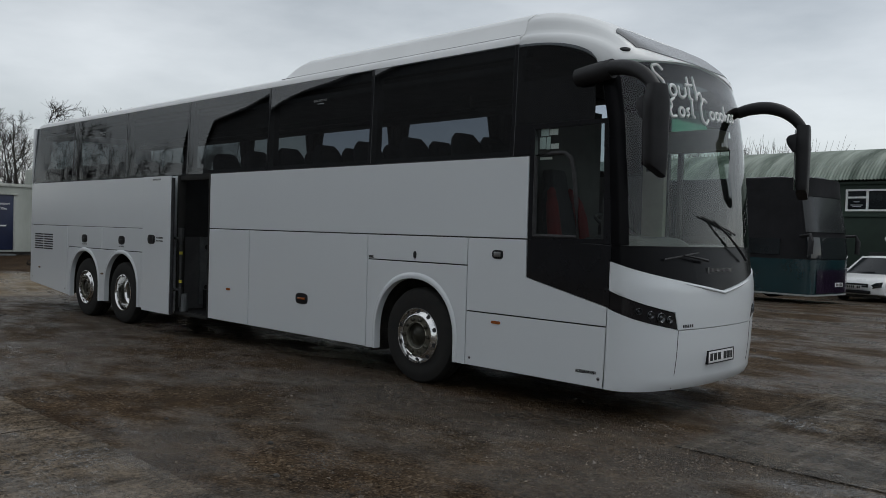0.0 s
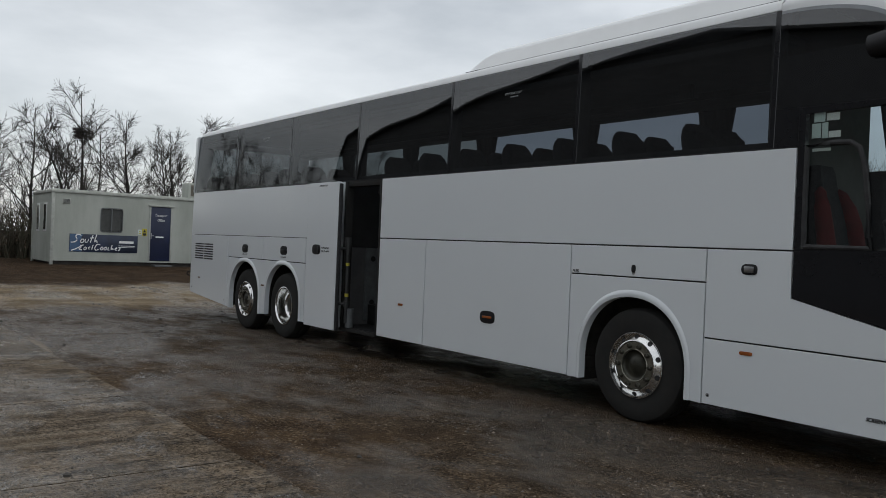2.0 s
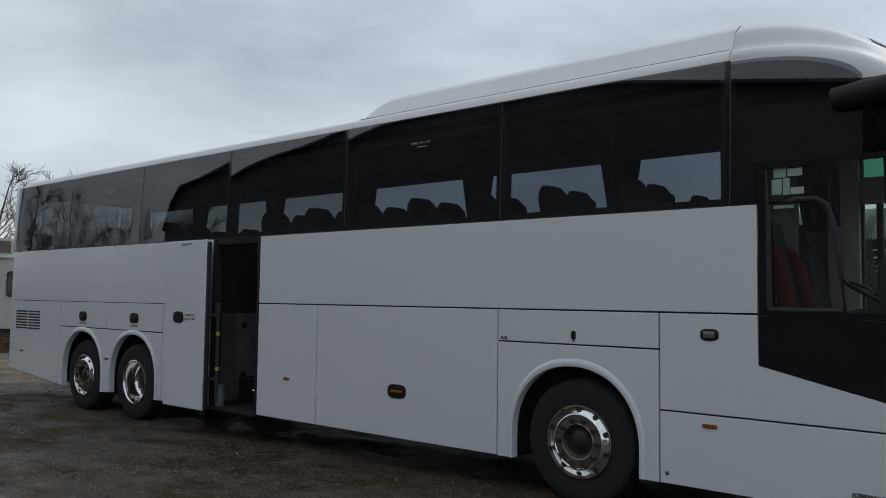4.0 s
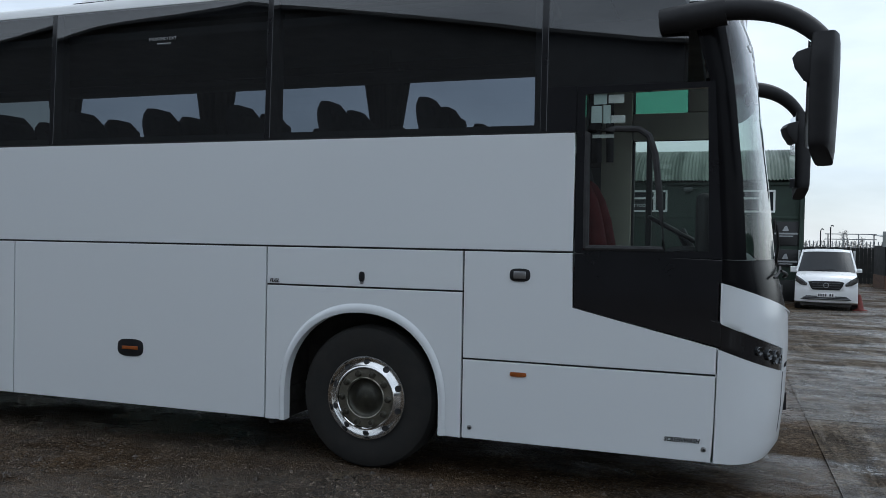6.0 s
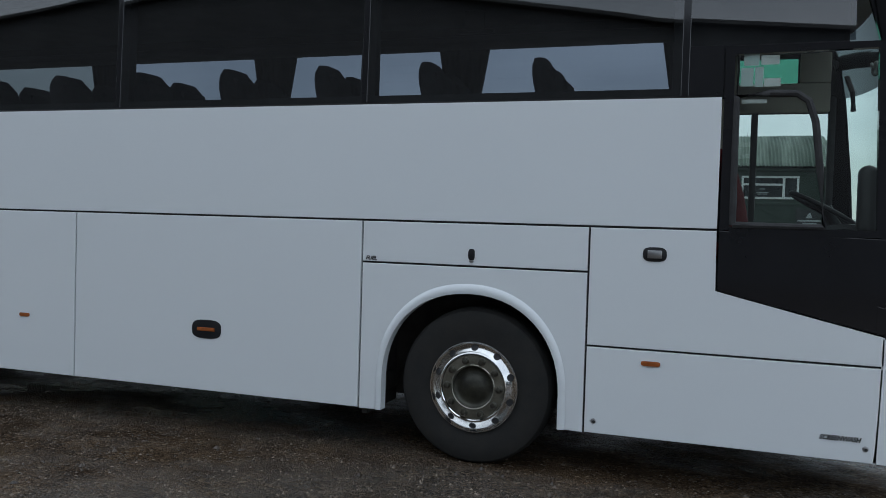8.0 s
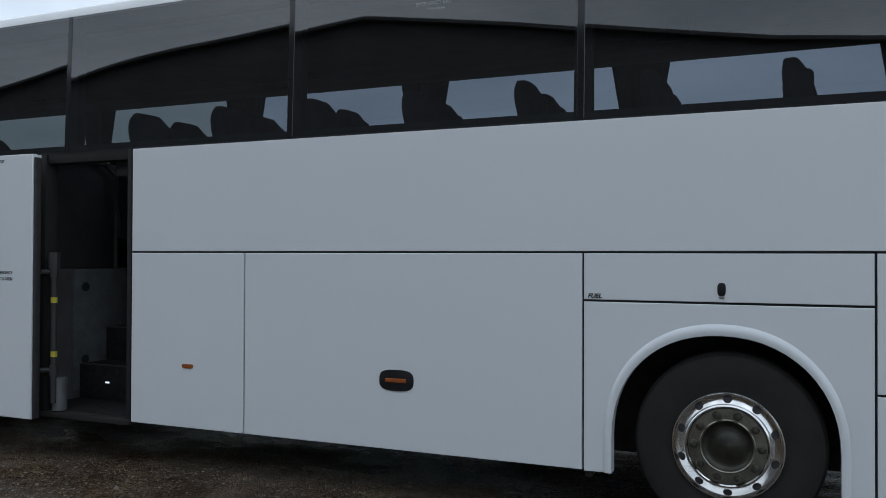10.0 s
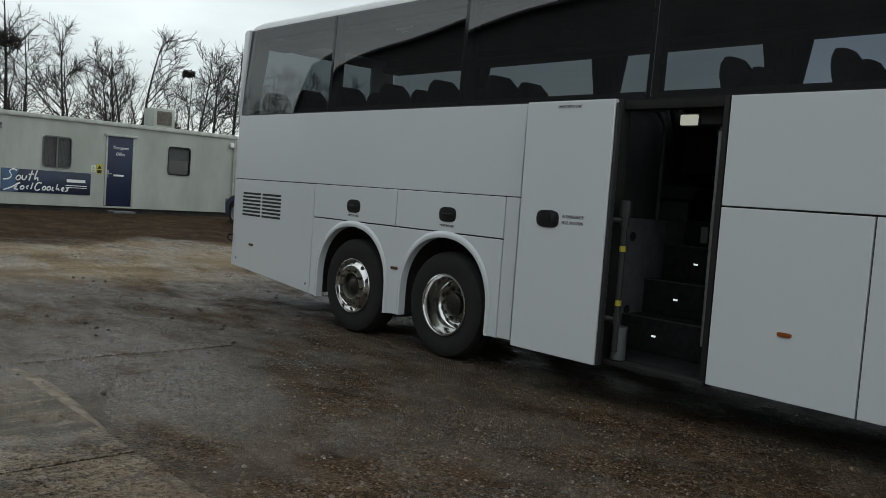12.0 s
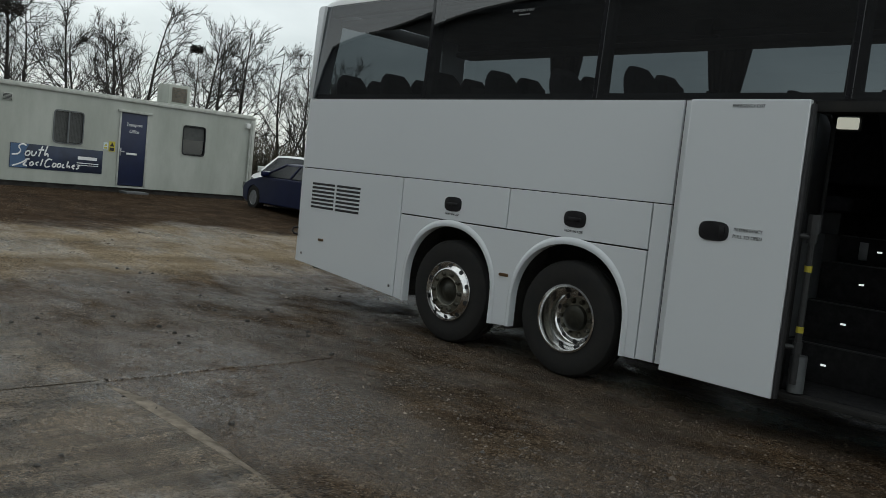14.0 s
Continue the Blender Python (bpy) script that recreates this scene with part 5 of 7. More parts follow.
# inside: racks, ceiling, seats
bm = bmesh.new()
for y0, y1 in ((0.13, 0.45), (2.10, 2.41)):
    box(bm, -10.9, 1.3, y0, y1, 3.255, 3.33, 0.02, 2)
part("luggage_rack", bm, SOFT_PLASTIC, coach)
part("inner_ceiling", boxed(-11.05, 1.6, 0.14, 2.40, 3.462, 3.478), LINING, coach, smooth=0)
part("cab_upright", boxed(1.195, 1.31, 0.080, 0.135, 1.46, 3.40, 0.01), SOFT_PLASTIC, coach)
part("rear_lining", boxed(-11.08, -11.05, 0.12, 2.42, 1.46, 2.45), LINING, coach, smooth=0)
bm = bmesh.new()
box(bm, -11.1, -5.25, 0.058, 0.075, 1.46, 2.40)
box(bm, -4.28, 1.45, 0.058, 0.075, 1.46, 2.40)
box(bm, -11.1, 1.42, 2.46, 2.475, 1.46, 2.40)
part("wall_lining", bm, LINING, coach, smooth=0)


def coach_seat():
    """One passenger seat with its base at the origin, facing +x."""
    bm = bmesh.new()
    def back(u, v):
        a = 2 * math.pi * u
        z = 0.42 + v * 0.98
        cap = math.sqrt(max(0.0, 1 - (max(0.0, v - 0.80) / 0.215) ** 2))
        w = 0.228 * (1 - 0.05 * v) * (0.35 + 0.65 * cap)
        d = (0.098 - 0.020 * v) * (0.30 + 0.70 * cap)
        c, s = math.cos(a), math.sin(a)
        return (-0.16 - 0.26 * v + d * math.copysign(abs(c) ** 0.7, c), w * math.copysign(abs(s) ** 0.55, s), z)
    rows = [[bm.verts.new(back(i / 16, (j / 13) ** 0.7)) for i in range(16)] for j in range(14)]
    for r, s in zip(rows, rows[1:]):
        for k in range(16):
            bm.faces.new((r[k], r[(k + 1) % 16], s[(k + 1) % 16], s[k]))
    bm.faces.new(rows[0])
    bm.faces.new(rows[-1])
    seat = part("seat", bm, SEAT, coach, "charcoal high-backed passenger seat", smooth=60)
    cush = part("seat_cushion", boxed(-0.20, 0.28, -0.22, 0.22, 0.34, 0.48, 0.045, 3), SEAT, seat)
    leg = part("seat_leg", boxed(-0.12, 0.18, -0.16, -0.10, 0.0, 0.34, 0.01), SOFT_PLASTIC, seat)
    head = bmesh.new()
    box(head, -0.385, -0.300, -0.160, 0.160, 1.10, 1.335, 0.040, 3)
    hd = part("headrest", head, SEAT, seat)
    return [seat, cush, leg, hd]


first = coach_seat()
ROWS = [0.75 - 0.80 * i for i in range(15)]
LATS = (0.34, 0.80, 1.74, 2.20)
n_seat = 0
for i, x in enumerate(ROWS):
    for j, y in enumerate(LATS):
        if -5.7 < x < -4.2 and y < 1:
            continue
        m = pose(x, y, 1.31)
        if n_seat == 0:
            first[0].matrix_basis = m
        else:
            s = twin(first[0], m)
            for p in first[1:]:
                twin(p, p.matrix_basis.copy(), s)
        n_seat += 1

# gathered dark curtains beside the far windows' uprights
for x in EDGES[1:-1]:
    bm = bmesh.new()
    def fold(u, v, x=x):
        lo, hi = x - 0.15 + 0.22 * u, x - 0.30 + 0.52 * u
        return (lo + (hi - lo) * v, 2.375 + 0.018 * math.sin(u * 26), 2.42 + 0.90 * v)
    sheet(bm, fold, 24, 3, (0, 0.006, 0))
    part("curtain", bm, SEAT, coach, "gathered charcoal curtain", smooth=60)
bm = bmesh.new()
sheet(bm, lambda u, v: (1.10 - 0.14 * v + u * (0.35 + 0.14 * v), 2.375 + 0.018 * math.sin(u * 20), 2.42 + 0.90 * v), 20, 3, (0, 0.006, 0))
part("curtain", bm, SEAT, coach, "gathered charcoal curtain", smooth=60)

# small lit lamp over the gangway
lamp_glow = bpy.data.materials.new("cream_lamp_glow")
lamp_glow.use_nodes = True
lg = lamp_glow.node_tree.nodes["Principled BSDF"]
lg.inputs["Base Color"].default_value = (0.7, 0.68, 0.58, 1)
lg.inputs["Emission Color"].default_value = (1.0, 0.97, 0.84, 1)
lg.inputs["Emission Strength"].default_value = 0.27
lamp = part("gangway_lamp", boxed(-5.585, -5.405, 1.492, 1.525, 2.36, 2.46, 0.012, 2), lamp_glow, coach, "small lit cream gangway lamp")
part("lamp_frame", boxed(-5.60, -5.39, 1.526, 1.56, 2.345, 2.475, 0.01), SOFT_PLASTIC, lamp)
# an added dark block that stops far-window daylight showing through the open door
part("daylight_block", boxed(-5.88, -5.05, 1.98, 2.38, 1.90, 2.68, 0.07, 3), SEAT, coach, "charcoal block added to hide far-side daylight", smooth=60)

# driver's place
def bucket_back(x, y, z, mat, name, label, wide=1.0, tall=1.0):
    """A bolstered seat back with a narrower head."""
    bm = bmesh.new()
    rows = []
    for j in range(15):
        v = j / 14
        w = 0.245 - 0.03 * v if v < 0.66 else (0.245 - 0.02) * (1 - 0.42 * smoothstep(0.64, 0.78, v))
        if j == 14:
            w *= 0.8
        row = []
        for i in range(18):
            a = 2 * math.pi * i / 18
            c, s = math.cos(a), math.sin(a)
            bolster = 0.05 * abs(s) ** 3 if c > 0 else 0.0
            row.append(bm.verts.new((x - 0.20 * v * tall + 0.07 * math.copysign(abs(c) ** 0.7, c) + bolster, y + wide * w * math.copysign(abs(s) ** 0.6, s), z + 1.05 * v * tall)))
        rows.append(row)
    for r, s in zip(rows, rows[1:]):
        for k in range(18):
            bm.faces.new((r[k], r[(k + 1) % 18], s[(k + 1) % 18], s[k]))
    bm.faces.new(rows[0])
    bm.faces.new(rows[-1])
    return part(name, bm, mat, coach, label, smooth=60)


ds = bucket_back(1.54, 0.53, 1.46, SEAT, "driver_seat", "black leather driver's seat with red bolsters", 1.0, 0.80)
for y in (0.295, 0.765):
    bolster = tube(bmesh.new(), [(1.61, y, 1.50), (1.605, y, 1.64), (1.575, y, 1.82), (1.54, y + (0.53 - y) * 0.10, 1.96), (1.50, y + (0.53 - y) * 0.28, 2.07), (1.48, y + (0.53 - y) * 0.42, 2.11)], [0.062, 0.070, 0.066, 0.060, 0.046, 0.022], 12)
    part("side_bolster", bolster, RED_SEAT, ds, "red leather side bolster", smooth=70)
part("seat_cushion", boxed(1.44, 1.92, 0.28, 0.78, 1.42, 1.54, 0.05, 3), RED_SEAT, ds)
part("seat_base", boxed(1.42, 1.78, 0.34, 0.72, 1.06, 1.44, 0.03), SOFT_PLASTIC, ds)
bm = bmesh.new()
box(bm, 1.36, 1.80, 1.75, 2.2, 1.42, 1.56, 0.05, 3)
box(bm, 1.40, 1.70, 1.85, 2.1, 1.06, 1.42, 0.03, 1)
cs = bucket_back(1.36, 1.97, 1.5, SEAT, "courier_seat", "charcoal courier seat", 1.0, 0.8)
part("seat_base", bm, SEAT, cs)
part("driver_partition", boxed(1.325, 1.345, 0.16, 1.45, 1.46, 2.98, 0.006), SOFT_PLASTIC, coach, "dark partition behind the driver")
bm = bmesh.new()
def dash_f(u, v):
    a = math.pi * v
    y = 0.16 + 2.22 * u
    reach = 0.20 * plan(2 * u - 1, 2.3)
    return (2.20 + reach - 0.26 * math.cos(a) * (1.15 if u < 0.42 else 0.7), y, 1.46 + (0.20 if u < 0.42 else 0.13) * math.sin(a))
sheet(bm, dash_f, 30, 12, (0, 0, -0.03))
part("dashboard", bm, SOFT_PLASTIC, coach, "dark moulded dashboard", smooth=50)
part("dash_front", boxed(2.02, 2.06, 0.15, 2.38, 1.06, 1.46, 0.01), SOFT_PLASTIC, coach)
bm = bmesh.new()
ctr = Matrix.Translation((2.13, 0.56, 1.75)) @ pose(0, 0, 0, 0, -62, 0)
pts = [ctr @ Vector((0, 0.225 * math.cos(2 * math.pi * i / 28), 0.225 * math.sin(2 * math.pi * i / 28))) for i in range(29)]
tube(bm, pts, 0.016, 8)
for a in (30, 150, 270):
    tube(bm, [ctr @ Vector((0, 0, 0)), ctr @ Vector((0, 0.22 * math.cos(radians(a)), 0.22 * math.sin(radians(a))))], 0.016, 6)
tube(bm, [ctr @ Vector((0.02, 0, 0)), (2.26, 0.56, 1.54)], 0.035, 8)
part("steering_wheel", bm, PLASTIC, coach, "black steering wheel", smooth=60)
bm = bmesh.new()
box(bm, 1.5, 2.25, 0.30, 2.30, 3.09, 3.17, 0.03, 2)
part("cab_header", bm, SOFT_PLASTIC, coach)
BEIGE = material("pale_door_pillar", (0.55, 0.52, 0.43), 0.6, vary=0.15, scale=4)
part("far_cab_pillar", boxed(1.32, 1.60, 2.38, 2.48, 1.10, 3.40, 0.01), BEIGE, coach)
part("door_header_panel", boxed(1.61, 2.34, 2.37, 2.43, 2.62, 2.865, 0.015), BEIGE, coach)
part("door_header_panel", boxed(2.10, 2.34, 2.37, 2.43, 2.868, 3.12, 0.015), BEIGE, coach)
part("upper_side_pane", boxed(1.60, 2.10, 2.455, 2.463, 2.85, 3.12), glass("green_tinted_upper_pane", (0.27, 0.50, 0.405), 0.6), coach, "green tinted upper side pane", smooth=0).visible_shadow = False
bm = bmesh.new()
box(bm, 2.34, 2.395, 2.44, 2.50, 1.10, 2.75, 0.01)
box(bm, 1.30, 2.38, 2.44, 2.50, 2.62, 2.76, 0.01)
box(bm, 1.30, 1.62, 2.44, 2.50, 2.76, 3.30, 0.01)
box(bm, 1.62, 2.09, 2.44, 2.50, 2.76, 2.87, 0.01)
box(bm, 1.62, 2.22, 2.44, 2.50, 3.09, 3.30, 0.01)
box(bm, 2.09, 2.33, 2.44, 2.50, 2.87, 3.10, 0.01)
box(bm, 1.73, 1.785, 2.44, 2.50, 1.10, 2.62, 0.01)
box(bm, 1.60, 1.625, 2.44, 2.50, 1.10, 2.62, 0.01)
part("far_door_frame", bm, SEAM, coach)
bm = bmesh.new()
sheet(bm, lambda u, v: (1.625 + u * 0.72, 2.48, 1.12 + v * 1.50), 2, 2)
q = part("front_door_glass", bm, CLEAR, coach)
q.visible_shadow = False
# seat-back grab handles and a screen that hang in the windows
bm = bmesh.new()
for x in (-0.55, -6.9):
    box(bm, x, x + 0.30, 1.15, 1.20, 3.12, 3.15, 0.008)
    box(bm, x + 0.06, x + 0.22, 1.15, 1.20, 3.15, 3.30, 0.008)
part("ceiling_monitor", bm, PLASTIC, coach, "folded ceiling monitor")


# mirrors
def wing_mirror(root, joint, bend, top, low, turn, label):
    bm = bmesh.new()
    p = [Vector(q) for q in (root, joint, bend, top)]
    pts = []
    for i in range(19):
        t = i / 18
        a, b, c, d = (1 - t) ** 3, 3 * t * (1 - t) ** 2, 3 * t * t * (1 - t), t ** 3
        pts.append(p[0] * a + p[1] * b + p[2] * c + p[3] * d)
    tube(bm, pts, [0.058 + 0.010 * math.sin(math.pi * i / 18) - 0.010 * i / 18 for i in range(19)], 12, flat=1.05)
    arm = part("mirror_arm", bm, PLASTIC, coach, label, smooth=60)
    bm = bmesh.new()
    t, l = Vector(top), Vector(low)
    ct, st = math.cos(radians(turn)), math.sin(radians(turn))
    rows = []
    for k in range(15):
        f = k / 14
        g = 0.02 + 0.98 * f
        c = t + (l - t) * g + Vector((0, 0, 0.05 * (1 - g)))
        wide = (0.078 + 0.030 * smoothstep(0, 0.25, f) - 0.014 * f) * (1 if 0 < k < 14 else 0.93)
        deep = (0.076 + 0.004 * math.sin(math.pi * f) - 0.010 * f) * (1 if 0 < k < 14 else 0.92)
        row = []
        for i in range(16):
            a = 2 * math.pi * i / 16
            u, v = deep * math.copysign(abs(math.cos(a)) ** 0.42, math.cos(a)), wide * math.copysign(abs(math.sin(a)) ** 0.42, math.sin(a))
            if u < 0:
                u *= 0.75
            cut = -0.05 * (v / wide) * max(0.0, f - 0.85) / 0.15
            row.append(bm.verts.new(c + Vector((u * ct - v * st, u * st + v * ct, cut))))
        rows.append(row)
    for r, s in zip(rows, rows[1:]):
        for i in range(16):
            bm.faces.new((r[i], r[(i + 1) % 16], s[(i + 1) % 16], s[i]))
    bm.faces.new(rows[0])
    bm.faces.new(rows[-1])
    shell = part("mirror_housing", bm, PLASTIC, arm, smooth=45)
    bm = bmesh.new()
    for f0, f1 in ((0.08, 0.26), (0.31, 0.93)):
        quad = []
        for f, s in ((f0, -1), (f0, 1), (f1, 1), (f1, -1)):
            c = t + (l - t) * f + Vector((0, 0, 0.05 * (1 - f)))
            u, v = -0.066, 0.076 * s
            quad.append(bm.verts.new(c + Vector((u * ct - v * st, u * st + v * ct, 0))))
        bm.faces.new(quad)
    part("mirror_glass", bm, MIRROR, shell, smooth=0)
    # bracket cowl over the small upper mirror
    bm = bmesh.new()
    c = t + (l - t) * 0.24
    prism(bm, [(-0.03, 0.12), (-0.125, 0.095), (-0.150, 0.06), (-0.135, 0.0), (-0.085, -0.075), (-0.03, -0.10)], -0.088, 0.088, 0.012)
    bmesh.ops.transform(bm, matrix=Matrix.Translation(c) @ pose(0, 0, 0, 0, 0, turn), verts=bm.verts)
    part("mirror_cowl", bm, PLASTIC, shell)
    return arm


wing_mirror((2.02, 0.0, 3.075), (2.42, -0.04, 3.14), (2.74, -0.16, 3.13), (2.95, -0.24, 2.85), (2.94, -0.215, 2.19), -20, "black curved mirror arm with a long housing")
wing_mirror((2.36, 2.50, 3.02), (2.62, 2.52, 3.12), (2.90, 2.58, 3.10), (3.055, 2.62, 2.83), (3.06, 2.62, 2.14), 12, "black curved mirror arm with a long housing")
bm = bmesh.new()
tube(bm, [(2.02, -0.005, 3.075), (2.20, -0.02, 3.09), (2.42, -0.055, 3.105)], [0.070, 0.078, 0.076], 12, flat=1.15)
part("mirror_mount", bm, PLASTIC, coach, smooth=60)
bm = bmesh.new()
tube(bm, [front_at(0.86, 2.90, -0.04), front_at(0.80, 2.75, -0.10), front_at(0.795, 2.60, -0.12)], 0.022, 8)
part("inner_mirror_arm", bm, PLASTIC, coach)


# ---- surroundings ----
def bare_tree(name, seed, height, label):
    """A bare winter tree: a tapering leader, rising limbs, branches and fine straight twigs."""
    rnd = random.Random(seed)
    crown, trunk = bmesh.new(), bmesh.new()

    def shoot(b, p, d, length, r0, r1, n, bend, up, sides):
        """A bent shoot; gives back its points and directions."""
        pts, dirs, rad = [p.copy()], [d.copy()], [r0]
        for i in range(n):
            d = (d + Vector((rnd.uniform(-1, 1), rnd.uniform(-1, 1), rnd.uniform(-0.6, 0.6))) * bend + Vector((0, 0, up))).normalized()
            p = p + d * length / n
            pts.append(p.copy())
            dirs.append(d.copy())
            rad.append(r0 + (r1 - r0) * (i + 1) / n)
        tube(b, pts, rad, sides, cap=False)
        return pts, dirs

    def offshoot(d, angle):
        side = d.orthogonal().normalized()
        side.rotate(Matrix.Rotation(rnd.uniform(0, 2 * math.pi), 3, d))
        return (d * math.cos(angle) + side * math.sin(angle)).normalized()

    def along(pts, dirs, f):
        k = min(len(pts) - 2, int(f * (len(pts) - 1)))
        return pts[k].lerp(pts[k + 1], f * (len(pts) - 1) - k), dirs[k + 1]

    stems = rnd.choice((1, 2, 2))
    for s in range(stems):
        a = rnd.uniform(0, 6.28)
        lean = 0.04 if stems == 1 else 0.17
        tall = height * rnd.uniform(0.88, 1.0) * (1.0 if s == 0 else 0.86)
        base = Vector((0.10 * s * math.cos(a), 0.10 * s * math.sin(a), -0.1))
        pts, dirs = shoot(trunk, base, Vector((lean * math.cos(a), lean * math.sin(a), 1)).normalized(), tall, 0.115 * height / 7 / (1 + 0.25 * (stems - 1)), 0.012, 9, 0.09, 0.03, 6)
        limbs = 19 if stems == 1 else 14
        for k in range(limbs):
            f = 0.20 + 0.74 * (k + rnd.uniform(0, 0.8)) / limbs
            at, d = along(pts, dirs, f)
            size = tall * (0.47 - 0.36 * f) * rnd.uniform(0.75, 1.2)
            lp, ld = shoot(crown, at, offshoot(d, radians(rnd.uniform(38, 62))), size, 0.046 * (1.15 - f), 0.009, 5, 0.16, 0.10, 4)
            for q in range(rnd.choice((6, 7, 8, 9))):
                g = rnd.uniform(0.22, 0.98)
                at2, d2 = along(lp, ld, g)
                bp, bd = shoot(crown, at2, offshoot(d2, radians(rnd.uniform(28, 52))), size * rnd.uniform(0.30, 0.52), 0.014, 0.0066, 3, 0.14, 0.06, 3)
                for t in range(5):
                    at3, d3 = along(bp, bd, rnd.uniform(0.25, 1.0))
                    tp, td = shoot(crown, at3, offshoot(d3, radians(rnd.uniform(22, 48))), rnd.uniform(0.22, 0.52), 0.0068, 0.0050, 2, 0.12, 0.04, 3)
                    if t % 2:
                        at4, d4 = along(tp, td, 0.55)
                        shoot(crown, at4, offshoot(d4, radians(35)), rnd.uniform(0.12, 0.26), 0.0055, 0.0045, 1, 0.1, 0.0, 3)
    tree = thing(name, pose(0, 0, 0), label, "tree", "bare trees round the yard")
    part("trunk", trunk, BARK, tree, smooth=60)
    part("crown", crown, BARK, tree, smooth=0)
    return tree


trees = [bare_tree("tree", 11 + i, 7.4, "bare winter tree with a dense fan of thin twigs") for i in range(4)]
rnd = random.Random(5)
spots = [(-31.4, 2.75, 1.06), (-30.9, 0.6, 0.92), (-31.2, -1.5, 0.98), (-31.5, -3.6, 0.95), (-31.2, 4.8, 0.90), (-31.6, 6.9, 1.0), (-31.0, 8.8, 0.92), (-31.8, 10.9, 0.96), (-31.2, 12.9, 0.86), (-33, 15.2, 0.95),
         (-32.4, -5.9, 1.0), (-32, -8.4, 0.95), (-34.5, 3.8, 0.92), (-35, 7.8, 1.0), (-34.6, -0.4, 0.9), (-35.5, 12.0, 1.0), (-35, -11.5, 1.0), (-33.5, 17.5, 1.0), (-36, 20.5, 1.05), (-37, -15.5, 1.0)]
far_spots = [(-16, 44, 1.08), (-12.5, 46, 1.05), (-8, 45, 0.85), (-20, 45, 1.1), (-4, 46, 0.90), (0, 45, 0.95), (3.2, 47, 1.1), (-14, 47, 1.1), (-18, 46, 1.05), (12, 66, 0.50), (17, 62, 0.60), (22, 60, 0.62), (27, 62, 0.66)]
low_spots = [(-50, -35, 0.80), (-54, -32, 0.85), (-57, -36, 0.95), (-61, -31, 0.9), (-64, -36, 1.0), (-68, -32, 1.0), (-73, -35, 1.05), (-78, -31, 1.1), (-84, -35, 1.15)]
used = [0, 0, 0, 0]
for i, (x, y, s) in enumerate(spots + far_spots + low_spots):
    k = i % 4
    m = Matrix.Translation((x, y, ground_height(x, y))) @ pose(0, 0, 0, 0, 0, rnd.uniform(0, 360)) @ Matrix.Scale(s * 0.93, 4)
    if not used[k]:
        trees[k].matrix_basis = m
        used[k] = 1
    else:
        t = copy_thing(trees[k], m)
        t.matrix_basis = m

# nests high in two of the trees
def nest(x, y, z, r):
    bm = bmesh.new()
    rr = random.Random(int(z * 100))
    for i in range(160):
        a, b = rr.uniform(0, 6.28), rr.uniform(-0.5, 0.5)
        c = Vector((x + r * 0.7 * math.cos(a), y + r * 0.7 * math.sin(a), z + r * 1.1 * b))
        d = Vector((rr.uniform(-1, 1), rr.uniform(-1, 1), rr.uniform(-0.4, 0.4))).normalized() * r * 0.6
        tube(bm, [c - d, c + d], 0.012, 3, cap=False)
    ob = part("bird_nest", bm, NEST, smooth=0)
    return tagged(ob, "dark twig nest lodged high in a bare tree", "nest", "nests")


nest(-31.4, 2.67, 5.62, 0.36)
nest(-31.0, 8.82, 5.42, 0.20)


def scrub(name, x0, x1, y0, y1, h, n, mat, label, seed):
    """A thicket of thin stems."""
    rr = random.Random(seed)
    bm = bmesh.new()
    for i in range(n):
        x, y = rr.uniform(x0, x1), rr.uniform(y0, y1)
        z = ground_height(x, y)
        hh = h * rr.uniform(0.55, 1.05)
        d = Vector((rr.uniform(-0.35, 0.35), rr.uniform(-0.35, 0.35), 1))
        p = Vector((x, y, z))
        tube(bm, [p, p + d * hh * 0.5, p + d * hh + Vector((rr.uniform(-0.2, 0.2), rr.uniform(-0.2, 0.2), 0))], [0.028, 0.020, 0.006], 3, cap=False)
        for k in range(5):
            b = p + d * hh * rr.uniform(0.2, 0.9)
            e = b + Vector((rr.uniform(-0.5, 0.5), rr.uniform(-0.5, 0.5), rr.uniform(0.05, 0.5)))
            tube(bm, [b, e], [0.014, 0.006], 3, cap=False)
    return tagged(part(name, bm, mat, smooth=0), label, "hedge", kind="stuff")


scrub("hedge", -31, -29, -16, 15, 2.1, 1500, HEDGE, "tangled brown winter hedge behind the cabin", 3)
scrub("far_hedge", -40, -37, -22, 30, 3.0, 1200, HEDGE, "distant tangled brown hedge", 4)
scrub("far_hedge", 4, 34, 54, 57, 2.3, 1300, HEDGE, "distant tangled brown hedge", 12)
scrub("far_hedge", -24, -11.8, 43, 46, 7.8, 1500, HEDGE, "tall brown brush behind the barn", 21)
scrub("far_hedge", -7, 4.5, 43, 46, 7.0, 700, HEDGE, "tall brown brush behind the barn", 22)
scrub("far_hedge", 46, 52, -70, 70, 2.6, 1500, HEDGE, "distant tangled brown hedge", 9)
scrub("far_hedge", -45, -40, -60, -18, 3.2, 900, HEDGE, "distant tangled brown hedge", 6)


# ---- office cabin ----
CX, CY0, CY1, CZ0, CZ1 = -24.0, -0.25, 6.85, 0.50, 2.86
cabin = thing("office_cabin", pose(CX, 0.30, ground_height(CX, 3)), "pale grey-green portable office cabin with a navy door", "cabin")
def cab_part(name, bm, mat, label="", parent=None, smooth=28):
    bmesh.ops.translate(bm, verts=bm.verts, vec=(-CX, 0, -ground_height(CX, 3)))
    return part(name, bm, mat, parent or cabin, label, smooth)


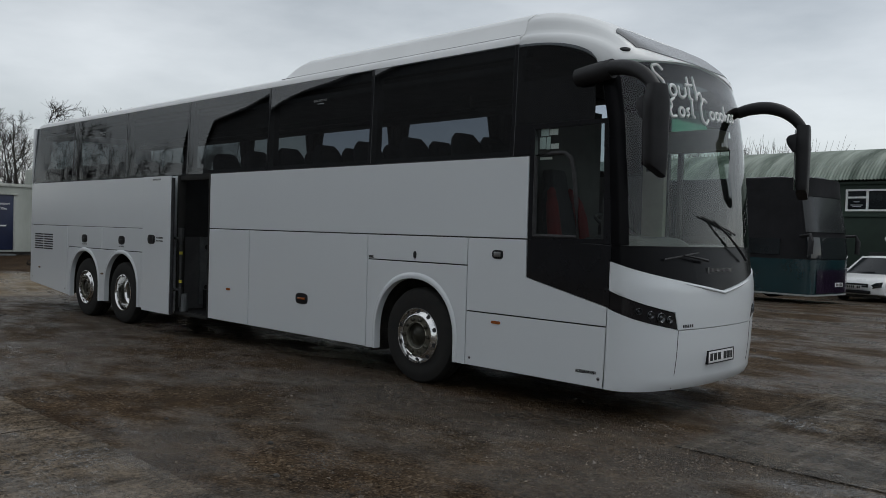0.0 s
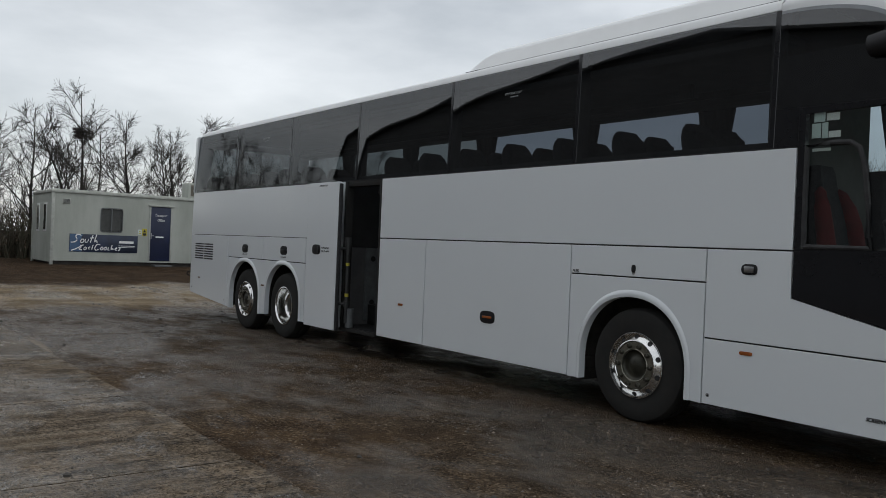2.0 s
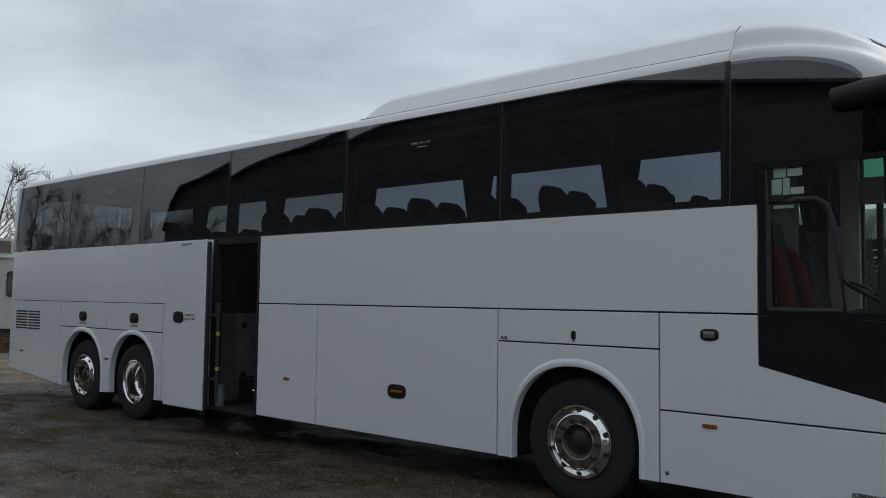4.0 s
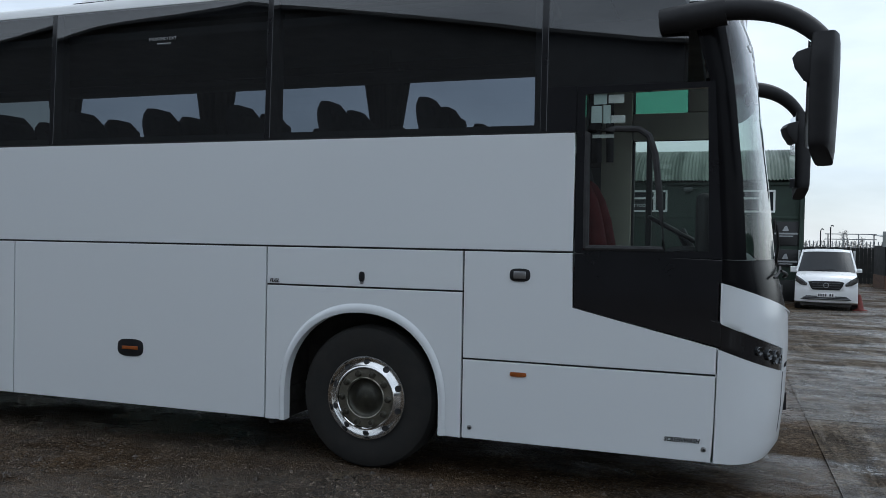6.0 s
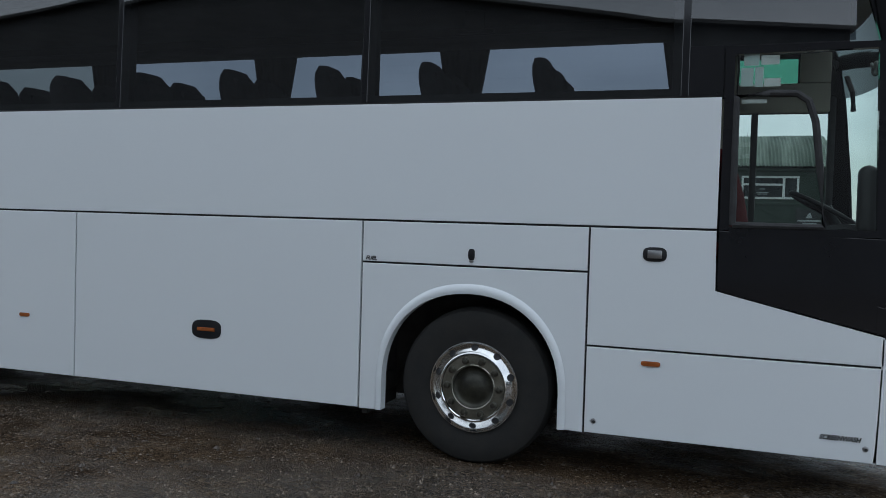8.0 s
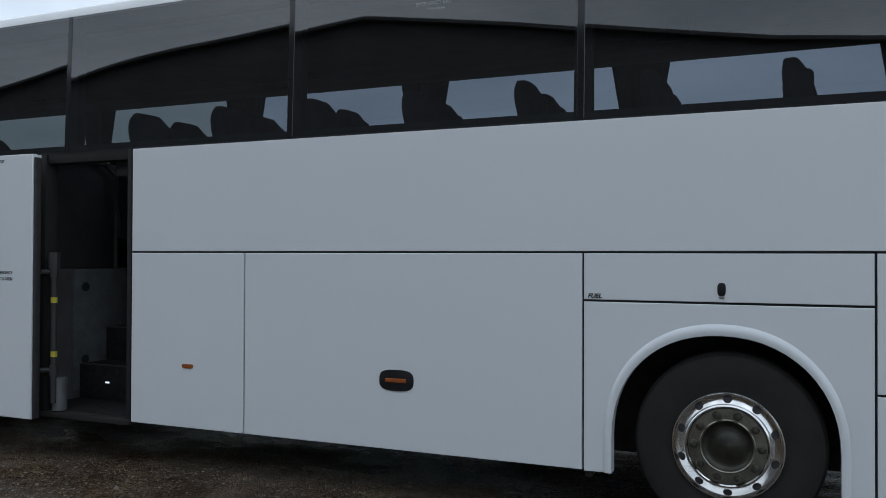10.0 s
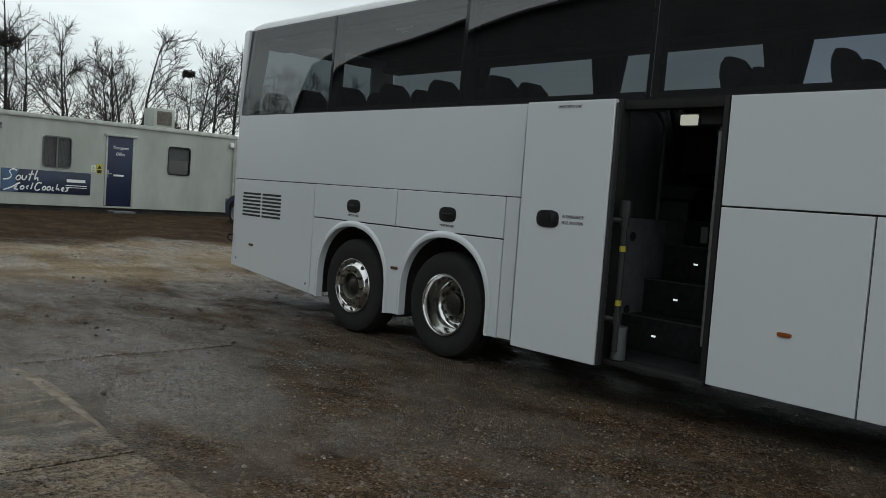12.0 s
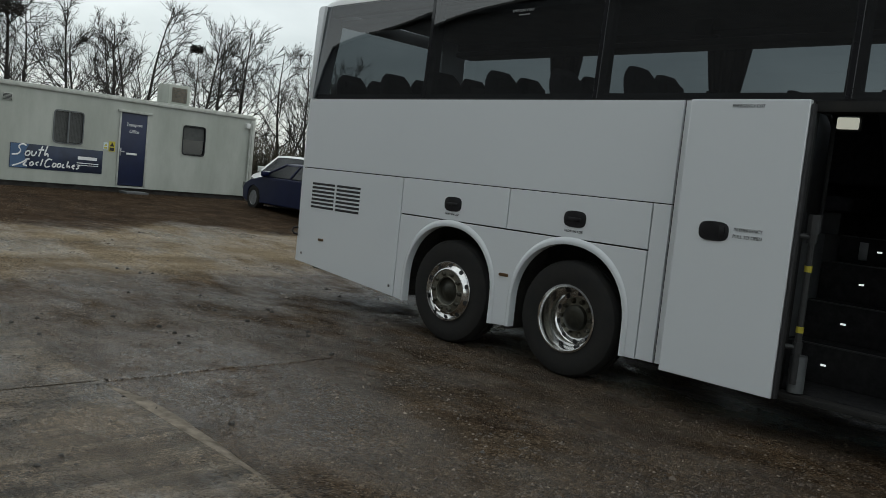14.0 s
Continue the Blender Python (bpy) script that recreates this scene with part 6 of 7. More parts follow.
W1, W2, D1 = (1.23, 2.00, 1.52, 2.38), (4.62, 5.34, 1.55, 2.40), (2.87, 3.66, 0.60, 2.55)
bm = bmesh.new()
cuts_y = sorted({CY0, CY1, W1[0], W1[1], W2[0], W2[1], D1[0], D1[1]})
for a, b in zip(cuts_y, cuts_y[1:]):
    hole = [w for w in (W1, W2, D1) if w[0] <= a and b <= w[1]]
    if hole:
        w = hole[0]
        if w[2] > CZ0 + 0.05:
            box(bm, CX - 0.06, CX, a, b, CZ0 + 0.05, w[2])
        box(bm, CX - 0.06, CX, a, b, w[3], CZ1 - 0.08)
    else:
        box(bm, CX - 0.06, CX, a, b, CZ0 + 0.05, CZ1 - 0.08)
bmesh.ops.remove_doubles(bm, verts=bm.verts, dist=0.0005)
cab_part("front_wall", bm, CABIN, smooth=0)
bm = bmesh.new()
box(bm, CX - 2.95, CX - 0.06, CY0, CY0 + 0.06, CZ0, CZ1 - 0.08)
box(bm, CX - 2.95, CX - 0.06, CY1 - 0.06, CY1, CZ0, CZ1 - 0.08)
box(bm, CX - 3.0, CX - 2.95, CY0, CY1, CZ0, CZ1 - 0.08)
cab_part("end_wall", bm, CABIN, smooth=0)
bm = bmesh.new()
box(bm, CX - 3.04, CX + 0.035, CY0 - 0.04, CY1 + 0.04, CZ1 - 0.08, CZ1, 0.012)
box(bm, CX - 2.98, CX - 0.02, CY0 + 0.05, CY1 - 0.05, CZ1, CZ1 + 0.04, 0.01)
cab_part("roof", bm, CABIN_TRIM)
for xa, xb, ya, yb in ((-0.05, 0.02, CY0 - 0.03, CY0 + 0.07), (-0.05, 0.02, CY1 - 0.07, CY1 + 0.03), (-3.02, -2.94, CY0 - 0.03, CY0 + 0.07)):
    cab_part("corner_post", boxed(CX + xa, CX + xb, ya, yb, CZ0 - 0.08, CZ1 - 0.081, 0.008), CABIN_TRIM)
# floor frame in black, left showing below the walls as the shadow gap
bm = bmesh.new()
box(bm, CX - 2.9, CX - 0.08, CY0 + 0.1, CY1 - 0.1, CZ0 - 0.09, CZ0 + 0.05)
cab_part("shade_gap_frame", bm, UNDER, smooth=0)
def cab_window(y0, y1, z0, z1, split):
    bm = bmesh.new()
    outer = oval((y0 + y1) / 2, (z0 + z1) / 2, y1 - y0 - 0.03, z1 - z0 - 0.03, 48, 9)
    inner = oval((y0 + y1) / 2, (z0 + z1) / 2, y1 - y0 - 0.08, z1 - z0 - 0.08, 48, 9)
    plate = bmesh.new()
    rim = oval((y0 + y1) / 2, (z0 + z1) / 2, y1 - y0 + 0.02, z1 - z0 + 0.02, 48, 60)
    rows = [[plate.verts.new(p) for p in ((CX + 0.001, a, b), (CX + 0.006, a, b), (CX + 0.006, c, d), (CX - 0.02, c, d))] for (a, b), (c, d) in zip(rim, outer)]
    for r, q in zip(rows, rows[1:] + rows[:1]):
        for k in range(3):
            plate.faces.new((r[k], q[k], q[k + 1], r[k + 1]))
    rows = [[bm.verts.new(p) for p in ((CX + 0.002, a, b), (CX + 0.018, a, b), (CX + 0.018, c, d), (CX - 0.045, c, d))] for (a, b), (c, d) in zip(outer, inner)]
    for r, q in zip(rows, rows[1:] + rows[:1]):
        for k in range(3):
            bm.faces.new((r[k], q[k], q[k + 1], r[k + 1]))
    if split == "upright":
        box(bm, CX - 0.04, CX + 0.012, (y0 + y1) / 2 - 0.02, (y0 + y1) / 2 + 0.02, z0 + 0.05, z1 - 0.05)
    w = cab_part("window", bm, GREY_METAL if split == "upright" else PLASTIC)
    cab_part("window_surround", plate, CABIN, "", w)
    if split == "upright":
        for a, b in ((y0 + 0.05, (y0 + y1) / 2 - 0.02), ((y0 + y1) / 2 + 0.02, y1 - 0.05)):
            cab_part("pane", boxed(CX - 0.04, CX - 0.03, a, b, z0 + 0.05, z1 - 0.05), DARK_GLASS, "", w, 0)
            for k in range(9):
                yy = a + (b - a) * (k + 0.5) / 9
                cab_part("blind_slat", boxed(CX - 0.029, CX - 0.026, yy - 0.016, yy + 0.016, z0 + 0.07, z1 - 0.07), BLIND, "", w, 0)
    else:
        zm = z0 + (z1 - z0) * 0.52
        cab_part("pane", boxed(CX - 0.04, CX - 0.03, y0 + 0.05, y1 - 0.05, z0 + 0.05, zm), DARK_GLASS, "", w, 0)
        cab_part("pane", boxed(CX - 0.035, CX - 0.025, y0 + 0.05, y1 - 0.05, zm, z1 - 0.05), BLIND, "grey roller blind half drawn", w, 0)
    return w


cab_window(*W1, "upright")
cab_window(*W2, "level")
od = cab_part("door", boxed(CX - 0.05, CX + 0.012, D1[0] + 0.05, D1[1] - 0.05, D1[2] + 0.02, D1[3] - 0.05, 0.006), NAVY, "navy blue panelled office door")
bm = bmesh.new()
box(bm, CX - 0.05, CX + 0.02, D1[0], D1[0] + 0.05, D1[2], D1[3], 0.004)
box(bm, CX - 0.05, CX + 0.02, D1[1] - 0.05, D1[1], D1[2], D1[3], 0.004)
box(bm, CX - 0.05, CX + 0.05, D1[0] - 0.05, D1[1] + 0.07, D1[3] - 0.045, D1[3] + 0.02, 0.004)
cab_part("door_frame", bm, CABIN_TRIM, "", od)
cab_part("letter_plate", boxed(CX + 0.012, CX + 0.022, 3.10, 3.38, 1.42, 1.47, 0.004), UPVC, "white letter plate", od)
cab_part("lever_handle", boxed(CX + 0.012, CX + 0.05, 2.94, 3.04, 1.475, 1.50, 0.006), STEEL, "", od)
cab_part("handle_plate", boxed(CX + 0.012, CX + 0.02, 2.93, 2.965, 1.38, 1.58, 0.004), STEEL, "", od)
base = Matrix.Translation((-CX, 0, -ground_height(CX, 3)))
lettering("door_lettering", "Transport", 0.125, base @ pose(CX + 0.015, 3.265, 2.20, 90, 0, 90), PALE_INK, od, 0.85, shear=0.25)
lettering("door_lettering", "Office", 0.125, base @ pose(CX + 0.015, 3.265, 2.03, 90, 0, 90), PALE_INK, od, 0.85, shear=0.25)
bm = bmesh.new()
box(bm, CX + 0.02, CX + 0.5, D1[0] + 0.1, D1[1] - 0.1, CZ0 - 0.08, CZ0 - 0.02, 0.005)
for yy in (D1[0] + 0.2, D1[1] - 0.2):
    box(bm, CX + 0.05, CX + 0.45, yy - 0.05, yy + 0.05, CZ0 - 0.14, CZ0 - 0.08)
cab_part("door_step", bm, GREY_METAL)
bn = cab_part("banner", boxed(CX + 0.003, CX + 0.012, 0.30, 2.50, 0.86, 1.45, 0.002), BANNER, "dark blue banner with white sweeping shapes")
bm = bmesh.new()
prism(bm, [(0.31, 1.44), (0.72, 1.44), (0.62, 1.22), (0.70, 0.87), (0.31, 0.87)], CX + 0.0145, CX + 0.0125, plane="yz")
cab_part("banner_flash", bm, BANNER_BLUE, "", bn, 0)
def script_on_wall(strokes, r):
    bm = bmesh.new()
    for pts in strokes:
        tube(bm, [(CX + 0.006, 0.06 + y * 1.03 + 0.30 * (z - 1.15), 1.155 + (z - 1.16) * 1.12) for y, z in rounded(pts)], r, 6)
    return bm


def ring(y, z, ry, rz):
    return [(y + ry * math.cos(6.2832 * i / 9), z + rz * math.sin(6.2832 * i / 9)) for i in range(10)]


sw = [[(0.52, 1.38), (0.42, 1.42), (0.34, 1.36), (0.44, 1.27), (0.40, 1.18), (0.27, 1.17)], ring(0.60, 1.22, 0.05, 0.055), [(0.68, 1.28), (0.69, 1.18), (0.77, 1.18), (0.78, 1.28)], [(0.87, 1.40), (0.86, 1.17)], [(0.81, 1.31), (0.93, 1.32)],
      [(0.98, 1.42), (0.97, 1.17), (1.03, 1.27), (1.07, 1.17)], [(0.68, 1.10), (0.58, 1.08), (0.64, 1.03), (0.56, 0.97), (0.68, 0.95)], ring(0.76, 1.00, 0.04, 0.04), [(0.90, 1.05), (0.84, 1.02), (0.90, 0.97)], [(0.97, 1.12), (0.97, 0.97)],
      [(1.18, 1.12), (1.08, 1.14), (1.04, 1.02), (1.10, 0.94), (1.18, 0.98)], ring(1.27, 1.01, 0.04, 0.045), ring(1.38, 1.01, 0.04, 0.045), [(1.47, 1.05), (1.46, 0.97), (1.52, 0.97)], [(1.56, 1.12), (1.56, 0.97), (1.61, 1.03), (1.64, 0.97)], [(1.68, 1.01), (1.75, 1.02), (1.72, 1.055), (1.67, 1.0), (1.75, 0.96)], [(1.86, 1.05), (1.80, 1.03), (1.86, 0.99), (1.79, 0.96)], [(0.36, 0.93), (0.50, 0.985), (0.66, 1.10)]]
cab_part("banner_script", script_on_wall(sw, 0.020), PALE_INK, "white sweeping script shapes", bn)
bm = bmesh.new()
box(bm, CX + 0.0125, CX + 0.0145, 1.88, 2.36, 1.18, 1.26)
box(bm, CX + 0.0125, CX + 0.0145, 1.86, 2.40, 1.085, 1.105)
box(bm, CX + 0.0125, CX + 0.0145, 1.86, 2.40, 1.035, 1.05)
cab_part("banner_bar", bm, PALE_INK, "", bn, 0)
for a, b, c, d in ((2.50, 2.62, 1.50, 1.68), (2.64, 2.80, 1.46, 1.72)):
    sg = cab_part("safety_sign", boxed(CX + 0.002, CX + 0.008, a, b, c, d), YELLOW if a > 2.6 else PAPER, "small yellow and white safety notice", None, 0)
    bm = bmesh.new()
    prism(bm, [(a + 0.02, (c + d) / 2), (b - 0.02, (c + d) / 2), ((a + b) / 2, d - 0.025)], CX + 0.0105, CX + 0.0085, plane="yz")
    box(bm, CX + 0.0085, CX + 0.0105, a + 0.02, b - 0.02, c + 0.02, (c + d) / 2 - 0.03)
    cab_part("sign_mark", bm, INK if a > 2.6 else YELLOW, "", sg, 0)
vent = cab_part("wall_vent", boxed(CX, CX + 0.02, 0.06, 0.30, 2.42, 2.60, 0.004), CABIN_TRIM)
for k in range(5):
    cab_part("vent_slat", boxed(CX + 0.02, CX + 0.026, 0.08, 0.28, 2.44 + k * 0.03, 2.455 + k * 0.03), SEAM, "", vent, 0)
for a in (-1.0, -2.1):
    bm = boxed(CX + a - 0.22, CX + a + 0.22, CY0 - 0.015, CY0 + 0.02, 1.5, 2.45, 0.005)
    w = cab_part("side_window", bm, UPVC)
    cab_part("pane", boxed(CX + a - 0.17, CX + a + 0.17, CY0 - 0.02, CY0 - 0.016, 1.55, 2.40), DARK_GLASS, "", w, 0)
bm = bmesh.new()
box(bm, CX + 0.0, CX + 0.10, 6.55, 6.67, 2.52, 2.66, 0.01)
cab_part("security_light", bm, UPVC)
bm = bmesh.new()
tube(bm, [(CX + 0.04, CY1 - 0.13, CZ0), (CX + 0.04, CY1 - 0.13, CZ1 - 0.1)], 0.03, 8)
cab_part("drain_pipe", bm, CABIN_TRIM)

ac = thing("air_conditioner", pose(CX - 0.75, 4.98, CZ1 + 0.04), "pale boxed air conditioning unit standing on the cabin roof", "air conditioner")
part("casing", boxed(-0.35, 0.35, -0.33, 0.30, 0.0, 0.56, 0.015), CABIN, ac)
part("grille", boxed(0.35, 0.362, -0.24, 0.20, 0.08, 0.48, 0.004), material("rusty_fan_grille", (0.20, 0.17, 0.13), 0.8, vary=0.4, scale=12), ac)
bm = bmesh.new()
for k in range(9):
    box(bm, 0.362, 0.370, -0.24, 0.20, 0.09 + k * 0.045, 0.098 + k * 0.045)
part("grille_bar", bm, GREY_METAL, ac, smooth=0)


# ---- vehicles ----
def car(name, label, m, paint, L=4.2, W=1.72, H=1.42, van=False, hood=0.95, boot=0.5, screen=0.85, back_slope=0.75, group="parked cars"):
    """A parked car facing +x at its base: lofted body with glass, wheels, lights, bumper and mirrors."""
    c = thing(name, m, label, "van" if van else "car", group)
    x0, x1 = -L / 2, L / 2
    clear, belt = 0.20, (0.92 if not van else 1.20)
    hw = W / 2
    hood_z = belt - 0.14 if not van else belt - 0.10
    bm = bmesh.new()
    prof = [(x0 + 0.06, 0.30), (x0, 0.55), (x0 + 0.05, belt - 0.06), (x0 + 0.15, belt), (x1 - hood - 0.05, belt + 0.01), (x1 - hood * 0.45, hood_z + 0.03), (x1 - 0.16, hood_z - 0.07), (x1 - 0.03, hood_z - 0.20), (x1, 0.52), (x1 - 0.05, 0.27)]
    wr = 0.31 if not van else 0.34
    fx, rx = x1 - 0.82, x0 + 0.75
    def well(cx):
        return [(cx + (wr + 0.06) * math.cos(radians(a)), max(clear, wr + (wr + 0.06) * math.sin(radians(a)))) for a in (-25, 0, 30, 60, 90, 120, 150, 180, 205)]
    outline = prof + [(fx + wr + 0.08, clear)] + well(fx) + [(fx - wr - 0.08, clear), (rx + wr + 0.08, clear)] + well(rx) + [(rx - wr - 0.08, clear)]
    def nose_in(x, f, much=0.24):
        """Draws the ends of the body back towards the sides, so that nose and tail are round in plan."""
        near_end = max(0.0, (abs(x) - (L / 2 - 0.62)) / 0.62)
        return x - math.copysign(much * near_end * abs(f) ** 2.6, x)
    rings = []
    for j in range(-7, 8):
        f = math.sin(j / 7 * math.pi / 2)
        rings.append([bm.verts.new((nose_in(x, f), f * hw * (1 - 0.035 * smoothstep(0.6, belt + 0.1, z)), z - 0.05 * abs(f) ** 4 * (z > 0.6))) for x, z in outline])
    for r, q in zip(rings, rings[1:]):
        for k in range(len(outline)):
            bm.faces.new((r[k], r[(k + 1) % len(outline)], q[(k + 1) % len(outline)], q[k]))
    bm.faces.new(rings[0])
    bm.faces.new(rings[-1])
    body = part("body", bm, paint, c, smooth=35)
    bev = body.modifiers.new("round", "BEVEL")
    bev.width, bev.segments, bev.limit_method, bev.angle_limit = 0.07, 3, "ANGLE", radians(50)
    # cabin
    xa, xb, ta, tb = x0 + (0.10 if van else boot * 0.4), x1 - hood + 0.06, x0 + (0.16 if van else boot * 0.4 + back_slope * 0.6), x1 - hood - screen
    inn = 0.16
    def frus(b, grow, z0, z1, e=0.0):
        lo = [(xa - grow, -hw + 0.03 - grow), (xb + grow, -hw + 0.03 - grow), (xb + grow, hw - 0.03 + grow), (xa - grow, hw - 0.03 + grow)]
        f = 1.0
        hi = [(ta - grow, -hw + 0.03 + inn - grow), (tb + grow, -hw + 0.03 + inn - grow), (tb + grow, hw - 0.03 - inn + grow), (ta - grow, hw - 0.03 - inn + grow)]
        steps = []
        for i in range(5):
            t = z0 + (z1 - z0) * i / 4
            back, front = lo[0][0] + (hi[0][0] - lo[0][0]) * t, lo[1][0] + (hi[1][0] - lo[1][0]) * t
            half = lo[2][1] + (hi[2][1] - lo[2][1]) * t
            z = belt - 0.02 + (H - belt + 0.02) * t
            row = [(front - 0.17 * abs(j / 6) ** 2.5, half * j / 6, z - 0.035 * abs(j / 6) ** 3 * t) for j in range(-6, 7)] + [(back + 0.10 * abs(j / 6) ** 2.5, half * j / 6, z - 0.035 * abs(j / 6) ** 3 * t) for j in range(6, -7, -1)]
            steps.append([b.verts.new(p) for p in row])
        b.faces.new(steps[0][::-1]), b.faces.new(steps[-1])
        for r, q in zip(steps, steps[1:]):
            for i in range(26):
                b.faces.new((r[i], r[(i + 1) % 26], q[(i + 1) % 26], q[i]))
    bm = bmesh.new()
    frus(bm, 0.0, 0.0, 0.90)
    part("glasshouse", bm, CAR_SCREEN, c, "dark car windows", smooth=20)
    bm = bmesh.new()
    frus(bm, 0.006, 0.88, 1.0)
    roof = part("roof", bm, paint, c, smooth=35)
    bev = roof.modifiers.new("round", "BEVEL")
    bev.width, bev.segments, bev.limit_method, bev.angle_limit = 0.05, 3, "ANGLE", radians(40)
    def edge(p0, p1):
        part("window_pillar", tube(bmesh.new(), [p0, p1], 0.035, 6), paint, c, smooth=40)
    zb, zt = belt - 0.02, H - 0.05
    for s in (-1, 1):
        yb, yt = s * (hw - 0.035), s * (hw - 0.03 - inn)
        edge((xb - 0.16, yb, zb), (tb - 0.15, yt, zt))
        edge((xa + 0.09, yb, zb), (ta + 0.09, yt, zt))
        xm = (xa + xb) / 2 - 0.05
        edge((xm, yb, zb), ((ta + tb) / 2 - 0.02, yt, zt))
        if van:
            part("side_panel", prism(bmesh.new(), [(xa + 0.1, zb), (xm, zb), (xm + 0.04, zt), (ta + 0.1, zt)], s * (hw - 0.028), s * (hw - 0.06)), paint, c, smooth=40)
    for s in (-1, 1):
        for x in (fx, rx):
            bm = bmesh.new()
            lathe(bm, [(wr * 0.62, 0.0), (wr * 0.66, -0.015), (wr * 0.95, -0.02), (wr, 0.01), (wr, 0.17), (wr * 0.6, 0.18)], 26)
            w = part("wheel", bm, RUBBER, c, smooth=35)
            w.matrix_basis = pose(x, s * (hw - 0.02), wr, 0, 0, 0 if s < 0 else 180)
            bm = bmesh.new()
            lathe(bm, [(wr * 0.64, -0.005), (wr * 0.60, -0.014), (wr * 0.50, 0.012), (wr * 0.2, 0.0), (wr * 0.12, -0.012), (0.0, -0.014)], 20)
            part("rim", bm, GALV, w, smooth=30)
        bm = bmesh.new()
        box(bm, xb - 0.42, xb - 0.28, s * (hw - 0.06), s * (hw + 0.13), belt - 0.03, belt + 0.10, 0.03, 2)
        part("door_mirror", bm, paint, c)
        bm = bmesh.new()
        lx = x1 - 0.20
        lamp = [(s * hw * 0.97, hood_z - 0.20), (s * hw * 0.80, hood_z - 0.30), (s * hw * 0.56, hood_z - 0.34), (s * hw * 0.60, hood_z - 0.24), (s * hw * 0.78, hood_z - 0.12), (s * hw * 0.96, hood_z - 0.02)] if van else [(s * hw * 0.93, hood_z - 0.26), (s * hw * 0.62, hood_z - 0.32), (s * hw * 0.58, hood_z - 0.22), (s * hw * 0.74, hood_z - 0.13), (s * hw * 0.92, hood_z - 0.10)]
        prism(bm, lamp, lx + 0.115, lx - 0.18, 0.01, plane="yz")
        part("headlight", bm, LAMP_LENS, c, "clear headlight")
        bm = boxed(x0 - 0.012, x0 + 0.12, s * hw * 0.98, s * hw * 0.72, belt - 0.32, belt - 0.10, 0.015)
        part("tail_light", bm, RED_LENS, c)
    g0, g1 = (0.50, hood_z - 0.26) if not van else (0.62, hood_z - 0.28)
    if van:
        mouth = prism(bmesh.new(), [(-hw * 0.42, g1 - 0.16), (hw * 0.42, g1 - 0.16), (hw * 0.50, g1 - 0.06), (hw * 0.56, g1 + 0.08), (hw * 0.40, g1 + 0.11), (-hw * 0.40, g1 + 0.11), (-hw * 0.56, g1 + 0.08), (-hw * 0.50, g1 - 0.06)], x1 + 0.012, x1 - 0.08, 0.012, plane="yz")
        gr = part("grille", mouth, PLASTIC, c)
        for z in (g1 - 0.10, g1 - 0.03, g1 + 0.045):
            part("grille_bar", boxed(x1 + 0.008, x1 + 0.016, -hw * 0.44, hw * 0.44, z, z + 0.012), GREY_METAL, gr, smooth=0)
        part("badge", lathe(bmesh.new(), [(0.075, 0.0), (0.085, 0.012), (0.066, 0.016), (0.060, 0.004)], 20, axis="x", closed=True, centre=(x1 + 0.012, 0, g1 - 0.02)), GALV, gr, "plain round chrome badge")
        low = part("lower_grille", prism(bmesh.new(), [(-hw * 0.80, 0.36), (hw * 0.80, 0.36), (hw * 0.62, 0.47), (-hw * 0.62, 0.47)], x1 + 0.010, x1 - 0.05, 0.01, plane="yz"), PLASTIC, c)
        for z in (0.385, 0.43):
            part("bumper_trim", boxed(x1 + 0.006, x1 + 0.016, -hw * 0.70, hw * 0.70, z, z + 0.014), GALV, low, smooth=0)
    else:
        gr = part("grille", boxed(x1 - 0.06, x1 + 0.012, -hw * 0.52, hw * 0.52, g1 - 0.02, g1 + 0.10, 0.02), PLASTIC, c)
        part("grille_bar", boxed(x1 + 0.012, x1 + 0.018, -hw * 0.48, hw * 0.48, g1 + 0.03, g1 + 0.045), GALV, gr, smooth=0)
        part("lower_grille", boxed(x1 - 0.05, x1 + 0.010, -hw * 0.62, hw * 0.62, 0.30, 0.40, 0.02), PLASTIC, c)
    np_ = part("number_plate", boxed(x1 + 0.004, x1 + 0.02, -0.25, 0.25, 0.45, 0.555, 0.004), PALE_INK, c)
    bar = part("plate_bar", boxed(x1 + 0.020, x1 + 0.0225, -0.22, -0.175, 0.465, 0.54), INK, np_, smooth=0)
    for k in (1, 2, 3, 5, 6):
        twin(bar, pose(0, k * 0.064, 0), np_)
    part("underbody", boxed(x0 + 0.2, x1 - 0.2, -hw + 0.18, hw - 0.18, 0.16, 0.45), UNDER, c, smooth=0)
    bm = bmesh.new()
    tube(bm, [(xb - 0.05, -hw * 0.4, belt + 0.035), (xb - 0.10, hw * 0.25, belt + 0.06)], 0.012, 5)
    part("wiper", bm, PLASTIC, c)
    return c


def stand(x, y, rz, dz=0.0):
    return pose(x, y, ground_height(x, y) + dz, 0, 0, rz)


car("car", "dark blue saloon car parked beside the office cabin", stand(-20.05, 6.5, 176), CAR_BLUE, 4.4, 1.75, 1.28, hood=1.15, boot=0.9)
car("car", "white car parked behind the office cabin", stand(-26.2, 10.3, -60), CAR_WHITE, 4.0, 1.7, 1.48, hood=0.9)
van = car("van", "white panel van with a black grille", stand(5.60, 24.15, -96), CAR_WHITE, 4.3, 1.78, 1.90, van=True, hood=0.95, screen=0.85, group="parked vans")
car("car", "white hatchback car parked before the green barn", stand(-2.05, 23.9, -100), CAR_WHITE, 3.7, 1.69, 1.50, hood=0.85, boot=0.3, back_slope=0.5)
car("car", "dark grey car parked before the green barn", stand(3.0, 25.2, -100), CAR_DARK, 4.3, 1.75, 1.5, hood=1.05)


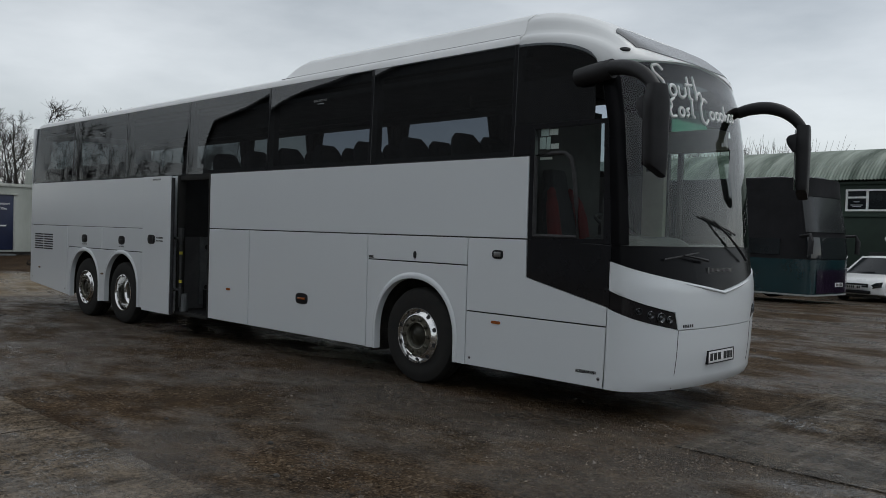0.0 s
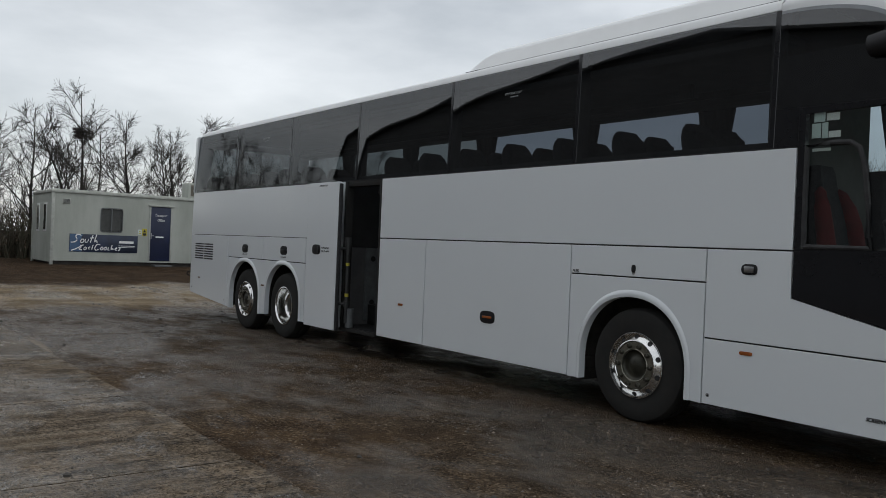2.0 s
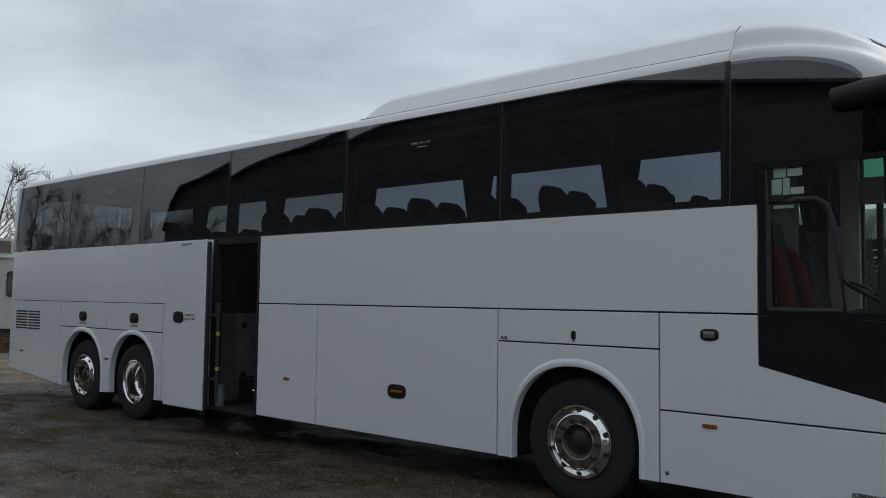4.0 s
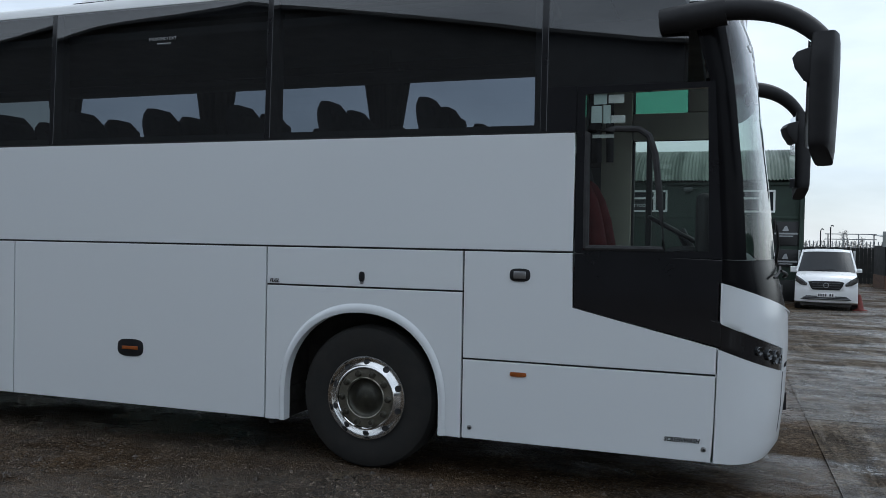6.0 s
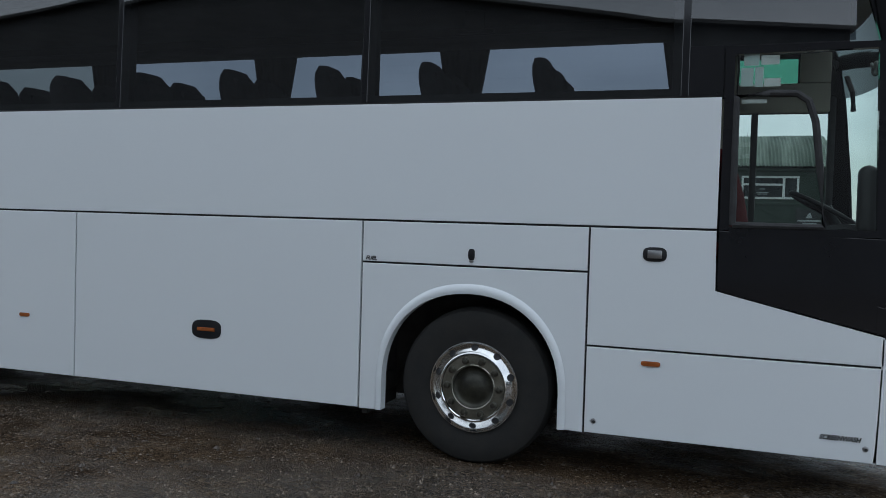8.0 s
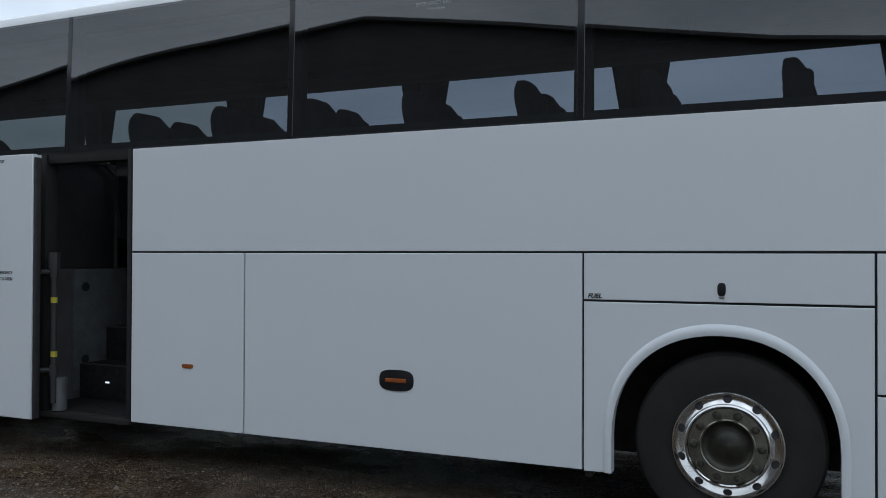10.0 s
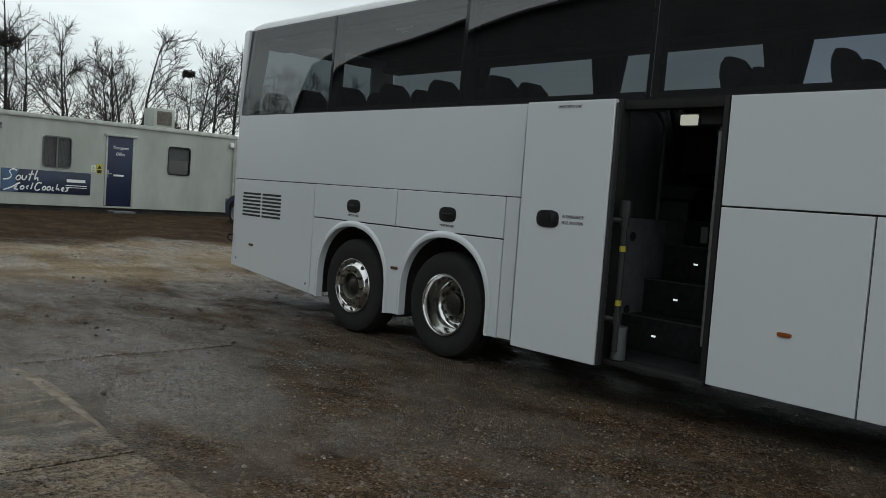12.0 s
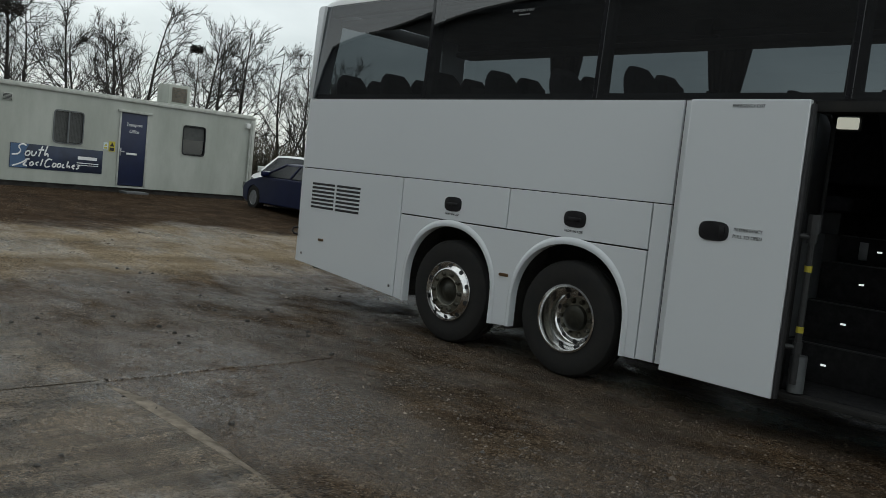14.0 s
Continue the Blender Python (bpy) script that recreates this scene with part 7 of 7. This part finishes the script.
def second_coach():
    m = stand(-2.2, 19.4, -7) @ Matrix.Diagonal((1, 1, 0.93, 1))
    c = thing("coach", m, "dark teal and purple coach parked in front of the barn", "coach")
    L, W, H = 11.5, 2.5, 4.0
    bm = bmesh.new()
    def skin(z0, z1, mat, name, out=0.0, label=""):
        b = bmesh.new()
        def f(u, v):
            z = z0 + (z1 - z0) * v
            lean = 0.30 * smoothstep(1.3, H, z) ** 1.2
            a = u * 4
            hw = W / 2 + out - 0.10 * smoothstep(1.4, H, z)
            if a < 1.5:
                return (-L + (L - 0.35 - lean) * a / 1.5, -hw, z)
            if a < 2.5:
                t = (a - 1.5) * math.pi
                return (-0.35 - lean + (0.40 + out) * abs(math.sin(t)) ** 0.5, -hw * math.copysign(abs(math.cos(t)) ** 0.6, math.cos(t)), z)
            return (-0.35 - lean - (L - 0.35 - lean) * (a - 2.5) / 1.5, hw, z)
        sheet(b, f, 48, 6)
        return part(name, b, mat, c, label, smooth=40)
    skin(0.32, 0.85, TEAL, "skirt")
    skin(0.27, 0.325, PALE_SHEET, "skirt_lip", 0.01, "pale lip along the skirt")
    skin(0.85, 1.42, TEAL, "lower_side")
    skin(1.42, 3.65, MATT_BLACK, "window_band", -0.01, "dark glazing all round")
    skin(3.65, H, MATT_BLACK, "roof_edge")
    def front_pane(name, z0, z1, mat, label, u0=0.08, u1=0.92, out=0.02):
        b = bmesh.new()
        def f(u, v):
            z = z0 + (z1 - z0) * v
            lean = 0.30 * smoothstep(1.3, H, z) ** 1.2
            t = (u0 + (u1 - u0) * u) * math.pi
            hw = W / 2 - 0.10 * smoothstep(1.4, H, z)
            return (-0.35 + out - lean + 0.40 * abs(math.sin(t)) ** 0.5, -hw * math.copysign(abs(math.cos(t)) ** 0.6, math.cos(t)), z)
        sheet(b, f, 20, 6)
        return part(name, b, mat, c, label, smooth=40)
    front_pane("upper_screen", 2.28, 3.40, GREY_SCREEN, "pale grey upper screen")
    front_pane("visor", 3.42, 3.92, MATT_BLACK, "dull black visor over the upper screen", 0.05, 0.95, 0.035)
    front_pane("front_panel", 0.36, 1.10, PURPLE, "dark purple front panel", 0.30, 0.97, 0.015)
    front_pane("lower_screen", 1.46, 2.12, DARK_GLASS, "dark lower windscreen")
    for k in range(5):
        x0 = -9.6 + k * 1.75
        part("side_pane", boxed(x0, x0 + 1.65, -W / 2 - 0.004, -W / 2 + 0.02, 1.55, 2.05), DARK_GLASS, c, smooth=0)
    bm = bmesh.new()
    box(bm, -L + 0.1, -1.0, -W / 2 + 0.12, W / 2 - 0.12, H - 0.06, H + 0.05, 0.04)
    part("roof", bm, BLACK, c)
    bm = bmesh.new()
    box(bm, -0.72, -0.60, -0.75, -0.15, H - 0.10, H + 0.10, 0.03)
    box(bm, -0.72, -0.60, 0.15, 0.75, H - 0.10, H + 0.10, 0.03)
    part("roof_hatch", bm, GREY_METAL, c)
    for x in (-2.4, -8.6):
        for s in (-1, 1):
            bm = bmesh.new()
            lathe(bm, [(0.28, 0.0), (0.31, -0.01), (0.46, -0.01), (0.5, 0.03), (0.5, 0.28), (0.28, 0.29)], 28)
            w = part("wheel", bm, RUBBER, c, smooth=35)
            w.matrix_basis = pose(x, s * (W / 2 + 0.01), 0.5, 0, 0, 0 if s < 0 else 180)
            part("hub", lathe(bmesh.new(), [(0.29, 0.01), (0.2, 0.03), (0.12, -0.01), (0, -0.015)], 20), GALV, w)
    np_ = part("number_plate", boxed(0.05, 0.075, 0.15, 0.62, 0.55, 0.68, 0.004), PALE_INK, c)
    bar = part("plate_bar", boxed(0.075, 0.078, 0.19, 0.24, 0.57, 0.66), INK, np_, smooth=0)
    for k in range(1, 5):
        twin(bar, pose(0, k * 0.085, 0), np_)
    for y in (-0.85, -0.65, 0.65, 0.85):
        part("headlight", lathe(bmesh.new(), [(0.0, -0.03), (0.06, -0.03), (0.07, 0.05), (0.04, 0.06), (0, 0.06)], 14, centre=(-0.02 - 0.14 * (abs(y) > 0.8), y, 1.0), axis="x"), LAMP_LENS, c)
    for s in (-1, 1):
        bm = tube(bmesh.new(), [(-0.35, s * 1.2, 2.15), (0.05, s * 1.42, 2.2), (0.1, s * 1.47, 2.0), (0.08, s * 1.47, 1.6)], [0.05, 0.05, 0.08, 0.08], 8)
        part("mirror", bm, PLASTIC, c)
    part("chassis", boxed(-L + 0.3, -0.4, -1.1, 1.1, 0.25, 0.5), UNDER, c, smooth=0)
    return c


second_coach()


# ---- green barn ----
BY, BX0, BX1, BZ, BE = 26.4, -48.0, 5.08, -0.45, 3.96
barn = thing("barn", pose(0, BY, BZ), "long dark green barn with a curved corrugated roof", "barn")
def barn_part(name, bm, mat, label="", parent=None, smooth=28):
    bmesh.ops.translate(bm, verts=bm.verts, vec=(0, -BY, -BZ))
    return part(name, bm, mat, parent or barn, label, smooth)


BWIN = [(-14.6, -13.2), (-9.0, -7.6), (-4.1, -2.3), (-1.45, 0.36), (2.2, 4.12)]
WZ = 0.46
bm = bmesh.new()
cuts = sorted({BX0, BX1, *[v for w in BWIN for v in w]})
for a, b in zip(cuts, cuts[1:]):
    if (a, b) in BWIN:
        up = WZ
        box(bm, a, b, BY, BY + 0.15, BZ, 2.38 + up)
        box(bm, a, b, BY, BY + 0.15, 3.20 + up, BE)
    else:
        box(bm, a, b, BY, BY + 0.15, BZ, BE)
bmesh.ops.remove_doubles(bm, verts=bm.verts, dist=0.0005)
barn_part("front_wall", bm, GREEN_WALL, smooth=0)
def barn_roof(v):
    """The roof's curve: (y, z) from the front eave over the ridge to the rear eave."""
    a = math.pi * (0.13 + 0.74 * v)
    return BY + 4.4 - 5.1 * math.cos(a), BE - 0.95 + 2.5 * math.sin(a)
bm = bmesh.new()
n = int((BX1 + 0.06 - (-26)) / 0.06)
rows = []
for i in range(n + 1):
    x = -26 + i * 0.06
    rows.append([bm.verts.new((x, barn_roof(j / 12)[0], barn_roof(j / 12)[1] + 0.029 * math.cos(math.pi * i))) for j in range(13)])
for r, s in zip(rows, rows[1:]):
    for j in range(12):
        bm.faces.new((r[j], s[j], s[j + 1], r[j + 1]))
barn_part("corrugated_roof", bm, GREEN_ROOF, smooth=70)
bm = bmesh.new()
sheet(bm, lambda u, v: (BX0 + u * (-26 - BX0), *barn_roof(v)), 4, 12)
barn_part("far_roof", bm, GREEN_ROOF, smooth=70)
bm = bmesh.new()
end = [(barn_roof(j / 12)[0], barn_roof(j / 12)[1] - 0.03) for j in range(13)]
prism(bm, [(BY, BZ)] + end + [(BY + 8.8, BZ)], BX1 + 0.0, BX1 - 0.15, plane="yz")
barn_part("end_wall", bm, GREEN_WALL, smooth=0)
barn_part("rear_wall", boxed(BX0, BX1 - 0.15, BY + 8.65, BY + 8.8, BZ, BE), GREEN_WALL, smooth=0)
barn_part("eave_fascia", boxed(BX0, BX1 + 0.1, BY - 0.10, BY - 0.002, BE - 0.13, BE - 0.02, 0.01), GREEN_WALL)
barn_part("wall_rail", boxed(BX0, BX1, BY - 0.05, BY - 0.003, 2.62, 2.72, 0.006), GREEN_WALL)
for k, (a, b) in enumerate(BWIN):
    bm = bmesh.new()
    up = WZ
    for p in ((a, b, 2.38 + up, 2.45 + up), (a, b, 3.13 + up, 3.20 + up), (a, a + 0.07, 2.45 + up, 3.13 + up), (b - 0.07, b, 2.45 + up, 3.13 + up)):
        box(bm, p[0], p[1], BY - 0.03, BY + 0.06, p[2], p[3], 0.005, 1)
    mid = a + (b - a) * (0.42 if k == 2 else 0.74)
    box(bm, mid - 0.04, mid + 0.04, BY - 0.025, BY + 0.06, 2.45 + up, 3.13 + up)
    box(bm, a + 0.07, mid - 0.04, BY - 0.02, BY + 0.06, 2.86 + up, 2.93 + up)
    w = barn_part("window", bm, UPVC, "white-framed window")
    for p in ((a + 0.07, mid - 0.04, 2.45 + up, 2.86 + up), (a + 0.07, mid - 0.04, 2.93 + up, 3.13 + up), (mid + 0.04, b - 0.07, 2.45 + up, 3.13 + up)):
        barn_part("pane", boxed(p[0], p[1], BY + 0.02, BY + 0.03, p[2], p[3]), DARK_GLASS, "", w, 0)
    if k == 3:
        sb = barn_part("window_sign", boxed(a + 0.15, mid - 0.1, BY - 0.035, BY - 0.031, 2.47 + up, 2.80 + up), SIGN_BLACK, "black window sign", w, 0)
        lettering("sign_lettering", "TATTOO", 0.16, Matrix.Translation((0, -BY, -BZ)) @ pose((a + 0.05 + mid) / 2, BY - 0.038, 2.62 + up, 90), PALE_INK, sb, 1.0)
    elif k in (2, 4):
        bm = bmesh.new()
        cxs = (a + mid) / 2
        for z, wd in ((2.72 + up, 0.20), (2.60 + up, 0.42), (2.54 + up, 0.30)):
            box(bm, cxs - wd / 2, cxs + wd / 2, BY + 0.012, BY + 0.018, z, z + 0.03)
        barn_part("window_decal", bm, GREY_INK, "", w, 0)
for z0, z1 in ((1.66, 2.52), (0.90, 1.52)):
    sb = barn_part("sign_board", boxed(4.06, 4.92, BY - 0.04, BY - 0.004, z0, z1, 0.006), SIGN_BLACK, "black sign board with pale plain marks")
    bm = bmesh.new()
    c = 4.49
    prism(bm, [(c - 0.12, z1 - 0.34), (c + 0.10, z1 - 0.34), (c + 0.03, z1 - 0.14), (c - 0.04, z1 - 0.18)], BY - 0.046, BY - 0.041)
    box(bm, c - 0.38, c + 0.40, BY - 0.046, BY - 0.041, z1 - 0.46, z1 - 0.40)
    box(bm, c - 0.22, c + 0.24, BY - 0.046, BY - 0.041, z1 - 0.54, z1 - 0.50)
    barn_part("sign_mark", bm, GREY_INK, "", sb, 0)
barn_part("side_door", boxed(4.25, 5.05, BY - 0.035, BY - 0.003, BZ, 0.42, 0.006), SIGN_BLACK, "black boarded door")
barn_part("meter_box", boxed(3.60, 3.98, BY - 0.14, BY - 0.004, 0.55, 0.95, 0.01), GREY_METAL)
barn_part("round_lamp", lathe(bmesh.new(), [(0.0, -0.08), (0.09, -0.06), (0.12, 0.0), (0.0, 0.0)], 14, centre=(-2.6, BY, 1.85)), UPVC, "round white bulkhead lamp")
barn_part("camera_box", boxed(0.95, 1.25, BY - 0.2, BY - 0.004, 3.62, 3.76, 0.02), GREY_METAL)
barn_part("dark_doorway", boxed(-3.2, -1.2, BY - 0.03, BY - 0.003, BZ, 1.35, 0.005), SIGN_BLACK, "dark sliding barn door")

# ---- far side of the yard ----
shed = thing("shed", pose(11.6, 39.5, -0.05), "dark timber shed with a pale corrugated roof and a brick base", "shed")
part("wall", boxed(-2.0, 2.6, -1.5, 1.5, 0.35, 1.78), FENCE, shed, smooth=0)
part("brick_base", boxed(-2.03, 2.63, -1.53, 1.53, -0.35, 0.35), BRICK, shed, smooth=0)
bm = bmesh.new()
rows = [[bm.verts.new((-2.15 + i * 0.06, -1.75 + 3.5 * j / 2, 1.72 + 0.12 * j / 2 + 0.78 + 0.015 * math.cos(math.pi * i) - 0.3)) for j in range(3)] for i in range(82)]
for r, s in zip(rows, rows[1:]):
    for j in range(2):
        bm.faces.new((r[j], s[j], s[j + 1], r[j + 1]))
part("roof", bm, PALE_SHEET, shed, smooth=70)
part("roof_front", boxed(-2.15, 2.75, -1.74, -1.70, 1.72, 2.45, 0.01), PALE_SHEET, shed)
sg = part("sign", boxed(-1.75, -1.05, -1.54, -1.51, 0.85, 1.50, 0.006), SIGN_BLACK, shed, "black sign with pale bars")
bm = bmesh.new()
for z, w in ((1.32, 0.46), (1.15, 0.34), (0.98, 0.42)):
    box(bm, -1.4 - w / 2, -1.4 + w / 2, -1.546, -1.541, z, z + 0.10)
part("sign_bar", bm, PALE_INK, sg, smooth=0)

def fence_panel(x):
    f = thing("fence", pose(x, 44.0, -0.34), "dark close-boarded yard fence", "fence", "yard fence panels")
    part("rail", boxed(0, 3.0, 0.0, 0.06, 0.3, 0.42), FENCE, f, smooth=0)
    for k in range(15):
        part("board", boxed(k * 0.2, k * 0.2 + 0.185, -0.03, 0.0, 0.0, 1.92 + 0.02 * (k % 3)), FENCE, f, smooth=0)
    return f


first_fence = fence_panel(5.9)
for k in range(1, 9):
    copy_thing(first_fence, pose(5.9 + 3.05 * k, 44.0 + 0.05 * (k % 2), -0.34))
def pale_fence():
    f = thing("palisade_fence", pose(5.5, 47.0, -0.34), "pale galvanised palisade fence", "fence")
    part("rail", boxed(0, 26, 0.02, 0.05, 1.9, 1.96), GALV, f, smooth=0)
    part("rail", boxed(0, 26, 0.02, 0.05, 0.5, 0.56), GALV, f, smooth=0)
    pale = part("pale", boxed(0, 0.06, 0, 0.02, 0, 2.3), GALV, f, smooth=0)
    for k in range(1, 130):
        twin(pale, pose(k * 0.2, 0, 0), f)
    return f


pale_fence()
cone = thing("traffic_cone", stand(6.38, 22.6, 0), "faded orange traffic cone on the yard", "cone")
part("base", boxed(-0.20, 0.20, -0.20, 0.20, 0, 0.04, 0.01), CONE, cone)
part("body", lathe(bmesh.new(), [(0.15, 0.04), (0.13, 0.08), (0.05, 0.48), (0.03, 0.50), (0.0, 0.50)], 18, axis="z"), CONE, cone)

# two bent pipes and a light steel frame beyond the fence
for x, y, top in ((7.6, 46.0, 2.65), (8.12, 46.0, 2.85)):
    g = ground_height(x, y)
    post = thing("vent_pipe", pose(x, y, g), "thin dark pipe with a bent top beyond the fence", "pipe", "pipes beyond the fence")
    part("pipe", tube(bmesh.new(), [(0, 0, 0), (0, 0, top - g - 0.12), (0.03, 0, top - g - 0.02), (0.10, 0, top - g), (0.16, 0, top - g - 0.05)], 0.035, 8), SEAM, post, smooth=60)
gy = ground_height(9.2, 47)
rack = thing("steel_frame", pose(9.2, 47.0, gy), "light grey steel frame beyond the fence", "frame")
for x in (-1.1, -0.3, 0.5, 1.3):
    part("upright", boxed(x - 0.03, x + 0.03, -0.03, 0.03, 0, 2.35 - gy), GALV, rack)
for z in (2.05, 2.35):
    part("rail", boxed(-1.25, 1.45, -0.035, 0.035, z - gy, z - gy + 0.05), GALV, rack)

# the large shed behind the camera, which the glass reflects
ware = thing("warehouse", pose(-15, -21, ground_height(-15, -21)), "large dark steel-clad warehouse with a low gable", "warehouse")
bm = bmesh.new()
SKYLINE = [(-27.5, 7.0), (-26.6, 8.6), (-25.6, 9.6), (-22, 10.0), (-15, 10.65), (-7, 11.3), (1, 11.6), (7, 10.7), (15, 9.4), (23, 8.6)]
prism(bm, [(23, -0.2), (-27.5, -0.2), *SKYLINE], 0.0, -0.3)
part("gable_wall", bm, WAREHOUSE, ware, smooth=0)
bm = bmesh.new()
for (xa, za), (xb, zb) in zip(SKYLINE, SKYLINE[1:]):
    quad = [(xa, 0.3, za + 0.05), (xb, 0.3, zb + 0.05), (xb, -25, zb + 0.05), (xa, -25, za + 0.05)]
    vs = [bm.verts.new(q) for q in quad] + [bm.verts.new((a, b, c - 0.12)) for a, b, c in quad]
    bm.faces.new(vs[:4]), bm.faces.new(vs[4:])
    for i in range(4):
        bm.faces.new((vs[i], vs[(i + 1) % 4], vs[4 + (i + 1) % 4], vs[4 + i]))
part("roof", bm, WAREHOUSE_ROOF, ware, smooth=0)
bm = bmesh.new()
for s in (-1, 1):
    box(bm, (23 if s > 0 else -27.3) - 0.15, (23 if s > 0 else -27.3) + 0.15, -25, -0.3, -0.2, 7.0)
box(bm, -27.3, 23, -25.2, -25, -0.2, 7.0)
part("side_wall", bm, WAREHOUSE, ware, smooth=0)

# an added shed, never in view, to darken reflections in the coach's front
side = thing("warehouse", pose(24, -4, 0), "unseen dark shed added to darken the coach front's reflections", "warehouse")
part("wall", boxed(0, 0.3, -18, 17, -0.3, 3.2), WAREHOUSE, side, smooth=0)
part("roof", boxed(-0.3, 14, -18.3, 17.3, 3.2, 3.4), WAREHOUSE_ROOF, side, smooth=0)
part("end_wall", boxed(0.3, 14, 16.7, 17, -0.3, 3.2), WAREHOUSE, side, smooth=0)

# ---- loose stones and slabs ----
def stones(n, seed):
    rr = random.Random(seed)
    bm = bmesh.new()
    for i in range(n):
        k = rr.random()
        if k < 0.80:
            x, y = rr.uniform(-13, 4), rr.uniform(-3.33, 0.4)
            if y < -1.7 and rr.random() < 0.9 * smoothstep(-5.5, -2.0, x):
                continue
            if noise.noise(Vector((x * 0.55, y * 0.9, 2.0))) + 0.5 * noise.noise(Vector((x * 1.9, y * 2.6, 5.0))) < rr.uniform(-0.75, 0.35):
                continue
        else:
            x, y = rr.uniform(-20, 9), rr.uniform(-6, 8)
        r = 0.005 + 0.007 * rr.random() ** 2 + (0.014 if rr.random() < 0.006 else 0)
        z = ground_height(x, y) + r * 0.15 + (0.011 if y < -3.36 and -13.2 < x < 11 else 0)
        top = bm.verts.new((x, y, z + r * 0.7))
        ring_ = [bm.verts.new((x + r * rr.uniform(0.7, 1.3) * math.cos(a), y + r * rr.uniform(0.7, 1.3) * math.sin(a), z - r * 0.1)) for a in (0.2, 1.4, 2.7, 3.9, 5.2)]
        for q in range(5):
            bm.faces.new((top, ring_[q], ring_[(q + 1) % 5]))
    return tagged(part("loose_stones", bm, STONE, smooth=0), "small wet loose stones scattered over the yard", "stones", kind="stuff")


stones(42000, 8)


def clods(n, seed):
    """Dark lumps of soil and larger stones dropped about the swept apron."""
    rr = random.Random(seed)
    bm = bmesh.new()
    for i in range(n):
        x, y = (rr.gauss(-11.5, 2.6), rr.gauss(-1.4, 1.5)) if i % 4 else (rr.uniform(-10, 4), rr.uniform(-5.0, -0.6))
        r = 0.010 + 0.020 * rr.random() ** 2.5
        z = ground_height(x, y) + (0.012 if y < -3.36 and x > -13.2 else 0.0)
        rings = []
        for h, f in ((-0.2, 1.0), (0.45, 0.85), (0.8, 0.4)):
            rings.append([bm.verts.new((x + r * f * rr.uniform(0.75, 1.3) * math.cos(a), y + r * f * rr.uniform(0.75, 1.3) * math.sin(a), z + r * h)) for a in (0.3, 1.5, 2.6, 3.8, 5.1)])
        for p, q in zip(rings, rings[1:]):
            for k in range(5):
                bm.faces.new((p[k], p[(k + 1) % 5], q[(k + 1) % 5], q[k]))
        bm.faces.new(rings[-1])
    return tagged(part("soil_clods", bm, UNDER, smooth=0), "dark soil clods and stones dropped on the yard", "stones", kind="stuff")


clods(120, 15)

def slab(x0, x1, y0, y1, mat, proud=0.012):
    """A concrete slab that follows the yard, with open joints round it."""
    bm = bmesh.new()
    nx, ny = max(1, int((x1 - x0) / 1.4)), max(1, int((y1 - y0) / 1.4))
    def f(u, v):
        x, y = x0 + 0.012 + u * (x1 - x0 - 0.024), y0 + 0.012 + v * (y1 - y0 - 0.024)
        return (x, y, ground_height(x, y) + proud)
    sheet(bm, f, nx, ny, (0, 0, -0.06))
    return part("slab", bm, mat, ground, smooth=20)


sx = [-13.2, -10.7, -8.37, -5.83, -3.0, -0.4, 2.4, 5.2, 8.0, 11.0]
for a, b in zip(sx, sx[1:]):
    for c0, d0 in ((-6.4, -3.52), (-9.4, -6.4), (-12.4, -9.4)):
        slab(a, b, c0, d0, CONCRETE)
for a, b in ((3.2, 6.6), (6.6, 10.4)):
    for c0, d0 in ((-0.25, 3.2), (3.2, 6.6), (6.6, 10.4), (10.4, 14.2), (14.2, 18.0), (18.0, 22.0)):
        slab(a, b, c0, d0, APRON, 0.010)
# worn cement edging along one slab's edge, thinning out towards its end
bm = bmesh.new()
rows = []
for i in range(44):
    x = -8.25 + 0.045 * i
    w = 0.085 * min(1, i / 8) * min(1, (43 - i) / 22) + 0.012 + 0.02 * noise.noise(Vector((x * 3.1, 1, 0)))
    g = ground_height(x, -3.49)
    rows.append([bm.verts.new(p) for p in ((x, -3.535, g - 0.004), (x, -3.532, g + 0.0135 * min(1, (43 - i) / 6)), (x, -3.51, g + 0.014 * min(1, (43 - i) / 6)), (x, -3.51 + max(0.01, w), g + 0.003 * min(1, (43 - i) / 6)), (x, -3.505 + max(0.01, w), g - 0.006))])
for r, q in zip(rows, rows[1:]):
    for k in range(4):
        bm.faces.new((r[k], q[k], q[k + 1], r[k + 1]))
tagged(part("cement_edging", bm, CEMENT, ground, smooth=60), "worn pale cement edging of a slab")
# raised lip of an old patch beside the tail
bm = bmesh.new()
rows = []
for i in range(40):
    y = -3.46 + 0.05 * i
    x = -8.37 + 0.03 * noise.noise(Vector((y * 1.7, 3, 0)))
    g = ground_height(x, y)
    rows.append([bm.verts.new(p) for p in ((x - 0.10, y, g - 0.002), (x - 0.01, y, g + 0.011), (x, y, g + 0.008), (x + 0.004, y, g - 0.004))])
for r, q in zip(rows, rows[1:]):
    for k in range(3):
        bm.faces.new((r[k], q[k], q[k + 1], r[k + 1]))
tagged(part("patch_lip", bm, GROUND, ground, smooth=60), "worn raised edge of a tarmac patch")
